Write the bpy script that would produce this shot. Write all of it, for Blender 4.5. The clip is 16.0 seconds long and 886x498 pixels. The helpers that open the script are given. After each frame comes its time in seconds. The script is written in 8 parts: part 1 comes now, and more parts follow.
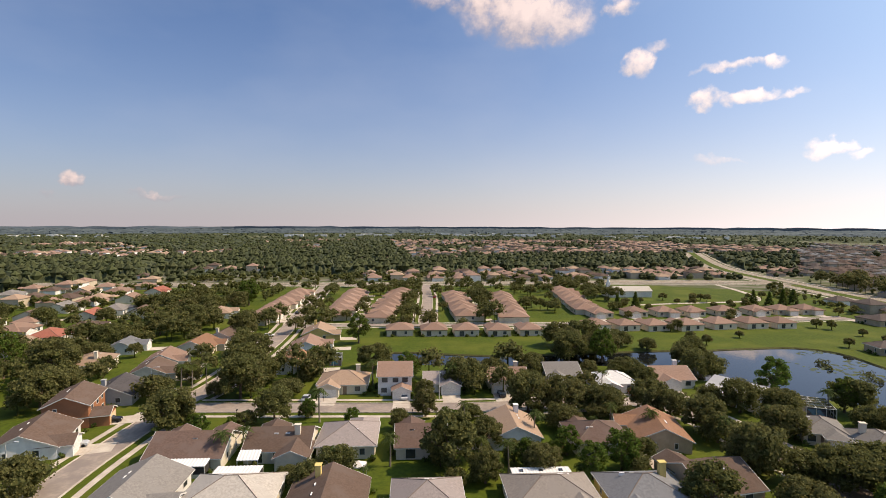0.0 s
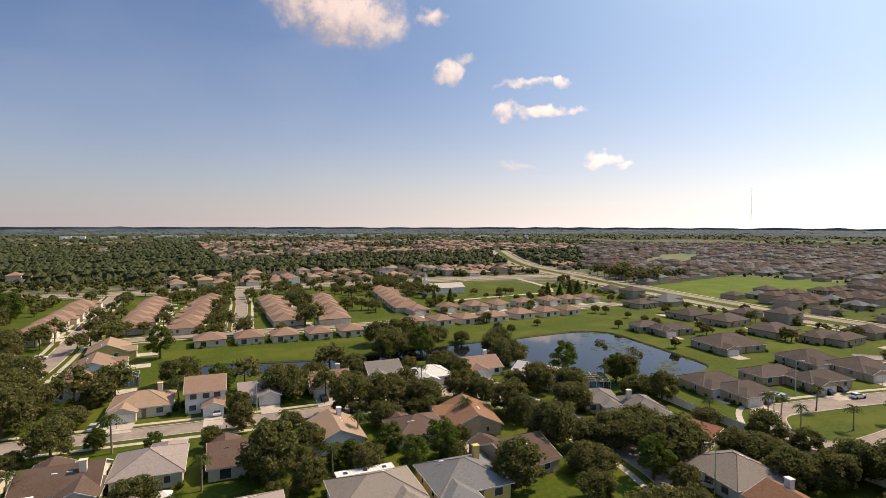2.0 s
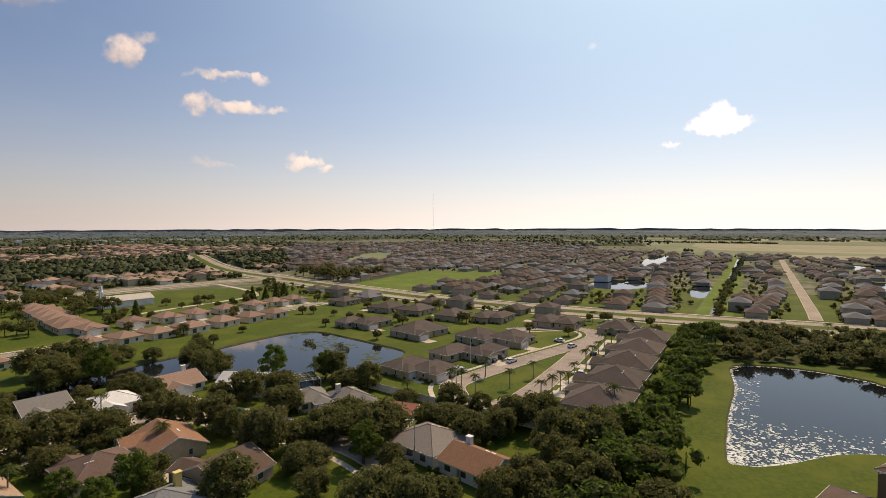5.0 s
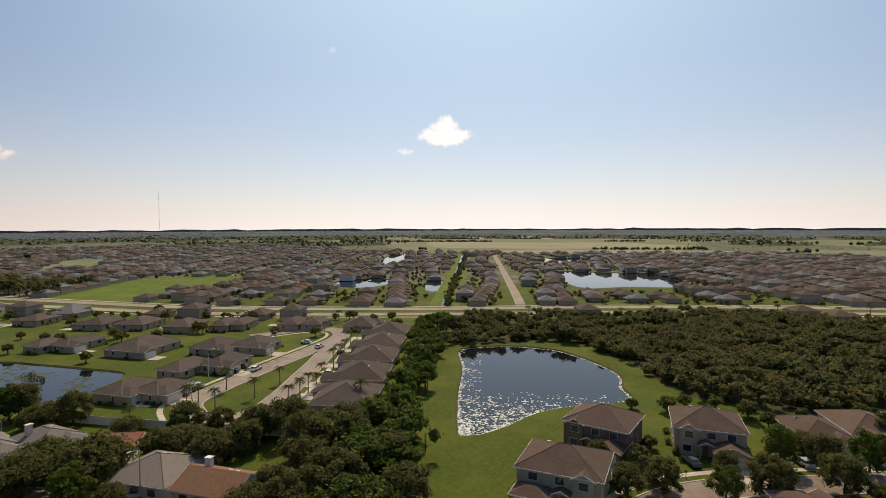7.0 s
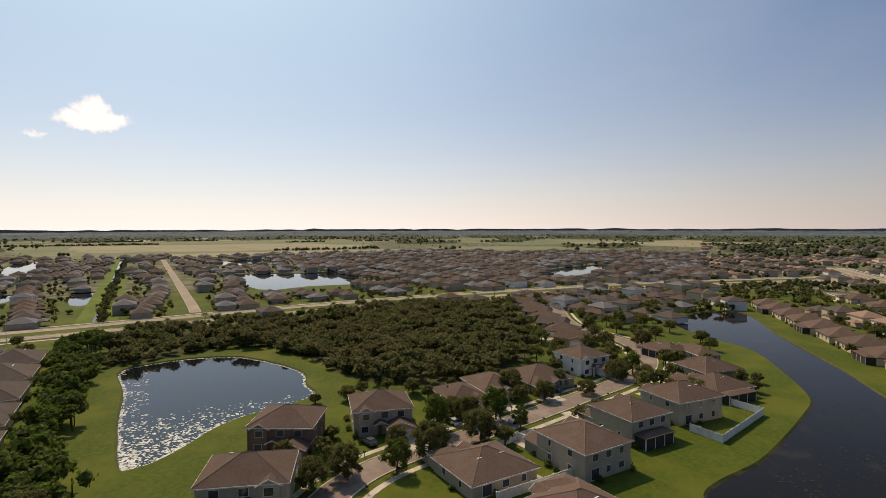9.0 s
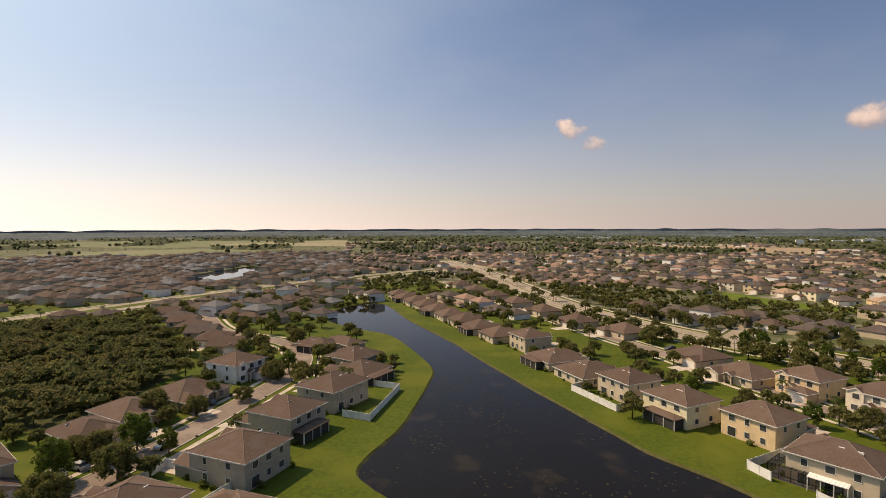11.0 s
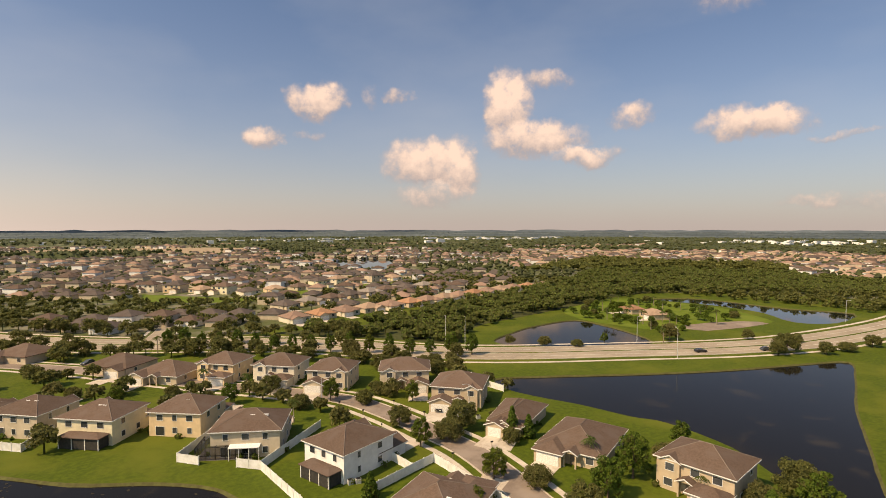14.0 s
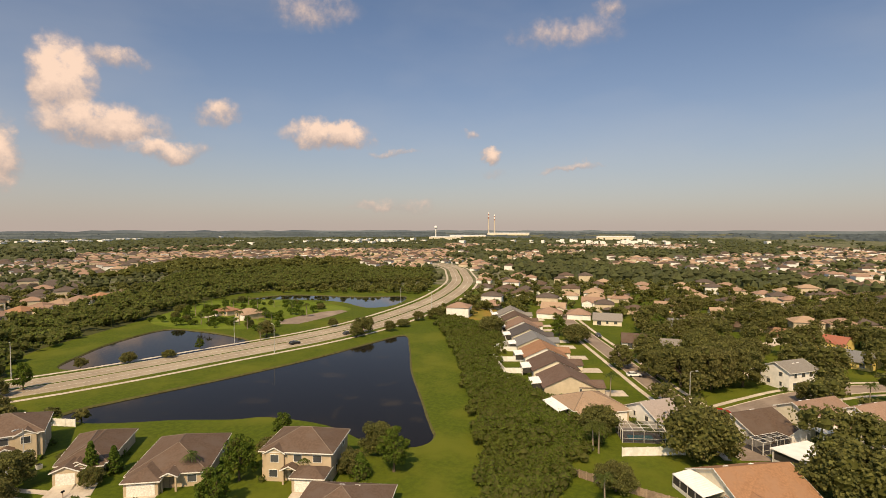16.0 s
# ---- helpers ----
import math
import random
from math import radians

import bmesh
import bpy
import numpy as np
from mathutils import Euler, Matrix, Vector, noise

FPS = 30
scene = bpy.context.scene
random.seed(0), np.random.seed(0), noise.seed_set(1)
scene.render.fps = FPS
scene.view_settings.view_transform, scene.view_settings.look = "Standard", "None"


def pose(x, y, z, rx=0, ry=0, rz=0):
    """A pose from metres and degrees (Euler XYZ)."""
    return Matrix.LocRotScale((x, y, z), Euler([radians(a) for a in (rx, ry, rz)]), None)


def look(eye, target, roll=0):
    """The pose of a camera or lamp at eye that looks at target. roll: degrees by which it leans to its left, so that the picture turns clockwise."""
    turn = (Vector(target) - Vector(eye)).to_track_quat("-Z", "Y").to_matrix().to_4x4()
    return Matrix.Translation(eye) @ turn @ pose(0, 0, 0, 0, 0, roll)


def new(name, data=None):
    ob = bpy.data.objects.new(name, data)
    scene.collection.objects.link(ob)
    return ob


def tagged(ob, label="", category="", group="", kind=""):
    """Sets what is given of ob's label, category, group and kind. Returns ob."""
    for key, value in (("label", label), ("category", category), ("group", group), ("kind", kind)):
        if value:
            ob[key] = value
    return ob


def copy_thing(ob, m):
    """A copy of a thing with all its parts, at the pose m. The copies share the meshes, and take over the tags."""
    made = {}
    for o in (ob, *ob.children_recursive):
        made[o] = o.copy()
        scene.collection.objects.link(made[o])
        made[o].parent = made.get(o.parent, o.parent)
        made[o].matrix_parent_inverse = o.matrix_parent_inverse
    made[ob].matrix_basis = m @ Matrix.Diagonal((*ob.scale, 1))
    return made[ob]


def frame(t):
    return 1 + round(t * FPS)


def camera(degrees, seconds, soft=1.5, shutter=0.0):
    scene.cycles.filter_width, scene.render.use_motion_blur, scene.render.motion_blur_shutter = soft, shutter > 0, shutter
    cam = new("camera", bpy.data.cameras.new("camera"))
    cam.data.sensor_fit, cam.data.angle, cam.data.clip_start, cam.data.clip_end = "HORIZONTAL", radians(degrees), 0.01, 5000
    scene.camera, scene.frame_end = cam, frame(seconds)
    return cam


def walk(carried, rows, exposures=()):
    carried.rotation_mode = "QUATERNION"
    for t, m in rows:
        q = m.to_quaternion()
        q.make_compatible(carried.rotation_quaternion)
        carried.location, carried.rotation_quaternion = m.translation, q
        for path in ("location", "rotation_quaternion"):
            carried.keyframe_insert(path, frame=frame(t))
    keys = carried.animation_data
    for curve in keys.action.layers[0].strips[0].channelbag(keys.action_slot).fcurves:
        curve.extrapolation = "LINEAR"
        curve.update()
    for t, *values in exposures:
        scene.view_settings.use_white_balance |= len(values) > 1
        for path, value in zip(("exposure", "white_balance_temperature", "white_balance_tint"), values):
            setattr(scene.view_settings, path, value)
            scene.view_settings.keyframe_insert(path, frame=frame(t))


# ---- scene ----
cam = camera(79.6, 16.0, 0.5)
# seconds, eye x, y, z, yaw, pitch, roll: a drone that turns on the spot, 46 m up
ROWS = [
    (0, 0.36, -0.15, 46.03, -8.23, -2.69, 0.15),
    (0.5, 0.29, -0.34, 46.13, -11.62, -2.71, 0.16),
    (1, 0.29, -0.47, 46.24, -16.58, -2.72, 0.19),
    (1.5, 0.28, -0.49, 46.31, -21.99, -2.70, 0.14),
    (2, 0.17, -0.39, 46.38, -27.46, -2.64, 0.10),
    (2.5, -0.11, -0.29, 46.38, -33.39, -2.56, 0.02),
    (3, -0.45, -0.12, 46.39, -39.48, -2.48, -0.03),
    (3.2, -0.59, -0.06, 46.42, -41.49, -2.42, -0.03),
    (5.3, -0.65, -0.23, 46.23, -62.15, -2.53, -0.08),
    (5.5, -0.57, -0.17, 46.22, -64.75, -2.56, -0.06),
    (6, -0.35, -0.02, 46.21, -71.46, -2.49, -0.09),
    (6.5, -0.22, -0.06, 46.17, -78.40, -2.44, -0.11),
    (7, -0.20, -0.10, 46.16, -85.56, -2.46, -0.19),
    (7.5, -0.31, -0.13, 46.24, -93.44, -2.43, -0.20),
    (8, -0.44, -0.15, 46.17, -101.79, -2.44, -0.19),
    (8.2, -0.49, -0.18, 46.14, -105.11, -2.45, -0.18),
    (10.3, -0.33, -0.59, 45.98, -142.39, -2.40, -0.18),
    (10.5, -0.31, -0.44, 46.05, -146.03, -2.41, -0.20),
    (11, -0.26, -0.03, 46.22, -155.17, -2.43, -0.16),
    (11.5, -0.19, 0.42, 46.35, -164.48, -2.43, -0.14),
    (12, -0.09, 0.63, 46.40, -173.87, -2.40, -0.14),
    (12.5, -0.12, 0.81, 46.41, -182.99, -2.39, -0.08),
    (13, -0.09, 0.80, 46.31, -192.41, -2.40, -0.04),
    (13.5, 0.14, 0.78, 46.26, -202.40, -2.37, -0.01),
    (14, 0.47, 0.78, 46.26, -212.67, -2.34, 0.00),
    (14.5, 0.76, 0.61, 46.31, -222.98, -2.35, 0.07),
    (15, 0.88, 0.24, 46.32, -233.56, -2.33, 0.07),
    (15.5, 0.95, -0.21, 46.28, -244.31, -2.32, 0.07),
    (16, 1.19, -0.48, 46.20, -254.80, -2.29, 0.02),
]
EXPOSURES = [(0.0, 0.18, 6700, 13), (3.0, 0.02, 7200, 13), (5.5, -0.22, 7350, 13), (7.0, -0.36, 7100, 11), (8.2, -0.4, 7100, 11), (10.4, -0.1, 7800, 15), (12.5, 0.08, 7900, 13), (14.5, 0.22, 8400, 13), (16.0, 0.1, 8400, 12)]
walk(cam, [(t, pose(x, y, z, 0, 0, yaw) @ pose(0, 0, 0, 90 + pitch) @ pose(0, 0, 0, 0, 0, roll)) for t, x, y, z, yaw, pitch, roll in ROWS], EXPOSURES)

# ---- light ----
SUN_ELEVATION, SUN_YAW = 48.0, -91.0
world = bpy.data.worlds.new("sky")
scene.world = world
world.use_nodes = True


def clouds_and_sky():
    """Clear hazy sky with scattered fair-weather cumulus at fixed bearings (yaw, elevation, half width, half height, weight)."""
    nt = world.node_tree
    nt.nodes.clear()
    n, l = nt.nodes.new, nt.links.new

    def math_node(op, a, b=None, c=None, clamp=False):
        q = n("ShaderNodeMath")
        q.operation, q.use_clamp = op, clamp
        for i, v in enumerate((a, b, c)):
            if v is None:
                continue
            if isinstance(v, (int, float)):
                q.inputs[i].default_value = v
            else:
                l(v, q.inputs[i])
        return q.outputs[0]

    sky = n("ShaderNodeTexSky")
    sky.sky_type, sky.sun_disc = "NISHITA", False
    sky.sun_elevation, sky.sun_rotation = radians(SUN_ELEVATION), radians(-SUN_YAW)
    sky.air_density, sky.dust_density, sky.ozone_density = 1.0, SKY_DUST, 1.6
    sky.altitude = 0
    co = n("ShaderNodeTexCoord").outputs["Generated"]
    xyz = n("ShaderNodeSeparateXYZ")
    l(co, xyz.inputs[0])
    x, y, z = xyz.outputs
    yaw = math_node("MULTIPLY", math_node("ARCTAN2", x, y), -57.29578)
    elev = math_node("MULTIPLY", math_node("ARCSINE", z), 57.29578)
    total = None
    lit = None
    warp = n("ShaderNodeTexNoise")
    l(co, warp.inputs["Vector"])
    warp.inputs["Scale"].default_value, warp.inputs["Detail"].default_value = 16.0, 4.0
    bend = n("ShaderNodeSeparateXYZ")
    l(warp.outputs["Color"], bend.inputs[0])
    curl = n("ShaderNodeTexNoise")
    l(co, curl.inputs["Vector"])
    curl.inputs["Scale"].default_value, curl.inputs["Detail"].default_value = 62.0, 5.0
    fray = n("ShaderNodeSeparateXYZ")
    l(curl.outputs["Color"], fray.inputs[0])
    yaw_b = math_node("MULTIPLY_ADD", bend.outputs[0], 4.0, math_node("MULTIPLY_ADD", fray.outputs[0], 1.5, math_node("ADD", yaw, -2.75)))
    elev_b = math_node("MULTIPLY_ADD", bend.outputs[1], 2.6, math_node("MULTIPLY_ADD", fray.outputs[1], 1.2, math_node("ADD", elev, -1.9)))
    for cy, ce, hw, hh, weight in CLOUDS_NORTH + CLOUDS_WEST + CLOUDS_SOUTH + CLOUDS_EAST:
        dy = math_node("SUBTRACT", yaw_b, cy)
        dy = math_node("WRAP", dy, 180.0, -180.0)
        dy = math_node("DIVIDE", dy, hw)
        de = math_node("DIVIDE", math_node("SUBTRACT", elev_b, ce), hh)
        r2 = math_node("ADD", math_node("MULTIPLY", dy, dy), math_node("MULTIPLY", de, de))
        m = math_node("MULTIPLY", math_node("SUBTRACT", 1.0, r2, clamp=True), weight)
        top = math_node("MULTIPLY", m, math_node("MULTIPLY_ADD", de, 0.62, 0.5))
        total = m if total is None else math_node("MAXIMUM", total, m)
        lit = top if lit is None else math_node("MAXIMUM", lit, top)
    puff = n("ShaderNodeTexNoise")
    l(co, puff.inputs["Vector"])
    puff.inputs["Scale"].default_value, puff.inputs["Detail"].default_value, puff.inputs["Roughness"].default_value = 34.0, 9.0, 0.64
    ragged = math_node("MULTIPLY", total, math_node("MULTIPLY_ADD", puff.outputs[0], 2.6, -0.2))
    ramp = n("ShaderNodeMapRange")
    ramp.interpolation_type = "SMOOTHSTEP"
    l(ragged, ramp.inputs[0])
    for i, v in ((1, 0.06), (2, 1.0), (3, 0.0), (4, 0.93)):
        ramp.inputs[i].default_value = v
    # faint high veil
    veil = n("ShaderNodeTexNoise")
    stretch = n("ShaderNodeMapping")
    stretch.inputs["Scale"].default_value = (1.3, 1.0, 3.0)
    l(co, stretch.inputs[0])
    l(stretch.outputs[0], veil.inputs["Vector"])
    veil.inputs["Scale"].default_value, veil.inputs["Detail"].default_value = 2.2, 5.0
    veil_f = n("ShaderNodeMapRange")
    l(veil.outputs[0], veil_f.inputs[0])
    for i, v in ((1, 0.45), (2, 0.8), (3, 0.0), (4, 0.16)):
        veil_f.inputs[i].default_value = v
    shade = n("ShaderNodeMix")
    shade.data_type = "RGBA"
    shade.inputs[6].default_value, shade.inputs[7].default_value = CLOUD_SHADE, CLOUD_LIT
    litf = n("ShaderNodeMapRange")
    l(math_node("ADD", lit, math_node("MULTIPLY_ADD", puff.outputs[0], 1.0, -0.5)), litf.inputs[0])
    litf.inputs[1].default_value, litf.inputs[2].default_value = 0.05, 0.62
    l(litf.outputs[0], shade.inputs[0])
    tint = n("ShaderNodeMix")
    tint.data_type, tint.blend_type = "RGBA", "MULTIPLY"
    tint.inputs[0].default_value = 1.0
    l(sky.outputs[0], tint.inputs[6])
    tint.inputs[7].default_value = SKY_TINT
    hazy = n("ShaderNodeMix")
    hazy.data_type = "RGBA"
    l(veil_f.outputs[0], hazy.inputs[0])
    l(tint.outputs[2], hazy.inputs[6])
    hazy.inputs[7].default_value = VEIL
    # pale summer haze low over the land, brighter towards the sun
    low = math_node("POWER", 2.718, math_node("DIVIDE", math_node("MULTIPLY", math_node("MAXIMUM", elev, 0.0), -1.0), 7.5))
    toward = math_node("COSINE", math_node("MULTIPLY", math_node("SUBTRACT", yaw, SUN_YAW), 0.0174533))
    glow = n("ShaderNodeMix")
    glow.data_type = "RGBA"
    l(math_node("POWER", math_node("MULTIPLY_ADD", toward, 0.5, 0.5), 3.0), glow.inputs[0])
    glow.inputs[6].default_value, glow.inputs[7].default_value = HAZE_AWAY, HAZE_SUN
    dim = n("ShaderNodeMix")
    dim.data_type = "RGBA"
    l(math_node("MULTIPLY", low, 0.85), dim.inputs[0])
    l(hazy.outputs[2], dim.inputs[6])
    l(glow.outputs[2], dim.inputs[7])
    near_sun = n("ShaderNodeVectorMath")
    near_sun.operation = "DOT_PRODUCT"
    l(co, near_sun.inputs[0])
    ce = math.cos(radians(SUN_ELEVATION))
    near_sun.inputs[1].default_value = (-math.sin(radians(SUN_YAW)) * ce, math.cos(radians(SUN_YAW)) * ce, math.sin(radians(SUN_ELEVATION)))
    aureole = math_node("MULTIPLY", math_node("POWER", math_node("MAXIMUM", near_sun.outputs["Value"], 0.0), 3.9), 0.9)
    bright = n("ShaderNodeMix")
    bright.data_type = "RGBA"
    l(aureole, bright.inputs[0])
    l(dim.outputs[2], bright.inputs[6])
    bright.inputs[7].default_value = AUREOLE
    hazy = bright
    both = n("ShaderNodeMix")
    both.data_type = "RGBA"
    l(ramp.outputs[0], both.inputs[0])
    l(hazy.outputs[2], both.inputs[6])
    sunny = n("ShaderNodeMix")
    sunny.data_type = "RGBA"
    l(math_node("POWER", math_node("MAXIMUM", toward, 0.0), 2.0), sunny.inputs[0])
    l(shade.outputs[2], sunny.inputs[6])
    sunny.inputs[7].default_value = (19.5, 17.6, 16.8, 1)
    l(sunny.outputs[2], both.inputs[7])
    bg = n("ShaderNodeBackground")
    bg.inputs[1].default_value = SKY_STRENGTH
    l(both.outputs[2], bg.inputs[0])
    l(bg.outputs[0], n("ShaderNodeOutputWorld").inputs[0])


SKY_STRENGTH, SKY_DUST = 0.083, 0.7
SKY_TINT = (0.76, 0.98, 1.26, 1)
HAZE_AWAY, HAZE_SUN, AUREOLE = (5.2, 4.7, 5.0, 1), (18.2, 16.0, 15.2, 1), (10.9, 14.6, 17.6, 1)
CLOUD_LIT, CLOUD_SHADE, VEIL = (10.4, 8.4, 7.7, 1), (4.7, 4.2, 4.6, 1), (7.0, 7.6, 8.6, 1)
CLOUDS_NORTH = [
    (-17.1, 20.7, 8.16, 3.34, 1),
    (-14.2, 21.8, 6.02, 2.26, 1),
    (-7.3, 22.2, 3.04, 1.14, 0.6),
    (-26.3, 20.9, 2.06, 1.03, 0.8),
    (-27.8, 15.9, 2.02, 1.62, 0.9),
    (-29.6, 16.9, 1.64, 0.53, 0.5),
    (-34.3, 11.7, 1.50, 0.95, 0.9),
    (-37.6, 11.8, 3.40, 0.75, 0.85),
    (-41.2, 11.5, 1.60, 0.50, 0.7),
    (-36.4, 14.4, 3.60, 0.60, 0.75),
    (-39.8, 14.4, 1.30, 0.70, 0.8),
]
CLOUDS_WEST = [
    (-44.1, 6.7, 2.24, 0.89, 0.9),
    (-46.4, 6.1, 1.31, 0.70, 0.7),
    (-35.0, 6.0, 2.42, 0.48, 0.5),
    (26.7, 4.0, 1.12, 0.77, 0.8),
    (28.1, 2.4, 0.69, 0.69, 0.5),
    (20.1, 2.7, 3.24, 0.47, 0.5),
    (-85.9, 9.5, 4.00, 1.10, 1),
    (-85.5, 10.5, 2.00, 1.70, 1.1),
    (-81.5, 7.4, 1.40, 0.40, 0.5),
    (-73.9, 17.6, 1.17, 0.44, 0.3),
]
CLOUDS_SOUTH = [
    (160.5, 12.8, 3.50, 2.24, 1),
    (154.9, 13.5, 1.17, 1.69, 0.4),
    (152.1, 13.8, 1.50, 1.25, 0.6),
    (165.6, 8.9, 2.49, 1.61, 0.9),
    (160.8, 9.3, 1.96, 0.70, 0.5),
    (-168.6, 10.0, 1.71, 1.00, 0.9),
    (-170.7, 8.4, 1.16, 0.87, 0.6),
]
CLOUDS_EAST = [
    (148.9, 6.9, 5.47, 3.50, 1),
    (145.7, 6.1, 2.23, 4.31, 1),
    (148.6, 3.4, 5.11, 1.83, 0.6),
    (140.6, 12.4, 3.40, 4.60, 1.15),
    (137.0, 15.1, 4.19, 1.22, 0.7),
    (137.6, 9.2, 6.60, 2.50, 1.0),
    (132.4, 7.3, 4.54, 1.36, 0.9),
    (128.0, 11.0, 2.67, 1.63, 0.7),
    (117.0, 9.6, 5.37, 2.01, 1.1),
    (110.6, 8.0, 3.04, 0.55, 0.6),
    (99.7, 7.7, 1.72, 1.15, 1),
    (102.0, 9.5, 1.01, 0.66, 0.6),
    (99.7, 5.7, 1.82, 0.86, 0.35),
    (91.8, 6.4, 3.96, 0.50, 0.6),
    (118.4, 21.3, 5.76, 2.16, 0.5),
    (92.5, 19.3, 7.23, 1.81, 0.5),
    (88.3, 21.0, 2.08, 1.25, 0.5),
    (110.9, 2.3, 6.78, 0.90, 0.5),
]
clouds_and_sky()
sun = new("sun", bpy.data.lights.new("sun", "SUN"))
sun.data.energy, sun.data.angle, sun.data.color = 4.7, radians(0.53), (1.0, 0.82, 0.60)
_s, _e = radians(SUN_YAW), radians(SUN_ELEVATION)
sun.matrix_world = look((0, 0, 300), (math.sin(_s) * math.cos(_e) * 100, -math.cos(_s) * math.cos(_e) * 100, 300 - 100 * math.sin(_e)))

# ---- materials ----
def surface(name, base, other=None, scale=1.0, rough=0.8, metal=0.0, bump=0.0, bump_scale=20.0, patch=None, patch_scale=0.05, per_object=0.0, spec=0.12, streak=None):
    """A rough everyday surface: two colours in fine grain, a third in broad patches, a little relief, a little difference from object to object."""
    m = bpy.data.materials.new(name)
    m.use_nodes = True
    nt = m.node_tree
    n, l = nt.nodes.new, nt.links.new
    bsdf = nt.nodes["Principled BSDF"]
    bsdf.inputs["Roughness"].default_value, bsdf.inputs["Metallic"].default_value = rough, metal
    bsdf.inputs["Specular IOR Level"].default_value = spec
    place = n("ShaderNodeNewGeometry").outputs["Position"]
    other = other or tuple(c * 0.7 for c in base)

    def noise_node(s, detail, vec=place):
        q = n("ShaderNodeTexNoise")
        l(vec, q.inputs["Vector"])
        q.inputs["Scale"].default_value, q.inputs["Detail"].default_value, q.inputs["Roughness"].default_value = s, detail, 0.62
        return q.outputs[0]

    def spread(v, lo, hi):
        q = n("ShaderNodeMapRange")
        q.interpolation_type = "SMOOTHSTEP"
        l(v, q.inputs[0])
        q.inputs[1].default_value, q.inputs[2].default_value = lo, hi
        return q.outputs[0]

    def mix(f, a, b, blend="MIX"):
        q = n("ShaderNodeMix")
        q.data_type, q.blend_type = "RGBA", blend
        for i, v in ((0, f), (6, a), (7, b)):
            if isinstance(v, (int, float)):
                q.inputs[i].default_value = v
            elif isinstance(v, tuple):
                q.inputs[i].default_value = (*v, 1)
            else:
                l(v, q.inputs[i])
        return q.outputs[2]

    vec = place
    if streak:
        mp = n("ShaderNodeMapping")
        mp.inputs["Scale"].default_value = streak
        l(place, mp.inputs[0])
        vec = mp.outputs[0]
    colour = mix(spread(noise_node(scale, 5.0, vec), 0.3, 0.7), tuple(base), tuple(other))
    if patch:
        colour = mix(spread(noise_node(patch_scale, 3.0), 0.42, 0.68), colour, tuple(patch))
    if per_object:
        info = n("ShaderNodeObjectInfo")
        hsv = n("ShaderNodeHueSaturation")
        rng = n("ShaderNodeMapRange")
        l(info.outputs["Random"], rng.inputs[0])
        rng.inputs[3].default_value, rng.inputs[4].default_value = 1 - per_object, 1 + per_object
        l(rng.outputs[0], hsv.inputs["Value"])
        l(colour, hsv.inputs["Color"])
        colour = hsv.outputs[0]
    l(colour, bsdf.inputs["Base Color"])
    if bump:
        b = n("ShaderNodeBump")
        b.inputs["Strength"].default_value, b.inputs["Distance"].default_value = bump, 0.05
        l(noise_node(bump_scale, 4.0), b.inputs["Height"])
        l(b.outputs[0], bsdf.inputs["Normal"])
    return m


def leafy(name, dark, light, island=True, warm=(0.10, 0.10, 0.02)):
    """Foliage: colour differs from leaf clump to leaf clump and from tree to tree; a little light comes through."""
    m = bpy.data.materials.new(name)
    m.use_nodes = True
    nt = m.node_tree
    n, l = nt.nodes.new, nt.links.new
    bsdf = nt.nodes["Principled BSDF"]
    bsdf.inputs["Roughness"].default_value = 0.75
    bsdf.inputs["Specular IOR Level"].default_value = 0.12
    ramp = n("ShaderNodeMix")
    ramp.data_type = "RGBA"
    ramp.inputs[6].default_value, ramp.inputs[7].default_value = (*dark, 1), (*light, 1)
    l(n("ShaderNodeNewGeometry").outputs["Random Per Island"], ramp.inputs[0])
    tree = n("ShaderNodeMix")
    tree.data_type = "RGBA"
    info = n("ShaderNodeObjectInfo")
    f = n("ShaderNodeMath")
    f.operation = "MULTIPLY"
    f.inputs[1].default_value = 0.45
    l(info.outputs["Random"], f.inputs[0])
    big = n("ShaderNodeTexNoise")
    l(n("ShaderNodeNewGeometry").outputs["Position"], big.inputs["Vector"])
    big.inputs["Scale"].default_value = 0.045
    f2 = n("ShaderNodeMath")
    f2.operation = "MULTIPLY"
    l(f.outputs[0], f2.inputs[0])
    f3 = n("ShaderNodeMapRange")
    l(big.outputs[0], f3.inputs[0])
    f3.inputs[1].default_value, f3.inputs[2].default_value, f3.inputs[3].default_value, f3.inputs[4].default_value = 0.3, 0.7, 0.2, 1.8
    l(f3.outputs[0], f2.inputs[1])
    l(f2.outputs[0], tree.inputs[0])
    l(ramp.outputs[2], tree.inputs[6])
    tree.inputs[7].default_value = (*warm, 1)
    l(tree.outputs[2], bsdf.inputs["Base Color"])
    trans = n("ShaderNodeBsdfTranslucent")
    l(tree.outputs[2], trans.inputs[0])
    both = n("ShaderNodeMixShader")
    both.inputs[0].default_value = 0.45
    l(bsdf.outputs[0], both.inputs[1])
    l(trans.outputs[0], both.inputs[2])
    l(both.outputs[0], nt.nodes["Material Output"].inputs["Surface"])
    return m


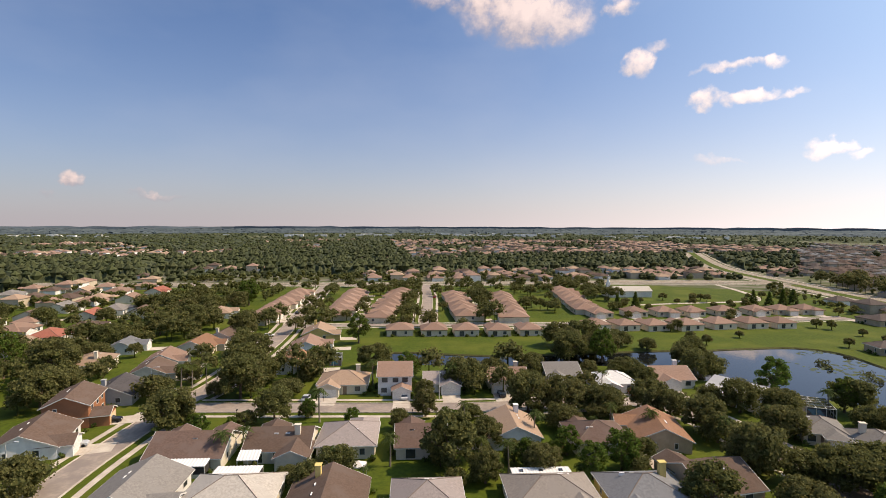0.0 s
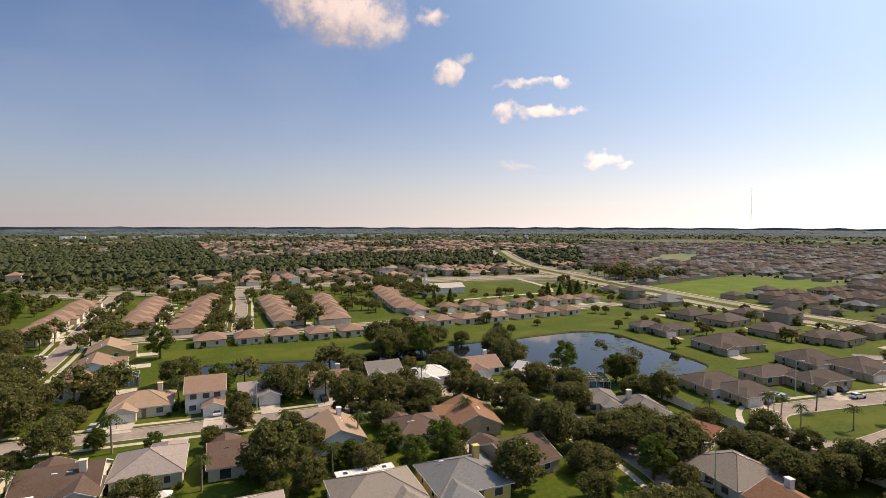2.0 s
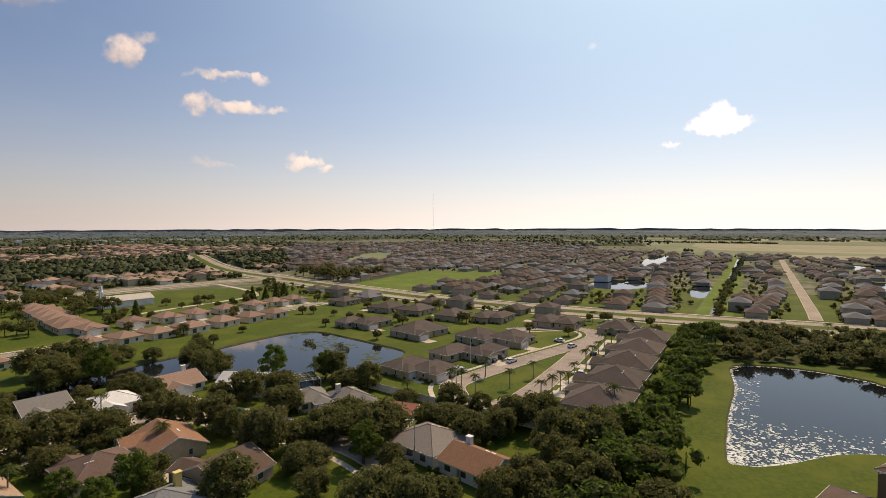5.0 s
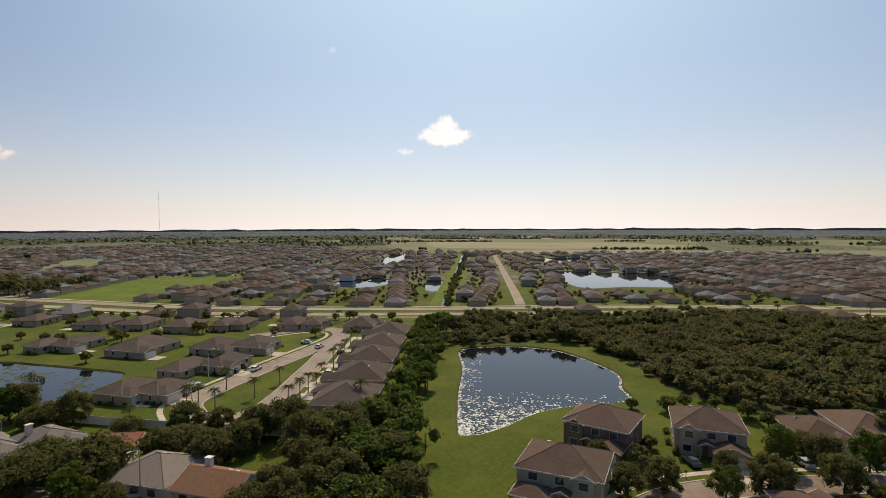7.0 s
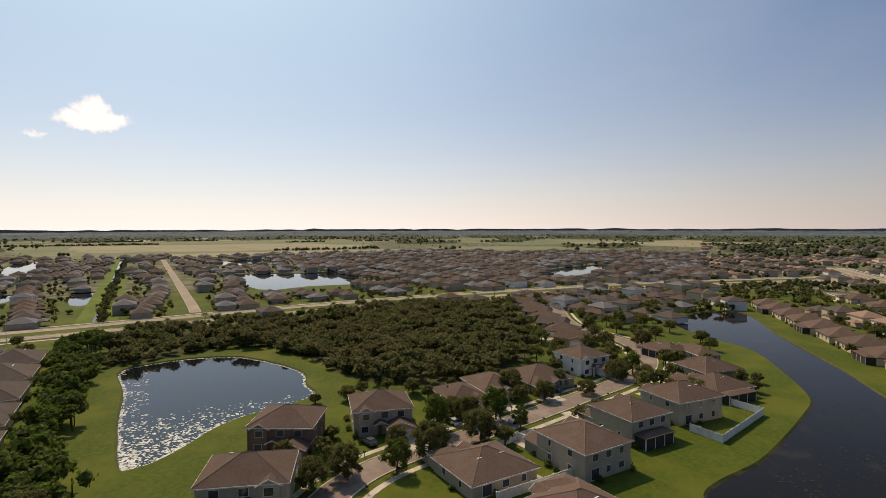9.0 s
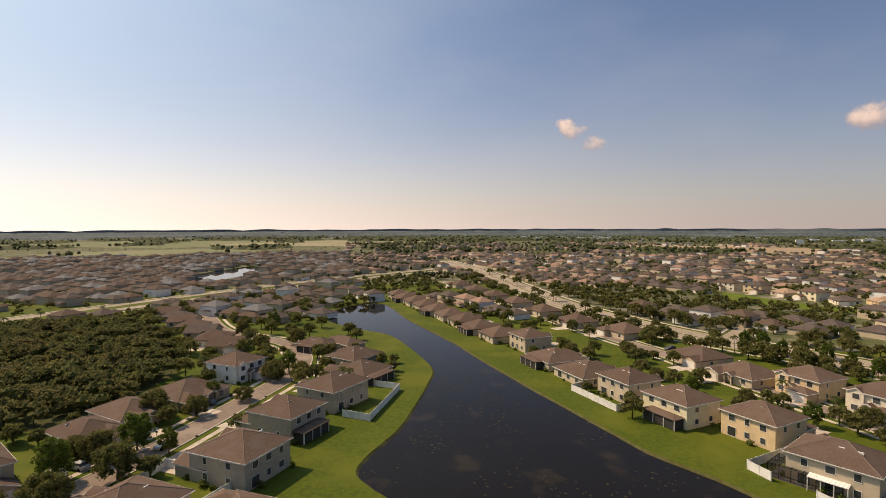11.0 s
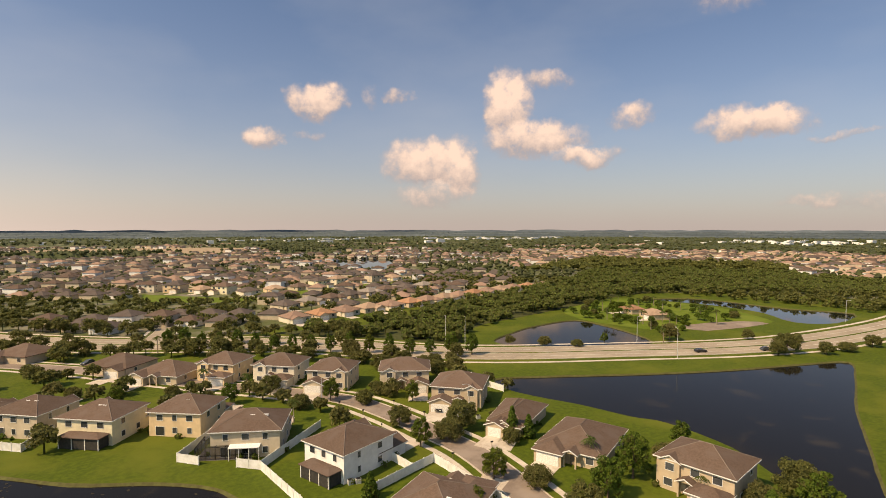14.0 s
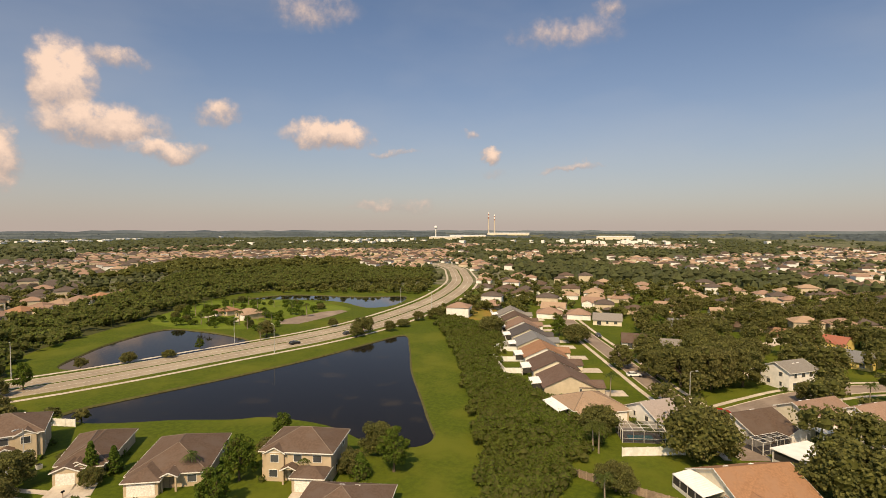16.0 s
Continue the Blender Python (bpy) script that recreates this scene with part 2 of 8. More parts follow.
def water_surface(name, base, rough, ripple, scum=None, ior=1.33):
    m = bpy.data.materials.new(name)
    m.use_nodes = True
    nt = m.node_tree
    n, l = nt.nodes.new, nt.links.new
    bsdf = nt.nodes["Principled BSDF"]
    bsdf.inputs["Base Color"].default_value = (*base, 1)
    bsdf.inputs["Roughness"].default_value, bsdf.inputs["IOR"].default_value = rough, ior
    place = n("ShaderNodeNewGeometry").outputs["Position"]
    rip = n("ShaderNodeTexNoise")
    l(place, rip.inputs["Vector"])
    rip.inputs["Scale"].default_value, rip.inputs["Detail"].default_value = 0.9, 4.0
    b = n("ShaderNodeBump")
    b.inputs["Strength"].default_value, b.inputs["Distance"].default_value = ripple, 0.1
    l(rip.outputs[0], b.inputs["Height"])
    l(b.outputs[0], bsdf.inputs["Normal"])
    if scum:
        # patches of duckweed and silt under the surface
        s = n("ShaderNodeTexNoise")
        l(place, s.inputs["Vector"])
        s.inputs["Scale"].default_value, s.inputs["Detail"].default_value = 0.11, 6.0
        r = n("ShaderNodeMapRange")
        l(s.outputs[0], r.inputs[0])
        r.inputs[1].default_value, r.inputs[2].default_value = 0.58, 0.7
        q = n("ShaderNodeMix")
        q.data_type = "RGBA"
        l(r.outputs[0], q.inputs[0])
        q.inputs[6].default_value, q.inputs[7].default_value = (*base, 1), (*scum, 1)
        l(q.outputs[2], bsdf.inputs["Base Color"])
    return m


GRASS = surface("grass", (0.076, 0.104, 0.009), (0.047, 0.067, 0.007), 0.9, 0.9, bump=0.5, bump_scale=9, patch=(0.10, 0.114, 0.014), patch_scale=0.045)
LAWN = surface("mown_grass", (0.105, 0.152, 0.014), (0.075, 0.11, 0.011), 0.55, 0.9, bump=0.5, bump_scale=8, patch=(0.13, 0.165, 0.025), patch_scale=0.06)
FIELD = surface("pasture", (0.165, 0.18, 0.09), (0.135, 0.15, 0.075), 0.05, 0.9, patch=(0.20, 0.20, 0.11), patch_scale=0.006)
STUBBLE = surface("dry_field", (0.31, 0.27, 0.17), (0.26, 0.235, 0.15), 0.05, 0.9, patch=(0.22, 0.215, 0.12), patch_scale=0.01)
ROUGH = surface("rough_grass", (0.092, 0.104, 0.014), (0.066, 0.078, 0.011), 0.35, 0.95, bump=0.6, bump_scale=5, patch=(0.085, 0.12, 0.012), patch_scale=0.07)
DRY = surface("dry_scrub", (0.27, 0.17, 0.045), (0.20, 0.145, 0.035), 0.3, 0.95, bump=0.6, bump_scale=5, patch=(0.17, 0.16, 0.03), patch_scale=0.05)
CANVAS = surface("pale_canvas", (0.74, 0.70, 0.66), (0.66, 0.62, 0.58), 1.5, 0.8)
TAN_CANVAS = surface("tan_canvas", (0.55, 0.30, 0.17), (0.48, 0.26, 0.15), 1.5, 0.8)
SOIL = surface("bare_soil", (0.36, 0.27, 0.18), (0.28, 0.21, 0.14), 0.2, 0.95)
# leaf litter with the wood's shade put into its dark base
FLOOR_SHADE = surface("shaded_leaf_litter", (0.07, 0.075, 0.028), (0.045, 0.05, 0.018), 0.5, 0.95)
ASPHALT = surface("weathered_asphalt", (0.36, 0.295, 0.245), (0.27, 0.225, 0.19), 1.2, 0.9, bump=0.2, patch=(0.24, 0.20, 0.175), patch_scale=0.16)
NEW_ROAD = surface("brownish_asphalt", (0.235, 0.185, 0.15), (0.185, 0.145, 0.12), 1.0, 0.9, bump=0.2, patch=(0.28, 0.225, 0.185), patch_scale=0.1)
AVENUE = surface("pale_avenue_asphalt", (0.325, 0.265, 0.20), (0.26, 0.215, 0.165), 0.35, 0.9, patch=(0.37, 0.31, 0.24), patch_scale=0.05)
DARK_ROAD = surface("shaded_asphalt", (0.14, 0.13, 0.14), (0.10, 0.095, 0.10), 0.8, 0.9, bump=0.2, patch=(0.20, 0.18, 0.18), patch_scale=0.15)
CONCRETE = surface("concrete", (0.50, 0.43, 0.36), (0.40, 0.34, 0.28), 1.5, 0.9, bump=0.15, patch=(0.56, 0.50, 0.42), patch_scale=0.25)
PAINT_LINE = surface("road_paint", (0.72, 0.70, 0.62), None, 3.0, 0.7)
BANK = surface("muddy_bank", (0.10, 0.10, 0.035), (0.065, 0.06, 0.025), 0.8, 0.95, bump=0.4)
WATER = water_surface("pond_water", (0.010, 0.012, 0.014), 0.03, 0.03)
WATER_DARK = water_surface("dark_pond_water", (0.011, 0.010, 0.009), 0.05, 0.06, (0.026, 0.021, 0.014), 1.14)
VINYL = surface("white_vinyl", (0.78, 0.77, 0.74), (0.70, 0.69, 0.66), 2.0, 0.45, patch=(0.62, 0.61, 0.56), patch_scale=0.6)
MASONRY = surface("painted_block", (0.66, 0.64, 0.58), (0.56, 0.54, 0.48), 0.8, 0.85, bump=0.2)
OLD_WOOD = surface("silvered_wood", (0.30, 0.22, 0.16), (0.20, 0.15, 0.11), 3.0, 0.85, per_object=0.2)
GLASS = surface("dark_window_glass", (0.07, 0.075, 0.08), (0.04, 0.045, 0.05), 0.3, 0.08, spec=0.6, per_object=0.3)
TRIM = surface("white_trim", (0.78, 0.76, 0.71), None, 4.0, 0.6)
SCREEN = surface("insect_screen", (0.06, 0.055, 0.05), (0.04, 0.038, 0.036), 2.0, 0.6)
POOL = water_surface("pool_water", (0.05, 0.22, 0.26), 0.04, 0.05)
CAGE_MESH = bpy.data.materials.new("cage_screen")
CAGE_MESH.use_nodes = True
_n, _l = CAGE_MESH.node_tree.nodes, CAGE_MESH.node_tree.links
_n["Principled BSDF"].inputs["Base Color"].default_value, _n["Principled BSDF"].inputs["Roughness"].default_value = (0.02, 0.02, 0.022, 1), 0.8
_m = _n.new("ShaderNodeMixShader")
_m.inputs[0].default_value = 0.55
_l.new(_n.new("ShaderNodeBsdfTransparent").outputs[0], _m.inputs[1])
_l.new(_n["Principled BSDF"].outputs[0], _m.inputs[2])
_l.new(_m.outputs[0], _n["Material Output"].inputs["Surface"])
STEEL = surface("galvanised_steel", (0.62, 0.62, 0.60), None, 3.0, 0.5, metal=0.3)
WHITE_METAL = surface("white_sheet_metal", (0.80, 0.79, 0.77), (0.70, 0.69, 0.67), 0.6, 0.4)
TYRE = surface("tyre_rubber", (0.02, 0.02, 0.02), None, 5.0, 0.85)
BARK = surface("bark", (0.16, 0.12, 0.085), (0.09, 0.07, 0.05), 3.0, 0.95, bump=0.6, bump_scale=8)
PALM_BARK = surface("palm_bark", (0.30, 0.25, 0.19), (0.20, 0.165, 0.125), 4.0, 0.95, streak=(1, 1, 6))
OAK_LEAF = leafy("oak_leaves", (0.085, 0.092, 0.03), (0.205, 0.205, 0.066), warm=(0.175, 0.15, 0.06))
BRIGHT_LEAF = leafy("bright_leaves", (0.06, 0.105, 0.016), (0.135, 0.20, 0.034), warm=(0.12, 0.13, 0.02))
THICKET_LEAF = leafy("thicket_leaves", (0.10, 0.118, 0.035), (0.25, 0.27, 0.085), warm=(0.21, 0.15, 0.07))
GREEN_WOOD = leafy("green_wood_leaves", (0.08, 0.11, 0.024), (0.19, 0.235, 0.055), warm=(0.15, 0.145, 0.05))
VINE_LEAF = leafy("vine_leaves", (0.062, 0.092, 0.015), (0.13, 0.18, 0.03), warm=(0.12, 0.13, 0.03))
PALM_LEAF = leafy("palm_fronds", (0.04, 0.065, 0.016), (0.12, 0.16, 0.045))
FAR_LEAF = leafy("distant_trees", (0.055, 0.07, 0.031), (0.13, 0.148, 0.06), warm=(0.13, 0.12, 0.066))
CANOPY = surface("woodland_canopy", (0.066, 0.078, 0.032), (0.033, 0.042, 0.019), 0.16, 0.95, patch=(0.085, 0.09, 0.044), patch_scale=0.012)
# far canopy tinted blue-grey: distance haze put into the base colour
CANOPY_HAZED = surface("hazed_forest_canopy", (0.075, 0.095, 0.10), (0.048, 0.062, 0.066), 0.03, 0.95, patch=(0.105, 0.125, 0.125), patch_scale=0.0025)
SUBURB = surface("suburban_ground", (0.10, 0.112, 0.045), (0.07, 0.08, 0.03), 0.3, 0.95, patch=(0.20, 0.18, 0.135), patch_scale=0.06)
# horizon woods coloured hazy blue, standing for the air in between
HAZED_WOODS = surface("distant_woods", (0.12, 0.15, 0.18), (0.15, 0.18, 0.205), 0.004, 0.95)
LILY = surface("lily_pads", (0.42, 0.42, 0.38), (0.62, 0.61, 0.58), 1.2, 0.35, patch=(0.26, 0.29, 0.20), patch_scale=0.5, spec=0.4)
# filler lumps in crowns, coloured darker to stand for inner shade
SHADED_CORE = leafy("inner_foliage", (0.07, 0.078, 0.024), (0.12, 0.13, 0.04))

# olive is beige darkened for walls seen on their shaded side
WALL_COLOURS = dict(white=(0.80, 0.78, 0.74), cream=(0.70, 0.63, 0.50), yellow=(0.72, 0.55, 0.20), tan=(0.50, 0.40, 0.28), beige=(0.56, 0.47, 0.345), brick=(0.36, 0.16, 0.08),
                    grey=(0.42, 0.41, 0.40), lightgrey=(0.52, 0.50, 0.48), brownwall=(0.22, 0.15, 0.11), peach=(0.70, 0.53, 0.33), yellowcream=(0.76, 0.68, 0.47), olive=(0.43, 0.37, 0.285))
ROOF_COLOURS = dict(grey=(0.235, 0.215, 0.195), pale=(0.52, 0.47, 0.41), brown=(0.138, 0.094, 0.072), lilac=(0.33, 0.28, 0.26), greybrown=(0.26, 0.225, 0.195), slate=(0.20, 0.20, 0.205),
                    darkbrown=(0.15, 0.10, 0.08), tan=(0.38, 0.265, 0.185), pinktan=(0.30, 0.195, 0.145), whitemetal=(0.70, 0.68, 0.65), rust=(0.30, 0.165, 0.10), orange=(0.37, 0.20, 0.115),
                    red=(0.34, 0.125, 0.085), darkred=(0.22, 0.085, 0.065), darkgrey=(0.10, 0.09, 0.09), grey2=(0.24, 0.21, 0.19), taupe=(0.115, 0.09, 0.078))
WALLS = {k: surface(k + "_stucco", v, tuple(c * 0.9 for c in v), 1.2, 0.9, bump=0.2, bump_scale=12, patch=tuple(c * 0.82 for c in v), patch_scale=0.35) for k, v in WALL_COLOURS.items()}
ROOFS = {k: surface(k + "_shingles", v, tuple(c * 0.72 for c in v), 2.6, 0.95, bump=0.5, bump_scale=7, patch=tuple(c * 0.8 + 0.02 for c in v), patch_scale=0.3, per_object=0.12) for k, v in ROOF_COLOURS.items()}
RIDGE = surface("ridge_shingles", (0.19, 0.15, 0.125), (0.15, 0.12, 0.10), 2.0, 0.95)
CAR_PAINTS = {k: surface(k + "_car_paint", v, v, 1.0, 0.25, spec=0.6) for k, v in dict(white=(0.75, 0.75, 0.74), silver=(0.45, 0.46, 0.47), black=(0.02, 0.02, 0.022), red=(0.35, 0.02, 0.015), dark=(0.06, 0.065, 0.075)).items()}

# ---- mesh helpers ----
class Form:
    """Collects vertices and faces of one mesh."""

    def __init__(self):
        self.v, self.f = [], []

    def add(self, verts, faces):
        k = len(self.v)
        self.v += [tuple(p) for p in verts]
        self.f += [tuple(i + k for i in q) for q in faces]
        return self

    def box(self, x0, x1, y0, y1, z0, z1):
        return self.add([(x0, y0, z0), (x1, y0, z0), (x1, y1, z0), (x0, y1, z0), (x0, y0, z1), (x1, y0, z1), (x1, y1, z1), (x0, y1, z1)],
                        [(0, 3, 2, 1), (4, 5, 6, 7), (0, 1, 5, 4), (1, 2, 6, 5), (2, 3, 7, 6), (3, 0, 4, 7)])

    def tube(self, path, radii, sides=7):
        """A tapered tube through the points of a path."""
        k = len(self.v)
        for i, p in enumerate(path):
            a, b = Vector(path[max(i - 1, 0)]), Vector(path[min(i + 1, len(path) - 1)])
            q = (b - a).normalized().to_track_quat("Z", "Y")
            for s in range(sides):
                t = 2 * math.pi * s / sides
                self.v.append(tuple(Vector(p) + q @ Vector((radii[i] * math.cos(t), radii[i] * math.sin(t), 0))))
        for i in range(len(path) - 1):
            for s in range(sides):
                a, b = k + i * sides + s, k + i * sides + (s + 1) % sides
                self.f.append((a, b, b + sides, a + sides))
        self.f.append(tuple(k + (len(path) - 1) * sides + s for s in range(sides)))
        return self

    def mesh(self, name, material, smooth=False):
        me = bpy.data.meshes.new(name)
        me.from_pydata(self.v, [], self.f)
        me.materials.append(material)
        if smooth:
            me.polygons.foreach_set("use_smooth", [True] * len(me.polygons))
        me.update()
        return me


def part(name, form, material, parent, label="", smooth=False):
    me = form if isinstance(form, bpy.types.Mesh) else form.mesh(name, material, smooth)
    ob = new(name, me)
    ob.parent = parent
    if label:
        tagged(ob, label)
    return ob


def thing(name, m, label, category, group=""):
    ob = new(name)
    ob.matrix_basis = m
    return tagged(ob, label, category, group)


def structure(name, form, material, label, smooth=False, category=""):
    me = form if isinstance(form, bpy.types.Mesh) else form.mesh(name, material, smooth)
    return tagged(new(name, me), label, category, kind="structure")


def smooth_line(points, steps=6, closed=False):
    """Catmull-Rom curve through plan points."""
    pts = [Vector((p[0], p[1])) for p in points]
    n = len(pts)
    out = []
    for i in range(n if closed else n - 1):
        if closed:
            a, b, c, d = (pts[(i + k) % n] for k in (-1, 0, 1, 2))
        else:
            b, c = pts[i], pts[i + 1]
            a = pts[i - 1] if i else b * 2 - c
            d = pts[i + 2] if i + 2 < n else c * 2 - b
        for s in range(steps):
            t = s / steps
            out.append(0.5 * ((2 * b) + (c - a) * t + (2 * a - 5 * b + 4 * c - d) * t * t + (3 * b - a - 3 * c + d) * t ** 3))
    if not closed:
        out.append(pts[-1])
    return out


def ribbon(line, left, right, z0, z1=None):
    """A strip along a plan line from offset left to offset right (metres, to the line's right positive), z0 high; with z1 a solid band from z0 up to z1."""
    f = Form()
    n = len(line)
    rows = []
    for i, p in enumerate(line):
        d = (line[min(i + 1, n - 1)] - line[max(i - 1, 0)]).normalized()
        s = Vector((d.y, -d.x))
        rows.append((p + s * left, p + s * right))
    if z1 is None:
        for a, b in rows:
            f.v += [(a.x, a.y, z0), (b.x, b.y, z0)]
        f.f += [(2 * i, 2 * i + 1, 2 * i + 3, 2 * i + 2) for i in range(n - 1)]
    else:
        for a, b in rows:
            f.v += [(a.x, a.y, z0), (a.x, a.y, z1), (b.x, b.y, z1), (b.x, b.y, z0)]
        for i in range(n - 1):
            k = 4 * i
            f.f += [(k, k + 1, k + 5, k + 4), (k + 1, k + 2, k + 6, k + 5), (k + 2, k + 3, k + 7, k + 6)]
    return f


def inside(x, y, poly):
    hit = False
    j = len(poly) - 1
    for i in range(len(poly)):
        (xi, yi), (xj, yj) = poly[i][:2], poly[j][:2]
        if (yi > y) != (yj > y) and x < (xj - xi) * (y - yi) / (yj - yi) + xi:
            hit = not hit
        j = i
    return hit


def near_line(x, y, line, width):
    for a, b in zip(line[:-1], line[1:]):
        abx, aby = b[0] - a[0], b[1] - a[1]
        t = max(0.0, min(1.0, ((x - a[0]) * abx + (y - a[1]) * aby) / (abx * abx + aby * aby + 1e-9)))
        if (x - a[0] - t * abx) ** 2 + (y - a[1] - t * aby) ** 2 < width * width:
            return True
    return False


# ---- plan: water, roads, woods ----
POND_MIDDLE = [(10, 190), (42.5, 181), (70, 179), (102, 179.8), (122, 178), (140, 178.5), (160, 177), (169, 167), (167, 150), (163, 130), (157.5, 112.5), (138.8, 110), (128.8, 112.5), (120, 122.5), (110, 132.5), (97.5, 143.8), (82.5, 158.8), (66.2, 163.8), (37.5, 167.5), (12.5, 173.8)]
POND_LILIES = [(198.8, 8.8), (205, -10), (201.2, -23.8), (196.2, -30), (180, -38.8), (166.2, -42.5), (153.8, -40), (143.8, -40), (138.8, -32.5), (135, -20), (130, -12.5), (122.5, -6.2), (117.5, -1.2), (115.6, 2.5), (117.5, 6.2), (142.5, 7.5), (172.5, 7.5)]
POND_LONG = [(177.5, -237.5), (178.8, -267.5), (167.5, -275), (148.8, -257.5), (126.2, -232.5), (85, -193.8), (65, -172.5), (38.8, -146.2), (20, -128.1), (6.2, -115), (-6.2, -107.5), (-13.8, -101.2), (-17.5, -95), (-18.8, -85), (-6.2, -72.5), (25, -67.5), (45, -76.2), (51.2, -78.8), (56.2, -82.5), (58.2, -90), (59.4, -103.8), (63.8, -121.2), (69.5, -140), (75, -153.8), (90, -171.2), (113.8, -193.8), (132.5, -200), (152.5, -207.5), (167.5, -218.8)]
POND_AVENUE = [(-100, -126.2), (-115, -120), (-143.8, -105), (-172.5, -92.5), (-198.8, -83.8), (-215, -76.2), (-192.5, -66.2), (-160, -54.4), (-138.8, -45), (-118.8, -36.2), (-110, -32.5), (-103.8, -35), (-102.5, -43.8), (-110, -58.8), (-111.2, -75), (-107.5, -82.5), (-103.8, -95), (-98.8, -106.2), (-96.2, -116.2)]
POND_ENTRANCE = [(-133.8, -170), (-151.2, -178.8), (-170, -185), (-197.5, -186.2), (-198.8, -168.8), (-195, -151.2), (-188.8, -136.2), (-180, -131.2), (-157.5, -140), (-147.5, -148.8), (-133.8, -158.8)]
POND_MOAT = [(-295, -215), (-321.2, -202.5), (-327.5, -180), (-327.5, -146.2), (-338.8, -118.8), (-297.5, -111.2), (-282.5, -123.8), (-300, -147.5), (-303.8, -175), (-298.8, -197.5)]
POND_FAR_A = [(541.2, -66.2), (531.2, -133.8), (520, -168.8), (415, -157.5), (408.8, -107.5), (406.2, -70)]
POND_FAR_B = [(770, -80), (772.5, -155), (687.5, -142.5), (686.2, -73.8)]
POND_FAR_C = [(430, 126.2), (470, 100), (441.2, 75), (398.8, 85), (397.5, 111.2)]
POND_FAR_D = [(447.5, 48.8), (447.5, 33.8), (380, 31.2), (380, 42.5)]
POND_FAR_E = [(602.5, 121.2), (840, 150), (875, 123.8), (727.5, 106.2)]
POND_FAR_F = [(385.0, -316.2), (373.7, -347.5), (395.7, -400.2), (429.9, -464.9), (467.4, -477.3), (458.7, -426.8), (435.2, -369.8)]
POND_FAR_G = [(-277.5, -715), (-363.8, -688.8), (-267.5, -532.5), (-236.2, -592.5)]
POND_SMALL = [(267.5, -167.5), (262.5, -182.5), (252.5, -175), (256.2, -166.2)]
PONDS = [("pond_middle", POND_MIDDLE, WATER, 4), ("pond_lilies", POND_LILIES, WATER, 4), ("pond_long", POND_LONG, WATER_DARK, 4), ("pond_avenue", POND_AVENUE, WATER_DARK, 4),
         ("pond_entrance", POND_ENTRANCE, WATER_DARK, 4), ("pond_moat", POND_MOAT, WATER, 3), ("pond_far_a", POND_FAR_A, WATER, 3), ("pond_far_b", POND_FAR_B, WATER, 2), ("pond_far_c", POND_FAR_C, WATER, 3),
         ("pond_far_d", POND_FAR_D, WATER, 2), ("pond_far_e", POND_FAR_E, WATER, 3), ("pond_far_f", POND_FAR_F, WATER, 3), ("pond_far_g", POND_FAR_G, WATER, 3), ("pond_small", POND_SMALL, WATER, 2)]
SHORES = {name: [tuple(p) for p in smooth_line(pts, steps, True)] for name, pts, _, steps in PONDS}

STREET_A = smooth_line([(-50, 138.8), (-33.8, 136.9), (-6.2, 133.1), (30, 128.8), (58.8, 128.8), (71.2, 126.2), (79.4, 116.2), (81.2, 102.5), (82.5, 87.5), (82.5, 72.5), (78.8, 58.8)])
STREET_B = smooth_line([(-55, 62.5), (-53.8, 97.5), (-51.2, 118.8), (-47.5, 138.8), (-41.2, 162.5), (-35, 217.5), (-33.8, 262.5), (-32.5, 307.5), (-30, 397.5)])
STREET_C = smooth_line([(26.5, 238), (29.5, 262), (37.5, 321.2), (41.2, 362.5), (45, 395)])
STREET_D = smooth_line([(-35, 243), (5.5, 241.3), (26.3, 238.5), (55.8, 235.4), (86.9, 231.5), (128.8, 231.5), (160.9, 230.8), (195.7, 229.5), (236.7, 229)])
LOOP_LEFT = smooth_line([(121.2, 70), (131.2, 76.9), (143.8, 75.6), (167.5, 70.6), (197.5, 63.1), (215, 60), (226.2, 62.5), (232.5, 70), (228.8, 82.5), (215, 97.5)])
LOOP_RIGHT = smooth_line([(121.2, 70), (120, 61.2), (127.5, 56), (140, 55), (156.2, 55.6), (180, 56.9), (200, 58.8), (215, 60)])
STREET_N = smooth_line([(-57.5, -50), (-62.5, -82.5), (-61.2, -100), (-58.4, -117.5), (-53.5, -132.5), (-42.5, -146.9), (-28.8, -161.9), (-12.5, -180.6), (7.5, -205.6), (33.8, -232.5), (66.9, -270), (102.5, -310), (145, -361.2), (183.8, -406.2)])
STREET_W = smooth_line([(75, -17.5), (87.5, -27.5), (94.4, -41.2), (97.5, -62.5), (101.2, -82.5), (105.6, -102.5), (110, -122.5), (115, -136.2), (127.5, -152.5), (147.5, -165), (187.5, -172.5), (237.5, -206.2)])
STREET_E = smooth_line([(-115, 32.5), (-137.5, 27.5), (-155, 21.2), (-191.2, 11.2), (-251.2, -5), (-327.5, -22.5)])
STREET_F = smooth_line([(-136.2, 27.5), (-152.5, 43.8), (-166.2, 60), (-178.8, 85), (-187.5, 137.5)])
AVENUE_WEST = smooth_line([(525, 800), (375, 525), (327.5, 375), (295, 237.5), (280, 143.8), (283.8, 37.5), (296.2, -75), (297.5, -212.5), (277.5, -375), (237.5, -525)])
AVENUE_NORTH = smooth_line([(-525, 465), (-250, 431.2), (-47.5, 410), (120, 401.2), (250, 391.2), (327.5, 375)])
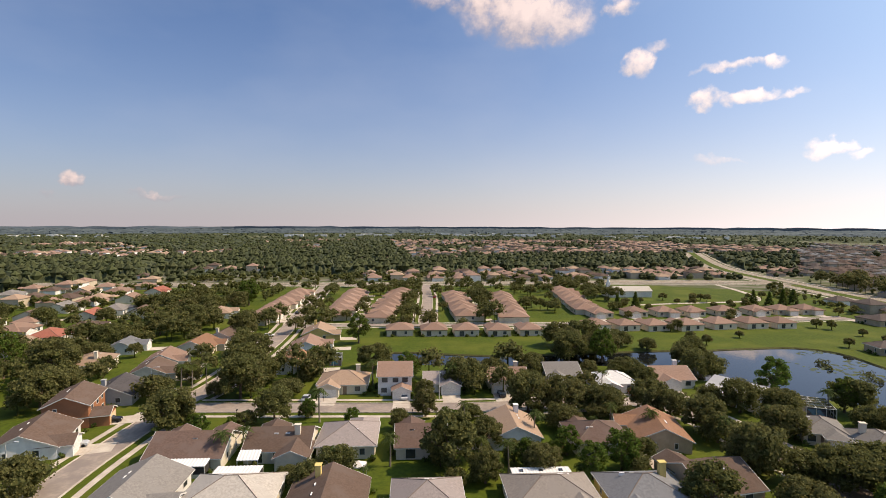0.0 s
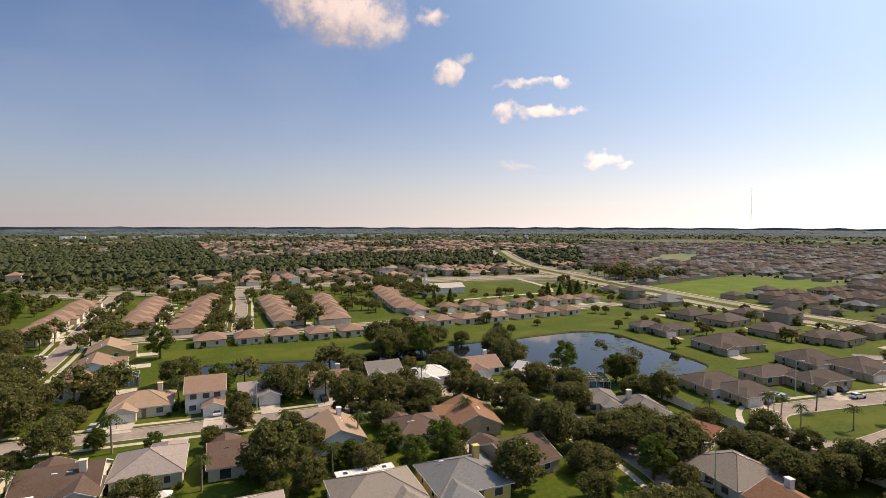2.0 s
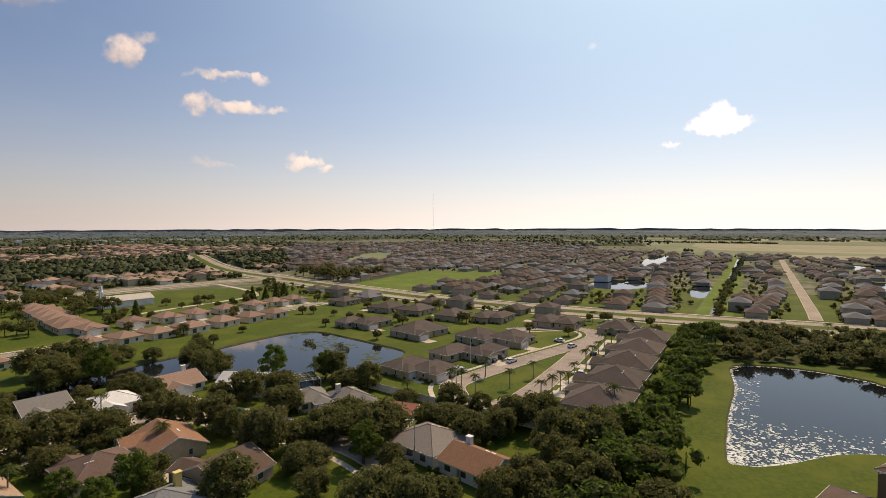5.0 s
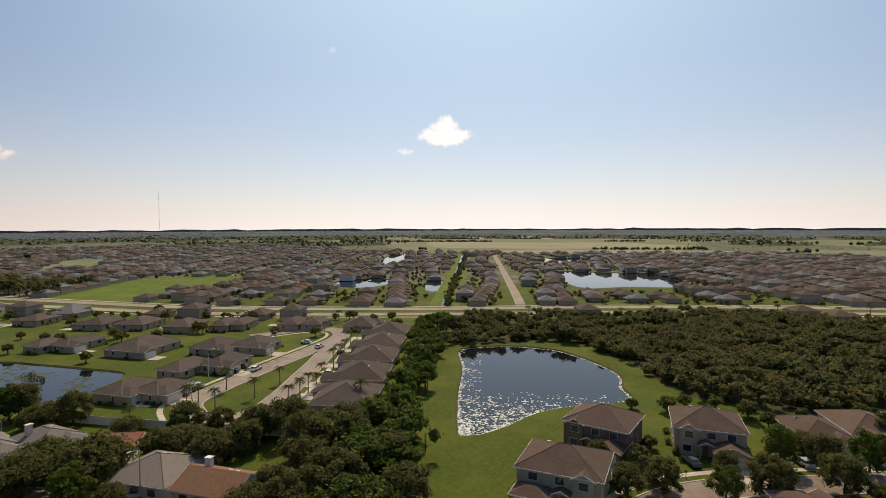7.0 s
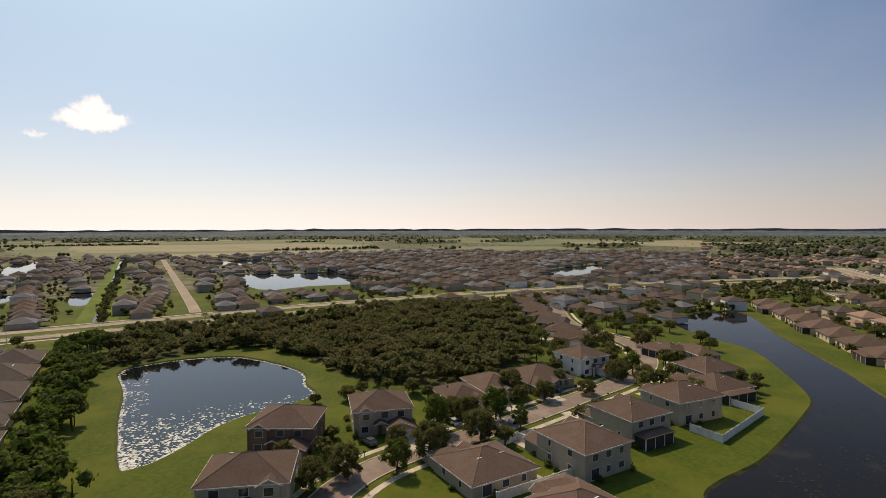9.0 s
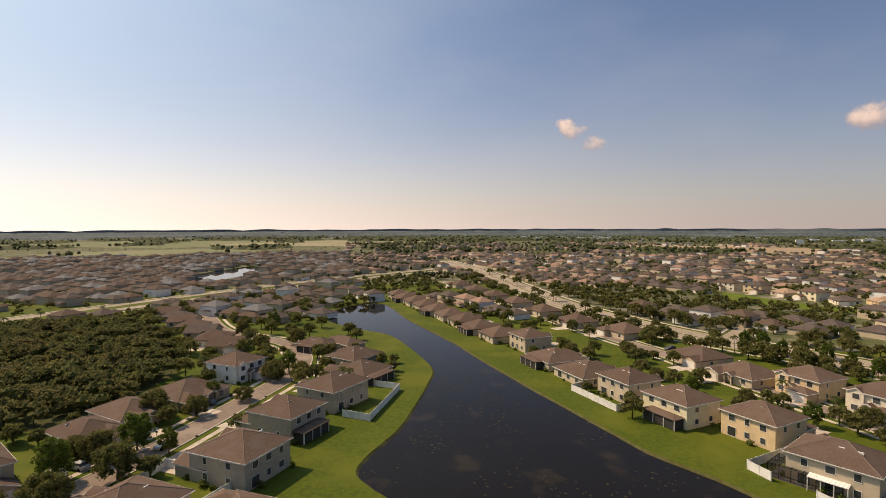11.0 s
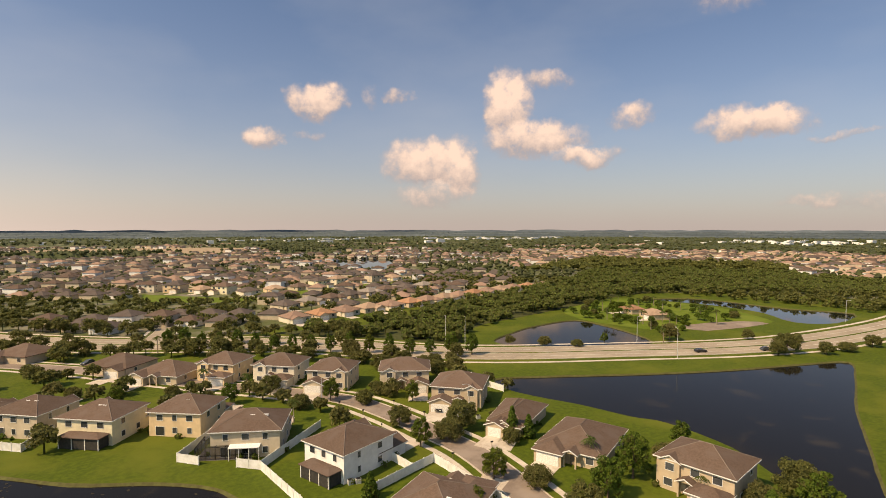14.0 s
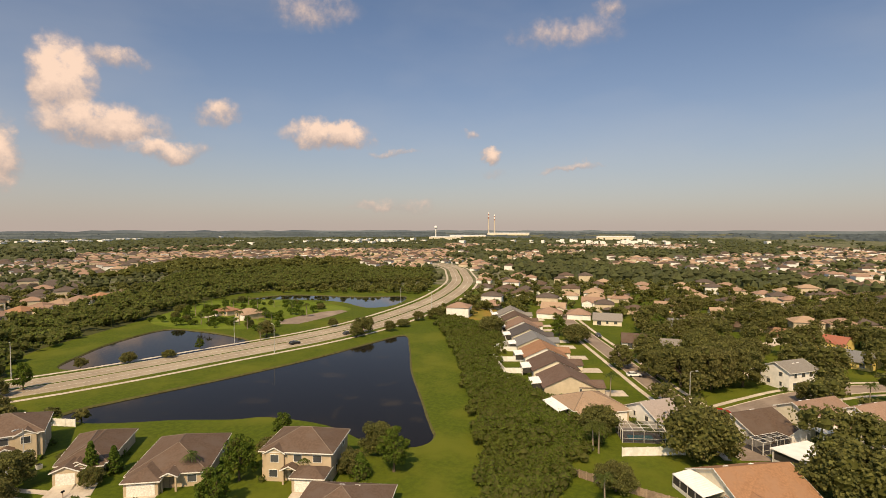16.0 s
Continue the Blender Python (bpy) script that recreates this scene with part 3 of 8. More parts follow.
AVENUE_SOUTH = smooth_line([(300, -650), (187.5, -500), (75, -325), (8.8, -252.5), (-60, -208.8), (-110, -158.8), (-166.2, -127.5), (-207.5, -108.1), (-250, -97.5), (-330, -92.5), (-433.8, -102.5), (-520, -125), (-590, -148), (-660, -190)])
LANE = smooth_line([(312.5, -21.2), (363.8, -21.2), (600, -18.8), (843.8, -16.2)])
STREET_S = smooth_line([(-14.2, -242.2), (-20.1, -257.2), (-25.6, -280.6), (-30.7, -306.0), (-35.2, -327.8)])
STREETS = [("street_a", STREET_A, 3.2, ASPHALT), ("street_b", STREET_B, 3.1, ASPHALT), ("street_c", STREET_C, 2.9, ASPHALT), ("street_d", STREET_D, 2.9, ASPHALT), ("loop_left", LOOP_LEFT, 3.5, ASPHALT),
           ("loop_right", LOOP_RIGHT, 3.3, ASPHALT), ("street_n", STREET_N, 3.2, NEW_ROAD), ("street_w", STREET_W, 3.3, NEW_ROAD), ("street_e", STREET_E, 3.0, NEW_ROAD), ("street_f", STREET_F, 3.0, NEW_ROAD), ("lane", LANE, 2.6, AVENUE), ("street_s", STREET_S, 3.6, AVENUE)]
WOOD_WEST = [(268.8, -77.5), (276.2, -100), (272.5, -136.2), (248.8, -170), (205, -155), (163.8, -130), (146.2, -115), (135, -88.8), (133.8, -72.5), (140, -61.2), (155, -52.5), (182.5, -48.8), (210, -37.5), (215, -22.5), (205, 12.5), (227.5, 13.8), (262.5, 12.5), (265, -40)]
BELT = [(115, 30), (75, 25), (65, 15), (106.2, 11.9), (142.5, 15.6), (205, 16.2), (246.2, 16.2), (246.2, 30), (178.8, 26.2), (132.5, 23.8)]
WOOD_SOUTH = [(-62.5, -232), (-98, -196), (-117, -172), (-129, -186), (-150.3, -200), (-176, -206), (-217.5, -215), (-316.2, -235), (-385, -187.5), (-441.2, -135), (-527.5, -153.8), (-558.8, -250), (-511.2, -345), (-435, -381.2), (-285, -298.8), (-208.8, -271.2), (-147.5, -242.5), (-103.8, -230)]
WOOD_FAR = [(-371.2, -418.8), (-572.5, -501.2), (-593.8, -401.2), (-642.5, -287.5), (-558.8, -250), (-511.2, -345), (-435, -381.2)]
THICKET = [(-258.8, -60), (-217.5, -35.5), (-165, -28), (-150, -17), (-138, -7), (-128, 1), (-115, 2.5), (-102.5, -4), (-90, -4), (-82.5, -5), (-82.5, -16.2), (-123.8, -26.2), (-177.5, -42.5), (-256.2, -75)]

# ---- ground with sunken ponds ----
def build_ground():
    from mathutils.geometry import delaunay_2d_cdt
    verts, edges = [], []
    for r, n in ((4900, 64), (1600, 48), (430, 72)):
        k = len(verts)
        verts += [Vector((r * math.cos(2 * math.pi * i / n), r * math.sin(2 * math.pi * i / n))) for i in range(n)]
        if r != 1600:
            edges += [(k + i, k + (i + 1) % n) for i in range(n)]
    for shore in SHORES.values():
        k, n = len(verts), len(shore)
        verts += [Vector(p) for p in shore]
        edges += [(k + i, k + (i + 1) % n) for i in range(n)]
    vs, _, fs, *_ = delaunay_2d_cdt(verts, edges, [], 0, 1e-4)
    f = Form()
    f.v = [(p.x, p.y, 0.0) for p in vs]
    for face in fs:
        cx, cy = sum(vs[i].x for i in face) / len(face), sum(vs[i].y for i in face) / len(face)
        if not any(inside(cx, cy, s) for s in SHORES.values()):
            f.f.append(tuple(face))
    ob = structure("ground", f, GRASS, "wide flat green ground of suburban lawns", category="ground")
    ob.data.materials.append(SUBURB)
    for face in ob.data.polygons:
        if face.center.xy.length > 429:
            face.material_index = 1
    for name, _, material, _ in PONDS:
        shore = SHORES[name]
        n = len(shore)
        bank = Form()
        inner = []
        for i, p in enumerate(shore):
            a, b = Vector(shore[i - 1]), Vector(shore[(i + 1) % n])
            d = (b - a).normalized()
            s = Vector((d.y, -d.x))
            if not inside(*(Vector(p) + s * 0.3), shore):
                s = -s
            q = Vector(p) + s * (0.7 + 0.35 * noise.noise((p[0] * 0.3, p[1] * 0.3, 0)))
            inner.append(q)
        bank.v = [(p[0], p[1], 0.0) for p in shore] + [(q.x, q.y, -0.55) for q in inner]
        bank.f = [(i, (i + 1) % n, n + (i + 1) % n, n + i) for i in range(n)]
        structure(name + "_bank", bank, BANK, "muddy grassed bank round a pond", category="bank")
        w = Form()
        w.v = [(p[0], p[1], -0.42) for p in shore]
        w.f = [tuple(range(n))]
        structure(name, w, material, "still dark retention pond reflecting the sky", category="pond")


build_ground()


def patch_of_ground(name, pts, material, label, z=0.03, steps=4):
    f = Form()
    line = smooth_line(pts, steps, True)
    f.v = [(p.x, p.y, z) for p in line]
    f.f = [tuple(range(len(line)))]
    return structure(name, f, material, label, category="ground")


patch_of_ground("wood_floor_west", WOOD_WEST, FLOOR_SHADE, "leaf litter darkened for the shade under dense trees")
patch_of_ground("wood_floor_south", WOOD_SOUTH, FLOOR_SHADE, "leaf litter darkened for the shade under dense trees")
patch_of_ground("thicket_floor", THICKET, ROUGH, "rough weedy grass under a thicket")
patch_of_ground("suburb_south", [(22, -282), (85, -355), (170, -470), (0, -470), (-140, -450), (-270, -420), (-262, -292), (-110, -268), (-52, -236), (-18, -250)], SUBURB, "worn olive ground between crowded houses", z=0.022, steps=2)
patch_of_ground("dry_scrub", [(-262, -62), (-285, -66), (-318, -70), (-322, -56), (-292, -49), (-262, -44)], DRY, "orange-brown dry scrub beside the thicket", z=0.036)
patch_of_ground("club_lawn", [(-218, -212), (-273, -229), (-290, -216), (-294, -200), (-298, -170), (-276, -130), (-255, -138), (-213, -144), (-203, -167), (-203, -190)], LAWN, "bright mown lawn round a clubhouse", z=0.036)
patch_of_ground("club_parking", [(-228, -148), (-262, -140), (-268, -128), (-226, -134)], NEW_ROAD, "brownish car park before the clubhouse", z=0.05, steps=2)
patch_of_ground("green_strip", [(-19, -377), (-47, -354), (-71, -340), (-106, -359), (-160, -371), (-219, -383), (-223, -398), (-172, -399), (-116, -389), (-73, -363), (-46, -390), (-22, -419)], LAWN, "long bright green drainage strip between houses", z=0.036, steps=1)
patch_of_ground("canal_verge", [(302, 14), (600, 19), (876, 25), (876, 43), (600, 37), (302, 32)], LAWN, "bright green canal verge between house rows", z=0.036, steps=1)
patch_of_ground("canal", [(306, 21), (600, 26), (870, 32), (870, 36), (600, 30), (306, 25)], WATER_DARK, "narrow dark drainage canal", z=0.06, steps=1)
structure("church_path", ribbon(smooth_line([(150, 283), (190, 286), (229, 288), (240, 296), (248, 309), (258, 338), (266, 372)]), -1.8, 1.8, 0.075), CONCRETE, "pale concrete drive over a lawn", category="road")
patch_of_ground("sports_field", [(306.2, 268.8), (375, 300), (465, 290), (480, 215), (375, 200), (300, 225)], LAWN, "broad bright mown grass field")
for k, (pts, mat_) in enumerate([([(950, 125), (1875, 250), (1875, -625), (950, -325)], FIELD), ([(900, -25), (1000, -25), (1000, -412.5), (875, -412.5)], STUBBLE), ([(1125, 75), (1438, 75), (1375, -375), (1125, -400)], STUBBLE),
                                 ([(-312.5, -1250), (-187.5, -1025), (150, -1125), (75, -1350)], SOIL), ([(-875, -537.5), (-775, -475), (-700, -587.5), (-800, -700)], SOIL), ([(525, 475), (700, 587.5), (750, 550), (575, 437.5)], FIELD),
                                 ([(-150, 700), (25, 750), (25, 650), (-137.5, 625)], FIELD), ([(750, -525), (1025, -525), (950, -800), (700, -750)], FIELD)]):
    patch_of_ground("field_%d" % (k + 1), pts, mat_, "open farm field", z=0.03 + 0.015 * k, steps=3)
for k, (x0, x1, y0, y1, mat_) in enumerate(((1230, 1480, -420, 160, STUBBLE), (1500, 1800, -700, 500, FIELD), (1850, 2300, -900, 200, STUBBLE), (1900, 2500, 260, 800, FIELD), (2400, 3100, -1500, 100, FIELD), (3150, 3900, -1200, 700, STUBBLE), (1000, 1700, -1300, -760, FIELD), (700, 1100, -1500, -1000, STUBBLE))):
    patch_of_ground("far_field_%d" % (k + 1), [(x0, y0), (x1, y0 + 30), (x1 + 40, y1), (x0 + 20, y1 - 20)], mat_, "distant farm field", z=0.2 + 0.03 * k, steps=1)

# ---- roads ----
ALL_ROADS = [(l, h) for _, l, h, _ in STREETS] + [(AVENUE_WEST, 14.5), (AVENUE_NORTH, 10), (AVENUE_SOUTH, 13)]


def open_stretches(line, left, right, me):
    """The stretches of a strip beside a road that no other road crosses."""
    out, run = [], []
    n = len(line)
    c = (left + right) / 2
    for i, p in enumerate(line):
        d = (line[min(i + 1, n - 1)] - line[max(i - 1, 0)]).normalized()
        q = p + Vector((d.y, -d.x)) * c
        if any(l is not me and near_line(q.x, q.y, l, h + 0.3) for l, h in ALL_ROADS):
            if len(run) > 1:
                out.append(run)
            run = []
        else:
            run.append(p)
    if len(run) > 1:
        out.append(run)
    return out


def strip(name, line, left, right, z0, z1, material, label, category, me):
    f = Form()
    for run in open_stretches(line, left, right, me):
        g = ribbon(run, left, right, z0, z1)
        f.add(g.v, g.f)
    if f.v:
        structure(name, f, material, label, category=category)


def finer(line, step=3.0):
    out = [line[0]]
    for a, b in zip(line[:-1], line[1:]):
        k = max(1, int((b - a).length / step))
        out += [a + (b - a) * (i / k) for i in range(1, k + 1)]
    return out


for k, (name, line, half, mat_) in enumerate(STREETS):
    structure(name, ribbon(line, -half, half, 0.05 + 0.005 * k), mat_, "weathered pale asphalt residential street", category="road")
    fine = finer(line)
    for side in (-1, 1):
        a, b = sorted((side * half, side * (half + 0.3)))
        strip(name + "_kerb", fine, a, b, 0.0, 0.17, CONCRETE, "low concrete kerb", "kerb", line)
        if name not in ("lane", "loop_left", "loop_right") or (name == "loop_left" and side < 0) or (name == "loop_right" and side > 0):
            a, b = sorted((side * (half + 2.0), side * (half + 3.4)))
            strip(name + "_sidewalk", fine, a, b, 0.04, None, CONCRETE, "pale concrete sidewalk", "pavement", line)
for k, (name, line, half, gap) in enumerate((("avenue_west", AVENUE_WEST, 4.2, 9.0), ("avenue_north", AVENUE_NORTH, 4.4, 5.4), ("avenue_south", AVENUE_SOUTH, 4.1, 5.0))):
    fine = finer(line, 6.0)
    for side in (-1, 1):
        structure(name, ribbon(line, side * gap - half, side * gap + half, 0.12 + 0.006 * k), AVENUE, "pale two-lane carriageway of a divided avenue", category="road")
        for edge in (-1, 1):
            c = side * gap + edge * half
            strip(name + "_kerb", fine, c - 0.15, c + 0.15, 0.0, 0.22, CONCRETE, "concrete kerb of the avenue", "kerb", line)
        c = side * gap
        structure(name + "_lane_line", ribbon(line, c - 0.09, c + 0.09, 0.15 + 0.006 * k), PAINT_LINE, "white painted lane line", category="road marking")
        c = side * (gap + half + 4.2)
        strip(name + "_sidewalk", fine, c - 0.9, c + 0.9, 0.045, None, CONCRETE, "pale concrete sidewalk by the avenue", "pavement", line)
    strip(name + "_median", fine, -(gap - half - 0.2), gap - half - 0.2, 0.14, None, GRASS, "grassed median of the avenue", "verge", line)

# ---- houses ----
WINDOW_MESHES = {}


def window_meshes(w, h):
    key = (round(w, 2), round(h, 2))
    if key not in WINDOW_MESHES:
        fr, pane = Form(), Form()
        t = 0.07
        ring = [(-w / 2 - t, -t), (w / 2 + t, -t), (w / 2 + t, h + t), (-w / 2 - t, h + t), (-w / 2, 0), (w / 2, 0), (w / 2, h), (-w / 2, h)]
        fr.add([(px, py, pz) for py in (-0.08, 0) for px, pz in ring], [(i, (i + 1) % 4, 4 + (i + 1) % 4, 4 + i) for i in range(4)] + [(4 + i, 4 + (i + 1) % 4, 12 + (i + 1) % 4, 12 + i) for i in range(4)] + [((i + 1) % 4, i, 8 + i, 8 + (i + 1) % 4) for i in range(4)])
        pane.box(-w / 2, w / 2, -0.03, 0, 0, h)
        whole = Form().add(fr.v, fr.f).add(pane.v, pane.f).mesh("window", TRIM)
        whole.materials.append(GLASS)
        for q in range(len(fr.f), len(whole.polygons)):
            whole.polygons[q].material_index = 1
        WINDOW_MESHES[key] = fr.mesh("window", TRIM), pane.mesh("pane", GLASS), whole
    return WINDOW_MESHES[key]


def hip_roof(f, cx, cy, w, d, z, pitch=0.42, over=0.45, thick=0.2):
    """Hipped roof with fascia over a w x d plan."""
    a, b = w / 2 + over, d / 2 + over
    rise = pitch * min(a, b)
    rx, ry = max(a - b, 0.0), max(b - a, 0.0)
    lo = [(cx - a, cy - b, z), (cx + a, cy - b, z), (cx + a, cy + b, z), (cx - a, cy + b, z)]
    up = [(x, y, z + thick) for x, y, _ in lo]
    ridge = [(cx - rx, cy - ry, z + thick + rise), (cx + rx, cy + ry, z + thick + rise)]
    faces = [(3, 2, 1, 0), (0, 1, 5, 4), (1, 2, 6, 5), (2, 3, 7, 6), (3, 0, 4, 7)]
    if rx >= ry:
        faces += [(4, 5, 9, 8), (6, 7, 8, 9), (5, 6, 9), (7, 4, 8)]
    else:
        faces += [(5, 6, 9, 8), (7, 4, 8, 9), (4, 5, 8), (6, 7, 9)]
    f.add(lo + up + ridge, faces)
    return z + thick + rise


def gable_roof(f, cx, cy, w, d, z, along="x", pitch=0.45, over=0.5, thick=0.18):
    """Two roof slabs on a ridge along x or y."""
    span, run = (d, w) if along == "x" else (w, d)
    h, r = span / 2 + over, run / 2 + over * 0.7
    rise = pitch * h
    prof = [(-h, 0), (-h, thick), (0, rise + thick), (h, thick), (h, 0), (0, rise)]
    vs = []
    for s in (-r, r):
        for p, q in prof:
            zz = z + q - pitch * over
            vs.append((cx + s, cy + p, zz) if along == "x" else (cx + p, cy + s, zz))
    n = 6
    f.add(vs, [(i, (i + 1) % n, n + (i + 1) % n, n + i) for i in range(n)] + [tuple(range(n))[::-1], tuple(range(n, 2 * n))])
    return z + rise + thick - pitch * over


def gable_wall(f, cx, cy, w, d, z, along="x", pitch=0.45):
    span, run = (d, w) if along == "x" else (w, d)
    rise = pitch * span / 2
    for s in (-run / 2, run / 2):
        k = s - math.copysign(0.15, s)
        pts = [(s, -span / 2, z), (s, span / 2, z), (s, 0, z + rise), (k, -span / 2, z), (k, span / 2, z), (k, 0, z + rise)]
        vs = [(cx + a, cy + b, c) if along == "x" else (cx + b, cy + a, c) for a, b, c in pts]
        f.add(vs, [(0, 1, 2), (5, 4, 3), (0, 2, 5, 3), (1, 4, 5, 2)])


WALL_WORDS = dict(white="white", cream="cream", yellow="yellow", tan="tan", beige="beige", brick="red brick", grey="grey", lightgrey="light grey", brownwall="dark brown", peach="peach", yellowcream="pale yellow", olive="olive-brown")
ROOF_WORDS = dict(grey="grey", pale="pale", brown="brown", lilac="mauve-grey", greybrown="grey-brown", slate="slate-grey", darkbrown="dark brown", tan="tan", pinktan="pinkish tan", whitemetal="white metal", rust="rust-brown",
                  orange="orange", red="red", darkred="dark red", darkgrey="dark grey", grey2="grey", taupe="taupe")


def hip_caps(f, w, d, z, pitch=0.42, over=0.45, thick=0.2):
    """Raised cap shingles along the ridge and the four hips of a hipped roof."""
    a, b = w / 2 + over, d / 2 + over
    rx, ry, top = max(a - b, 0.0), max(b - a, 0.0), z + thick + pitch * min(a, b)
    ends = ((-rx, -ry, top), (rx, ry, top))
    f.tube(ends if rx + ry > 0.05 else ((-0.1, 0, top), (0.1, 0, top)), [0.1, 0.1], 4)
    for sx in (-1, 1):
        for sy in (-1, 1):
            end = ends[(sx > 0) if rx >= ry else (sy > 0)]
            f.tube(((sx * a, sy * b, z + thick), end), [0.08, 0.08], 4)


def hip_trim(cx, cy, w, d, z, over=0.45, thick=0.2):
    """White fascia board and gutter round a hipped roof."""
    a, b, t = w / 2 + over, d / 2 + over, 0.07
    f = Form()
    for e, h in ((t, z - 0.02), (t, z + thick * 0.85), (0.004, z + thick * 0.85)):
        f.v += [(cx - a - e, cy - b - e, h), (cx + a + e, cy - b - e, h), (cx + a + e, cy + b + e, h), (cx - a - e, cy + b + e, h)]
    for k in (0, 4):
        f.f += [(k + i, k + (i + 1) % 4, k + 4 + (i + 1) % 4, k + 4 + i) for i in range(4)]
    return f


def gable_trim(cx, cy, w, d, z, along="x", pitch=0.45, over=0.5, thick=0.18):
    """White rake boards on both gable ends, joined by the gutters along the eaves."""
    span, run = (d, w) if along == "x" else (w, d)
    h, r = span / 2 + over, run / 2 + over * 0.7
    rise, g = pitch * h, h + 0.05
    zz = z - pitch * over
    f = Form()
    for s in (-1, 1):
        vs = []
        for k in (0.004, 0.07):
            for p, q in ((-g, -0.04), (0, rise - 0.04), (g, -0.04), (g, thick * 0.9), (0, rise + thick * 0.9), (-g, thick * 0.9)):
                a = s * (r + k)
                vs.append((cx + a, cy + p, zz + q) if along == "x" else (cx + p, cy + a, zz + q))
        f.add(vs, [(0, 1, 4, 5), (1, 2, 3, 4), (11, 10, 7, 6), (10, 9, 8, 7), (0, 6, 7, 1), (1, 7, 8, 2), (5, 4, 10, 11), (4, 3, 9, 10), (0, 5, 11, 6), (2, 8, 9, 3)])
    f.f += [(0, 5, 17, 12), (2, 3, 15, 14)]
    return f


def house(x, y, rot, w, d, storeys, style, wall, roof, near=True, group="", garage=True, lanai=False, chimney=False, seed=0, drive=6.5, gside=0, entry=False):
    rng = random.Random(seed)
    words = "%s %s house with a %s %s roof" % ({1: "one-storey", 2: "two-storey"}[storeys], WALL_WORDS[wall] + (" stucco" if wall != "brick" else ""), ROOF_WORDS[roof], {"h": "hipped", "g": "gabled"}[style])
    root = thing("house", pose(x, y, 0, 0, 0, rot), words, "house", group)
    wm, rm = WALLS[wall], ROOFS[roof]
    H = 2.55 if storeys == 1 else 5.3
    body, top, fascia = Form(), Form(), []
    body.box(-w / 2, w / 2, -d / 2, d / 2, 0, H)
    along = "x" if w >= d else "y"
    if style == "h":
        peak = hip_roof(top, 0, 0, w, d, H)
        fascia.append(hip_trim(0, 0, w, d, H))
    else:
        along = "x"
        peak = gable_roof(top, 0, 0, w, d, H, along)
        gable_wall(body, 0, 0, w, d, H, along)
        fascia.append(gable_trim(0, 0, w, d, H, along))
    side = rng.choice((-1, 1))
    side = gside or side
    gw, gd = min(5.6, w * 0.52), (2.6 if storeys == 1 else 4.0)
    gx = side * (w / 2 - gw / 2 - 0.3)
    if garage:
        body.box(gx - gw / 2, gx + gw / 2, -d / 2 - gd, -d / 2 + 0.1, 0, 2.5)
        gable = style == "g" or rng.random() < 0.35
        if gable:
            run = gd + d * 0.3
            gable_roof(top, gx, -d / 2 - gd + run / 2, gw, run, 2.5, "y", 0.42, 0.4)
            gable_wall(body, gx, -d / 2 - gd + run / 2, gw, run, 2.5, "y", 0.42)
            fascia.append(gable_trim(gx, -d / 2 - gd + run / 2, gw, run, 2.5, "y", 0.42, 0.4))
        else:
            run = gd + (d * 0.45 if storeys == 1 else 0.3)
            hip_roof(top, gx, -d / 2 - gd + run / 2, gw, run, 2.48, 0.42, 0.4)
            fascia.append(hip_trim(gx, -d / 2 - gd + run / 2, gw, run, 2.48, 0.4))
    if entry:
        # gabled entry porch, and a gabled bay over it on two-storey fronts
        px = -side * w * 0.06
        gable_roof(top, px, -d / 2 - 0.4, 2.6, 2.6, 2.75, "y", 0.5, 0.3)
        gable_wall(body, px, -d / 2 - 0.4, 2.6, 2.6, 2.75, "y", 0.5)
        fascia.append(gable_trim(px, -d / 2 - 0.4, 2.6, 2.6, 2.75, "y", 0.5, 0.3))
        for k in (-1, 1):
            body.box(px + k * 1.15 - 0.15, px + k * 1.15 + 0.15, -d / 2 - 1.7, -d / 2 - 1.4, 0, 2.76)
        if storeys == 2:
            px = -side * w * 0.3
            body.box(px - 1.7, px + 1.7, -d / 2 - 0.5, -d / 2 + 0.1, 0, H)
            gable_roof(top, px, -d / 2 + 1.2, 3.4, 3.4, H, "y", 0.55, 0.35)
            gable_wall(body, px, -d / 2 + 1.2, 3.4, 3.4, H, "y", 0.55)
            fascia.append(gable_trim(px, -d / 2 + 1.2, 3.4, 3.4, H, "y", 0.55, 0.35))
    part("wall", body, wm, root)
    roof_ob = part("roof", top, rm, root)
    if near and style == "h":
        caps = Form()
        hip_caps(caps, w, d, H)
        part("ridge_cap", caps, RIDGE, roof_ob)
    for f in fascia if near else ():
        part("fascia", f, TRIM, roof_ob, "white fascia and gutter")
    if near:
        for k in range(2):
            v = Form()
            vx, vy = rng.uniform(-0.25, 0.25) * w, d * 0.16
            vz = peak - 0.42 * (d * 0.16) - 0.1
            v.box(vx - 0.45, vx + 0.45, vy - 0.12, vy + 0.12, vz - 0.3, vz + 0.14)
            part("roof_vent", v, WHITE_METAL, roof_ob, "small white metal vent")
    if chimney:
        c = Form()
        cx = -side * w * 0.28
        c.box(cx - 0.55, cx + 0.55, d * 0.12, d * 0.12 + 0.9, H - 0.2, peak + 0.9).box(cx - 0.65, cx + 0.65, d * 0.12 - 0.1, d * 0.12 + 1.0, peak + 0.9, peak + 1.05)
        part("chimney", c, wm, roof_ob, "stuccoed chimney with a cap")

    def window(wx, wy, wz, ww, wh, turn):
        fr, pane, whole = window_meshes(ww, wh)
        ob = part("window", fr if near else whole, TRIM, root)
        ob.matrix_basis = pose(wx, wy, wz, 0, 0, turn)
        if near:
            part("pane", pane, GLASS, ob)

    if garage:
        g = Form()
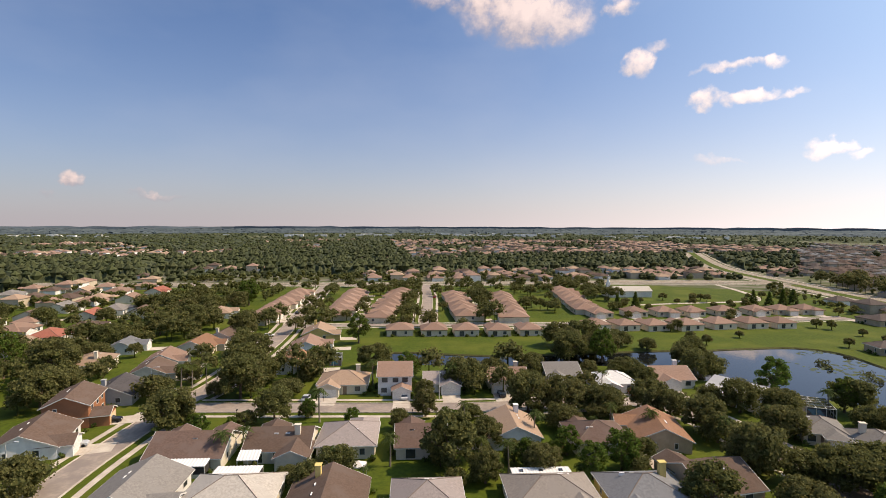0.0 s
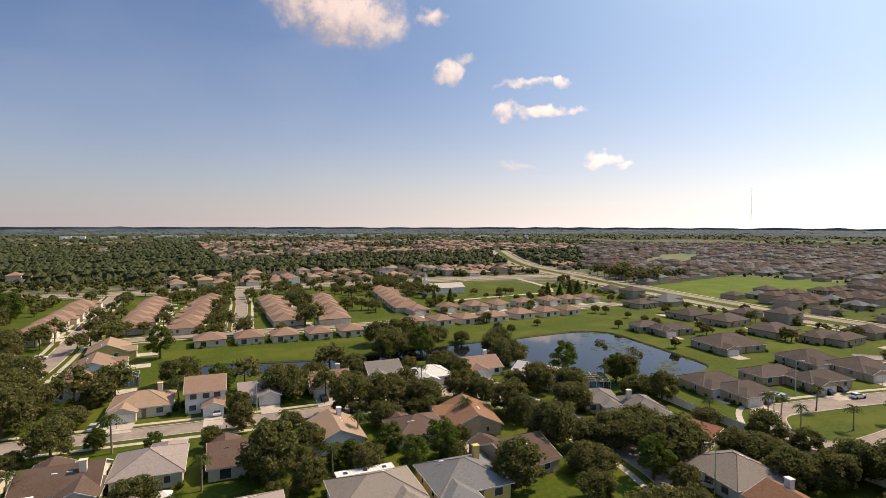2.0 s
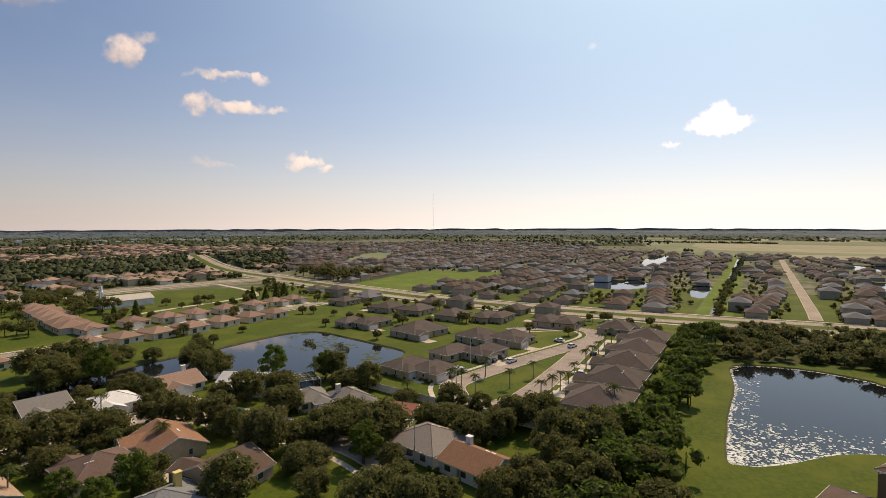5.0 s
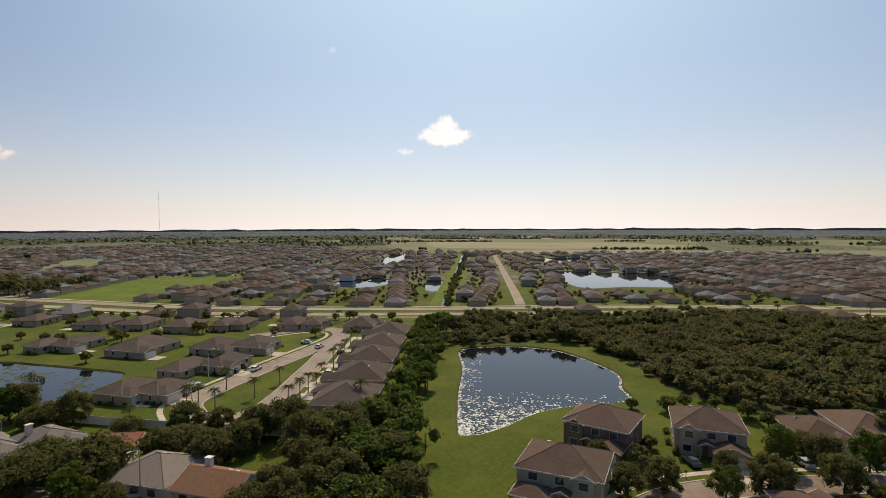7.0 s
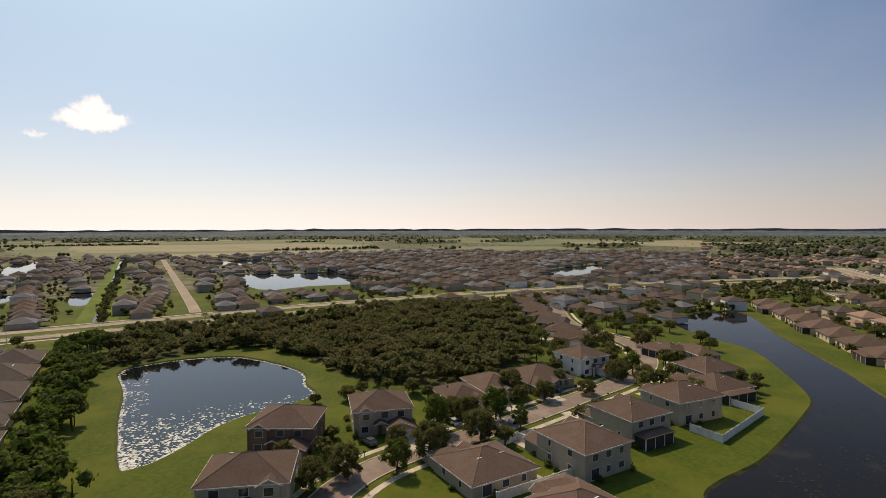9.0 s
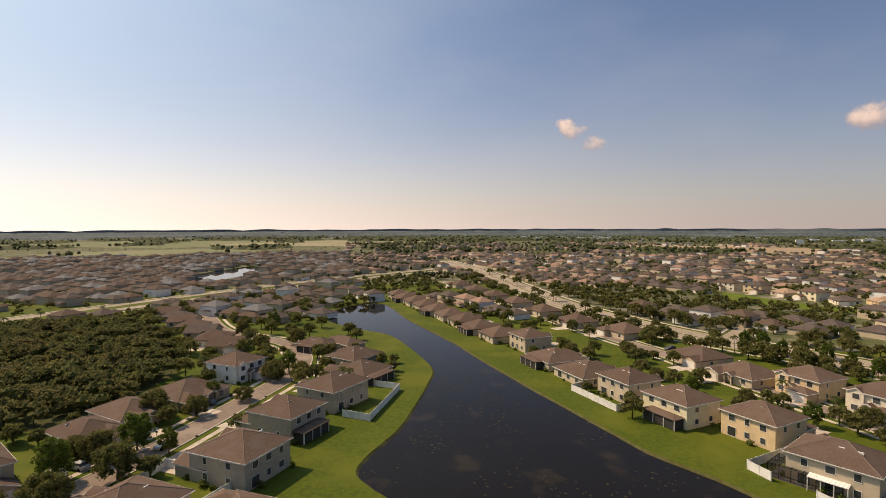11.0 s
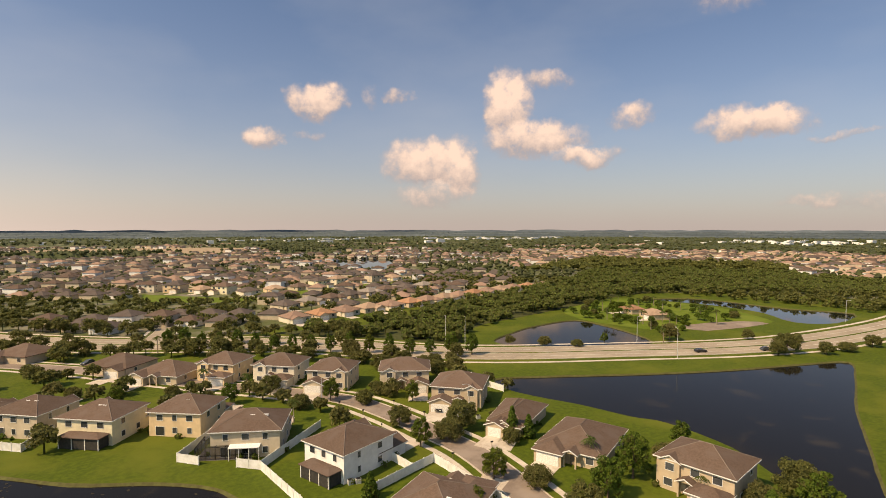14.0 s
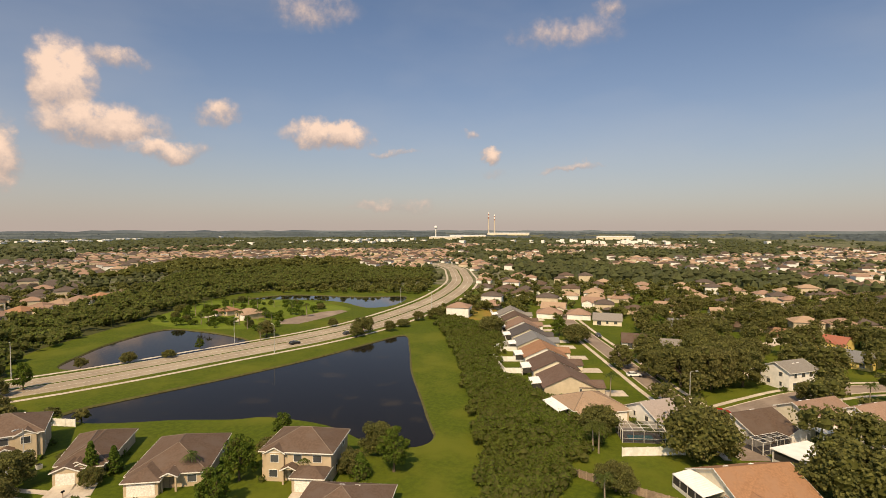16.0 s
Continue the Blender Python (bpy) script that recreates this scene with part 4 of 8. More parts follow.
        g.box(gx - gw / 2 + 0.5, gx + gw / 2 - 0.5, -d / 2 - gd - 0.05, -d / 2 - gd + 0.05, 0, 2.15)
        for k in range(1, 4):
            g.box(gx - gw / 2 + 0.55, gx + gw / 2 - 0.55, -d / 2 - gd - 0.075, -d / 2 - gd - 0.04, 0.54 * k - 0.22, 0.54 * k + 0.22)
        part("garage_door", g, TRIM if wall != "brick" else WALLS["peach"], root, "panelled garage door")
        slab = Form()
        slab.box(gx - gw / 2 + 0.2, gx + gw / 2 - 0.2, -d / 2 - gd - drive, -d / 2 - gd, -0.05, 0.09)
        dr = structure("driveway", slab, CONCRETE, "pale concrete driveway before a garage", category="driveway")
        dr.matrix_basis = pose(x, y, 0, 0, 0, rot)
    door = Form()
    ex = -side * w * 0.06
    door.box(ex - 0.5, ex + 0.5, -d / 2 - 0.06, -d / 2, 0, 2.1).box(ex - 0.65, ex + 0.65, -d / 2 - 0.1, -d / 2, 2.1, 2.25)
    if near:
        part("front_door", door, OLD_WOOD, root, "dark wooden front door")
    for s in range(storeys):
        z = 0.85 + 2.75 * s
        ww = 1.5
        fronts = [-side * w * 0.32] if s == 0 and garage else [-w * 0.3, w * 0.02, w * 0.3]
        for wx in fronts:
            window(wx, -d / 2 - (0.5 if entry and storeys == 2 and abs(wx + side * w * 0.3) < 1.2 else 0), z, ww, 1.3, 0)
        n_back = 2 if w < 11 else 3
        for k in range(n_back):
            wx = (k + 0.5) / n_back * w * 0.86 - w * 0.43
            if s == 0 and k == n_back - 1:
                window(wx, d / 2, 0.25, 1.9, 1.95, 180)
            else:
                window(wx, d / 2, z, 1.4 if rng.random() < 0.6 else 1.0, 1.25, 180)
        for sgn in (-1, 1):
            for k in range(2 if near else 1):
                wy = (k - 0.5) * d * 0.42
                if rng.random() < 0.8:
                    window(sgn * w / 2, wy, z + 0.1, rng.choice((0.7, 1.1)), 1.15, 90 * sgn)
    if lanai:
        porch = Form()
        lw, ld, lx = w * 0.72, 3.0, side * w * 0.08
        hip_roof(porch, lx, d / 2 + ld / 2 - 0.2, lw, ld + 0.4, 2.45, 0.25, 0.25, 0.14)
        part("lanai_roof", porch, rm, root, "low shingled roof over the back porch")
        for k in range(4):
            p = Form()
            px = lx - lw / 2 + 0.1 + k * (lw - 0.2) / 3
            p.box(px - 0.09, px + 0.09, d / 2 + ld - 0.2, d / 2 + ld - 0.02, 0, 2.5)
            part("lanai_post", p, TRIM, root)
        scr = Form()
        scr.box(lx - lw / 2 + 0.1, lx + lw / 2 - 0.1, d / 2 + ld - 0.13, d / 2 + ld - 0.09, 0.1, 2.4).box(lx - lw / 2 + 0.1, lx - lw / 2 + 0.14, d / 2, d / 2 + ld - 0.1, 0.1, 2.4).box(lx + lw / 2 - 0.14, lx + lw / 2 - 0.1, d / 2, d / 2 + ld - 0.1, 0.1, 2.4)
        part("porch_screen", scr, SCREEN, root, "dark insect screen")
    return root


BACKS_NEAR = [
    (-37.0, 90.8, 85, 14.0, 12.0, 1, 'g', 'white', 'grey'),
    (-21.3, 87.9, -5, 14.0, 12.0, 1, 'h', 'cream', 'pale'),
    (-6.0, 83.9, 85, 13.0, 12.0, 1, 'g', 'yellow', 'brown'),
    (9.9, 82.4, -5, 11.0, 11.0, 1, 'h', 'cream', 'lilac'),
    (30.0, 81.3, -5, 13.9, 11.0, 1, 'h', 'cream', 'greybrown'),
    (45.4, 79.3, -5, 12.8, 12.0, 1, 'h', 'yellow', 'slate'),
    (59.4, 82.6, 185, 10.9, 12.0, 1, 'g', 'tan', 'brown'),
]
SOUTH_OF_STREET = [
    (-33.1, 108.4, 175, 14.0, 12.0, 1, 'g', 'cream', 'darkbrown'),
    (-16.5, 108.9, 175, 12.3, 11.0, 1, 'g', 'cream', 'brown'),
    (-3.3, 109.5, 175, 11.3, 12.0, 1, 'h', 'cream', 'lilac'),
    (11.4, 106.9, 175, 10.0, 11.0, 1, 'g', 'cream', 'darkbrown'),
    (31.2, 109.5, 265, 13.0, 10.0, 1, 'g', 'white', 'tan'),
    (47.8, 103.3, 175, 11.6, 11.0, 1, 'h', 'cream', 'darkbrown'),
    (61.6, 104.3, 255, 14.0, 10.6, 1, 'g', 'tan', 'rust'),
]
NORTH_OF_STREET = [
    (-5.8, 149.3, -5, 13.0, 11.0, 1, 'h', 'cream', 'tan'),
    (8.3, 146.5, -5, 9.0, 11.0, 2, 'g', 'white', 'pinktan'),
    (21.3, 146.5, -5, 10.0, 9.0, 1, 'g', 'white', 'lilac'),
    (39.9, 146.6, -5, 11.0, 11.0, 1, 'g', 'cream', 'pinktan'),
    (57.3, 150.1, -5, 10.1, 11.0, 1, 'g', 'cream', 'grey'),
    (68.4, 139.7, -5, 11.1, 10.0, 1, 'h', 'white', 'whitemetal'),
    (86.7, 141.7, -5, 11.0, 11.0, 1, 'g', 'white', 'pinktan'),
    (97.1, 123.9, -65, 14.0, 12.0, 1, 'g', 'white', 'whitemetal'),
    (97.2, 100.0, -30, 8.0, 10.0, 1, 'h', 'cream', 'grey'),
    (102.3, 91.1, -20, 8.0, 11.0, 1, 'h', 'cream', 'grey'),
    (97.6, 73.9, 20, 13.0, 9.0, 1, 'h', 'white', 'darkred'),
    (89.9, 58.5, 260, 12.8, 12.0, 1, 'h', 'white', 'greybrown'),
    (86.0, 45.2, 258, 11.8, 9.0, 1, 'g', 'white', 'rust'),
]
WEST_SIDE = [
    (-67.1, 133.2, 100, 13.0, 9.0, 2, 'g', 'brick', 'brown'),
    (-66.7, 117.2, 100, 14.0, 12.0, 1, 'g', 'white', 'brown'),
    (-64.5, 148.3, 95, 13.0, 11.0, 1, 'g', 'grey', 'darkgrey'),
    (-63.0, 167.8, 95, 12.0, 10.0, 1, 'g', 'cream', 'brown'),
    (-64.3, 181.8, 95, 12.0, 10.0, 1, 'g', 'white', 'pinktan'),
    (-85.2, 180.2, -80, 13.0, 11.0, 1, 'h', 'cream', 'tan'),
    (-85.2, 202.9, 95, 11.0, 9.0, 1, 'g', 'white', 'slate'),
    (-59.2, 199.5, 85, 14.0, 12.0, 1, 'g', 'cream', 'rust'),
    (-53.7, 214.7, 85, 14.0, 11.0, 1, 'g', 'cream', 'brown'),
    (-22.6, 172.5, 90, 14.0, 11.0, 1, 'g', 'white', 'orange'),
    (-20.4, 193.4, 90, 14.0, 12.0, 1, 'g', 'white', 'pinktan'),
    (-18.6, 218.2, 90, 14.0, 12.0, 1, 'g', 'yellow', 'tan'),
    (-121.7, 224.8, 95, 14.0, 12.0, 1, 'h', 'white', 'red'),
]
WEST_FAR = [
    (-117.1, 241.2, 95, 14.0, 11.0, 1, 'h', 'white', 'brown'),
    (-121.9, 205.5, 95, 14.0, 11.0, 1, 'g', 'cream', 'tan'),
    (-141.9, 239.5, 85, 14.0, 11.0, 1, 'h', 'white', 'pinktan'),
    (-130.0, 273.3, 95, 14.0, 11.0, 1, 'g', 'cream', 'red'),
    (-126.1, 290.3, 95, 14.0, 11.0, 1, 'h', 'white', 'grey'),
    (-109.6, 279.1, 95, 14.0, 11.0, 1, 'g', 'cream', 'brown'),
    (-71.2, 274.2, 95, 14.0, 11.0, 1, 'h', 'white', 'tan'),
    (-136.6, 332.4, 95, 14.0, 11.0, 1, 'g', 'cream', 'pinktan'),
    (-97.3, 306.7, 85, 14.0, 11.0, 1, 'h', 'white', 'red'),
    (-156.1, 299.8, 95, 14.0, 11.0, 1, 'g', 'cream', 'grey'),
    (-193.1, 341.9, 90, 14.0, 11.0, 1, 'h', 'white', 'brown'),
    (-179.3, 370.3, 95, 14.0, 11.0, 1, 'g', 'cream', 'tan'),
    (-157.8, 367.7, 80, 14.0, 11.0, 1, 'h', 'white', 'pinktan'),
    (-132.8, 364.6, 85, 14.0, 11.0, 1, 'g', 'cream', 'red'),
    (-214.5, 357.6, 95, 14.0, 11.0, 1, 'h', 'white', 'grey'),
    (-156.4, 276.7, 95, 14.0, 11.0, 1, 'g', 'cream', 'brown'),
]
POND_ROW = [(x, y, 177, w - 1.6, 10.2, 1, 'h', 'cream', 'pinktan') for x, y, w in ((14.2, 221.2, 12.5), (28.2, 219.2, 12.0), (41.4, 217.4, 11.5), (54.8, 215.6, 11.0), (68.0, 214.8, 11.0))]
PATIO_ROW_NEAR = [(x, y, 182, w - 1.6, 10.2, 1, 'h', 'cream', 'pinktan') for x, y, w in ((100.5, 221.0, 11.0), (112.8, 218.5, 11.0), (125.4, 216.8, 11.5), (140.2, 215.6, 12.5), (156.5, 216.6, 12.5), (171.6, 215.8, 12.0), (184.8, 214.4, 11.0))]
PATIO_ROW_FAR = [(x, y, -2, w - 1.6, 10.2, 1, 'h', 'cream', 'pinktan') for x, y, w in ((115.5, 250.0, 12.0), (134.0, 250.5, 12.0), (149.5, 249.5, 12.0), (164.0, 248.5, 12.0), (181.0, 247.5, 12.5), (199.0, 247.0, 12.0), (213.0, 246.8, 11.5), (227.0, 246.5, 11.5))]
def villa_row(start, end, count, rot):
    """Attached villas shoulder to shoulder along a line."""
    a, b = Vector(start), Vector(end)
    step = (b - a) / (count - 1)
    return [((a + step * k).x, (a + step * k).y, rot, step.length - 0.7, 11.5 + 0.8 * (k % 2), 1, 'h', 'cream', 'pinktan') for k in range(count)]


VILLAS = villa_row((-49.5, 254), (-41.7, 346), 8, 85) + villa_row((-14.4, 262), (-6.2, 344), 7, 85) + villa_row((6.8, 252), (23.0, 342), 8, -100)
VILLAS_EAST = villa_row((48.2, 252), (53.0, 322), 6, 87) + villa_row((71.0, 246), (82.0, 316), 6, -98) + villa_row((112.6, 262), (128.0, 338), 7, 82)
LOOP_VILLAS = [
    (186.2, 164.1, -12, 11.8, 8.0, 1, 'h', 'tan', 'taupe'),
    (190.6, 154.8, -12, 16.0, 8.0, 1, 'h', 'tan', 'taupe'),
    (186.2, 125.9, -12, 20.0, 15.0, 1, 'h', 'tan', 'taupe'),
    (188.2, 98.8, -12, 14.0, 12.3, 1, 'h', 'tan', 'taupe'),
    (191.9, 85.4, -12, 14.0, 12.3, 1, 'h', 'tan', 'taupe'),
    (159.6, 93.9, -12, 15.0, 8.6, 1, 'h', 'tan', 'taupe'),
    (166.1, 84.2, -12, 15.0, 8.6, 1, 'h', 'tan', 'taupe'),
    (136.5, 96.7, -12, 14.0, 9.5, 1, 'h', 'tan', 'taupe'),
    (137.0, 87.6, -12, 12.0, 8.5, 1, 'h', 'tan', 'taupe'),
]
LOOP_VILLAS_EAST = [
    (133.6, 35.2, 180, 17.0, 15.0, 1, 'h', 'tan', 'taupe'),
    (155.1, 36.3, 180, 17.0, 15.0, 1, 'h', 'tan', 'taupe'),
    (176.5, 37.4, 180, 17.0, 15.0, 1, 'h', 'tan', 'taupe'),
    (198.0, 38.4, 180, 17.0, 15.0, 1, 'h', 'tan', 'taupe'),
    (219.5, 39.5, 180, 17.0, 15.0, 1, 'h', 'tan', 'taupe'),
    (234.7, 55.1, 0, 15.0, 13.0, 1, 'h', 'tan', 'taupe'),
]
AVENUE_ROW = [
    (237.6, 212.7, 180, 14.6, 10.3, 1, 'h', 'tan', 'taupe'),
    (230.5, 175.8, 180, 16.0, 12.0, 1, 'h', 'tan', 'taupe'),
    (231.6, 157.4, 180, 16.0, 12.0, 1, 'h', 'tan', 'taupe'),
    (227.2, 133.2, 180, 16.0, 12.0, 1, 'h', 'tan', 'taupe'),
    (231.0, 116.7, 180, 16.0, 8.0, 1, 'h', 'tan', 'taupe'),
    (234.4, 110.3, 180, 16.0, 8.0, 1, 'h', 'tan', 'taupe'),
    (235.7, 86.9, 180, 16.0, 9.2, 1, 'h', 'tan', 'taupe'),
    (236.3, 76.5, 180, 16.0, 9.2, 1, 'h', 'tan', 'taupe'),
]
POND_TWO = [
    (113.6, -25.4, -120, 13.0, 12.0, 2, 'h', 'brownwall', 'darkbrown'),
    (92.4, -14.2, -110, 14.0, 12.0, 2, 'h', 'olive', 'brown'),
    (113.6, -46.5, -105, 13.0, 12.0, 2, 'h', 'tan', 'brown'),
    (117.5, -70.4, -95, 10.3, 13.0, 1, 'h', 'tan', 'brown'),
    (121.4, -82.8, -95, 11.3, 14.0, 1, 'h', 'tan', 'brown'),
    (121.1, -99.3, -95, 15.0, 14.0, 1, 'h', 'olive', 'brown'),
    (125.8, -120.5, -90, 12.0, 12.0, 2, 'h', 'white', 'brown'),
]
FOREST_ROW = [
    (244.0, -189.5, -150, 12.0, 11.0, 1, 'g', 'tan', 'brown'),
    (229.5, -182.0, -150, 12.5, 11.0, 1, 'h', 'olive', 'taupe'),
    (215.0, -175.0, -150, 12.0, 11.5, 1, 'g', 'beige', 'brown'),
    (200.5, -167.5, -150, 12.5, 11.0, 1, 'h', 'tan', 'brown'),
    (186.0, -160.5, -150, 12.0, 11.5, 1, 'g', 'olive', 'taupe'),
    (171.5, -153.5, -150, 12.5, 11.0, 1, 'h', 'tan', 'brown'),
    (157.0, -146.5, -150, 12.5, 11.0, 1, 'g', 'beige', 'brown'),
]
POND_THREE_WEST = [
    (82.0, -93.4, 90, 12.0, 12.0, 2, 'h', 'olive', 'brown'),
    (75.5, -73.2, 92, 12.0, 13.0, 2, 'h', 'olive', 'brown'),
    (84.0, -113.3, 85, 14.0, 12.0, 2, 'h', 'olive', 'brown'),
    (90.4, -136.2, 85, 14.0, 12.9, 1, 'h', 'olive', 'brown'),
    (103.0, -151.0, 80, 14.0, 12.9, 1, 'h', 'olive', 'brown'),
    (117.8, -166.7, 70, 8.0, 14.0, 1, 'h', 'olive', 'brown'),
    (126.7, -160.5, 0, 13.0, 8.0, 1, 'h', 'olive', 'brown'),
    (80.1, -53.4, 92, 14.0, 13.0, 1, 'h', 'olive', 'brown'),
    (59.6, -57.2, 95, 14.0, 13.0, 1, 'h', 'olive', 'brown'),
]
POND_THREE_EAST = [
    (-39.4, -95.2, -70, 11.0, 13.0, 2, 'h', 'white', 'brown'),
    (-25.4, -114.4, -26, 13.5, 11.5, 2, 'h', 'beige', 'brown'),
    (-15.5, -132.9, -38, 12.0, 11.0, 2, 'h', 'peach', 'brown'),
    (1.0, -138.8, -40, 13.0, 11.0, 2, 'h', 'yellowcream', 'brown'),
    (14.0, -150.7, -42, 12.0, 11.0, 2, 'h', 'beige', 'brown'),
    (26.9, -162.7, -44, 15.0, 14.0, 1, 'h', 'beige', 'brown'),
    (39.7, -175.8, -44, 14.0, 14.0, 1, 'h', 'beige', 'brown'),
    (53.7, -194.8, -44, 12.0, 11.0, 2, 'h', 'beige', 'brown'),
]
POND_THREE_FAR = [
    (69.2, -205.4, -46, 14.0, 13.0, 1, 'h', 'beige', 'brown'),
    (81.9, -217.5, -46, 14.0, 13.0, 1, 'h', 'beige', 'brown'),
    (94.5, -229.5, -46, 14.0, 13.0, 1, 'h', 'beige', 'brown'),
    (107.2, -241.5, -46, 14.0, 13.0, 1, 'h', 'beige', 'brown'),
    (119.9, -253.6, -46, 14.0, 13.0, 1, 'h', 'beige', 'brown'),
    (132.5, -265.6, -46, 14.0, 13.0, 1, 'h', 'beige', 'brown'),
    (145.2, -277.6, -46, 14.0, 13.0, 1, 'h', 'beige', 'brown'),
    (157.8, -289.7, -46, 14.0, 13.0, 1, 'h', 'beige', 'brown'),
    (170.5, -301.7, -46, 14.0, 13.0, 1, 'h', 'beige', 'brown'),
]
STREET_NORTH = [
    (-81.3, -95.1, 125, 8.0, 15.0, 1, 'h', 'tan', 'brown'),
    (-79.0, -114.6, 135, 12.9, 12.0, 2, 'h', 'tan', 'brown'),
    (-74.1, -136.4, 150, 14.0, 11.0, 2, 'h', 'beige', 'brown'),
    (-56.3, -147.6, 140, 12.0, 11.0, 2, 'h', 'beige', 'brown'),
    (-45.0, -161.5, 138, 13.0, 11.0, 2, 'h', 'cream', 'brown'),
    (-31.0, -173.0, 136, 12.0, 11.0, 2, 'h', 'peach', 'brown'),
    (-16.2, -180.6, 135, 15.0, 13.0, 1, 'h', 'beige', 'brown'),
]
STREET_NORTH_FAR = [
    (46.3, -249.9, 134, 15.0, 13.0, 1, 'h', 'beige', 'brown'),
    (68.3, -274.0, 134, 15.0, 13.0, 1, 'h', 'beige', 'brown'),
    (90.4, -298.2, 134, 15.0, 13.0, 1, 'h', 'beige', 'brown'),
    (112.4, -322.3, 134, 15.0, 13.0, 1, 'h', 'beige', 'brown'),
    (134.4, -346.4, 134, 15.0, 13.0, 1, 'h', 'beige', 'brown'),
    (156.4, -370.5, 134, 15.0, 13.0, 1, 'h', 'beige', 'brown'),
    (-4.3, -199.0, 134, 15.0, 13.0, 1, 'h', 'beige', 'brown'),
    (23.6, -233.9, 134, 15.0, 13.0, 1, 'h', 'beige', 'brown'),
]
CORNER = [
    (-81.5, -93.9, 118, 8.0, 16.0, 1, 'h', 'tan', 'brown'),
    (-83.2, -75.5, 114, 13.0, 17.0, 1, 'h', 'tan', 'brown'),
    (-89.2, -52.2, 100, 13.0, 11.0, 2, 'h', 'tan', 'brown'),
    (-44.0, -69.9, -60, 13.0, 14.0, 1, 'h', 'beige', 'brown'),
    (-73.5, -37.2, 100, 14.0, 14.0, 1, 'h', 'tan', 'brown'),
]
EAST_CLUSTER = [
    (-135.7, 0.0, 120, 13.3, 11.0, 1, 'h', 'tan', 'tan'),
    (-134.5, 16.4, 125, 10.3, 10.0, 1, 'g', 'white', 'lilac'),
    (-130.6, 35.5, 125, 12.0, 12.0, 1, 'g', 'white', 'brown'),
    (-136.5, 49.7, 125, 13.0, 8.0, 2, 'g', 'cream', 'pinktan'),
    (-136.5, 61.3, 125, 12.0, 8.0, 2, 'g', 'white', 'pinktan'),
    (-98.5, 27.0, 115, 14.0, 14.0, 1, 'g', 'cream', 'orange'),
    (-174.6, 56.9, -55, 11.0, 9.0, 2, 'g', 'white', 'grey'),
]
FENCE_ROW = [
    (-153.1, -6.2, 194, 13.0, 14.0, 1, 'g', 'beige', 'darkbrown'),
    (-169.4, -10.7, 194, 13.0, 14.0, 1, 'g', 'cream', 'darkbrown'),
    (-185.8, -15.1, 194, 13.0, 14.0, 1, 'g', 'white', 'rust'),
    (-202.1, -19.6, 194, 13.0, 14.0, 1, 'g', 'beige', 'slate'),
    (-218.5, -24.0, 194, 13.0, 14.0, 1, 'g', 'cream', 'darkgrey'),
    (-234.8, -28.5, 194, 13.0, 14.0, 1, 'g', 'white', 'pinktan'),
    (-251.2, -33.0, 194, 13.0, 14.0, 1, 'g', 'beige', 'brown'),
    (-267.5, -37.4, 194, 13.0, 14.0, 1, 'g', 'white', 'grey'),
]
WOOD_ROW = [
    (-78.6, -257.7, 192, 11.6, 11.0, 1, 'h', 'cream', 'pinktan'),
    (-93.1, -260.9, 192, 11.6, 11.0, 1, 'h', 'beige', 'orange'),
    (-107.6, -264.1, 190, 11.6, 11.0, 1, 'h', 'cream', 'pinktan'),
    (-122.3, -266.6, 190, 11.6, 11.0, 1, 'h', 'beige', 'tan'),
    (-136.9, -269.1, 190, 11.6, 11.0, 1, 'h', 'cream', 'pinktan'),
    (-151.4, -272.4, 195, 11.6, 11.0, 1, 'h', 'beige', 'orange'),
    (-165.7, -276.3, 195, 11.6, 11.0, 1, 'h', 'cream', 'pinktan'),
    (-180.1, -280.1, 195, 11.6, 11.0, 1, 'h', 'beige', 'tan'),
    (-194.4, -284.0, 194, 11.6, 11.0, 1, 'h', 'cream', 'pinktan'),
    (-208.8, -287.7, 194, 11.6, 11.0, 1, 'h', 'beige', 'orange'),
    (-223.2, -291.4, 194, 11.6, 11.0, 1, 'h', 'cream', 'pinktan'),
    (-237.6, -295.1, 194, 11.6, 11.0, 1, 'h', 'beige', 'tan'),
    (-252.0, -298.7, 194, 11.6, 11.0, 1, 'h', 'cream', 'pinktan'),
    (-266.8, -298.9, 179, 11.6, 11.0, 1, 'h', 'beige', 'orange'),
    (-281.7, -298.6, 179, 11.6, 11.0, 1, 'h', 'cream', 'pinktan'),
    (-236.0, -168.0, 70, 13.0, 9.0, 1, 'h', 'tan', 'tan'),
    (-240.0, -184.0, 70, 9.0, 7.5, 1, 'h', 'tan', 'rust'),
]
WOOD_ROW_BEHIND = [
    (-86.7, -302.2, 205, 12.5, 11.0, 1, 'h', 'beige', 'taupe'),
    (-103.3, -309.8, 205, 12.5, 11.0, 1, 'h', 'tan', 'greybrown'),
    (-119.9, -317.4, 205, 12.5, 11.0, 1, 'h', 'beige', 'brown'),
    (-136.5, -325.2, 205, 12.5, 11.0, 1, 'h', 'tan', 'taupe'),
    (-153.0, -333.0, 205, 12.5, 11.0, 1, 'h', 'beige', 'greybrown'),
    (-169.9, -339.9, 192, 12.5, 11.0, 1, 'h', 'tan', 'brown'),
    (-187.7, -343.8, 192, 12.5, 11.0, 1, 'h', 'beige', 'taupe'),
    (-205.6, -347.8, 192, 12.5, 11.0, 1, 'h', 'tan', 'greybrown'),
    (-223.4, -351.7, 192, 12.5, 11.0, 1, 'h', 'beige', 'brown'),
]
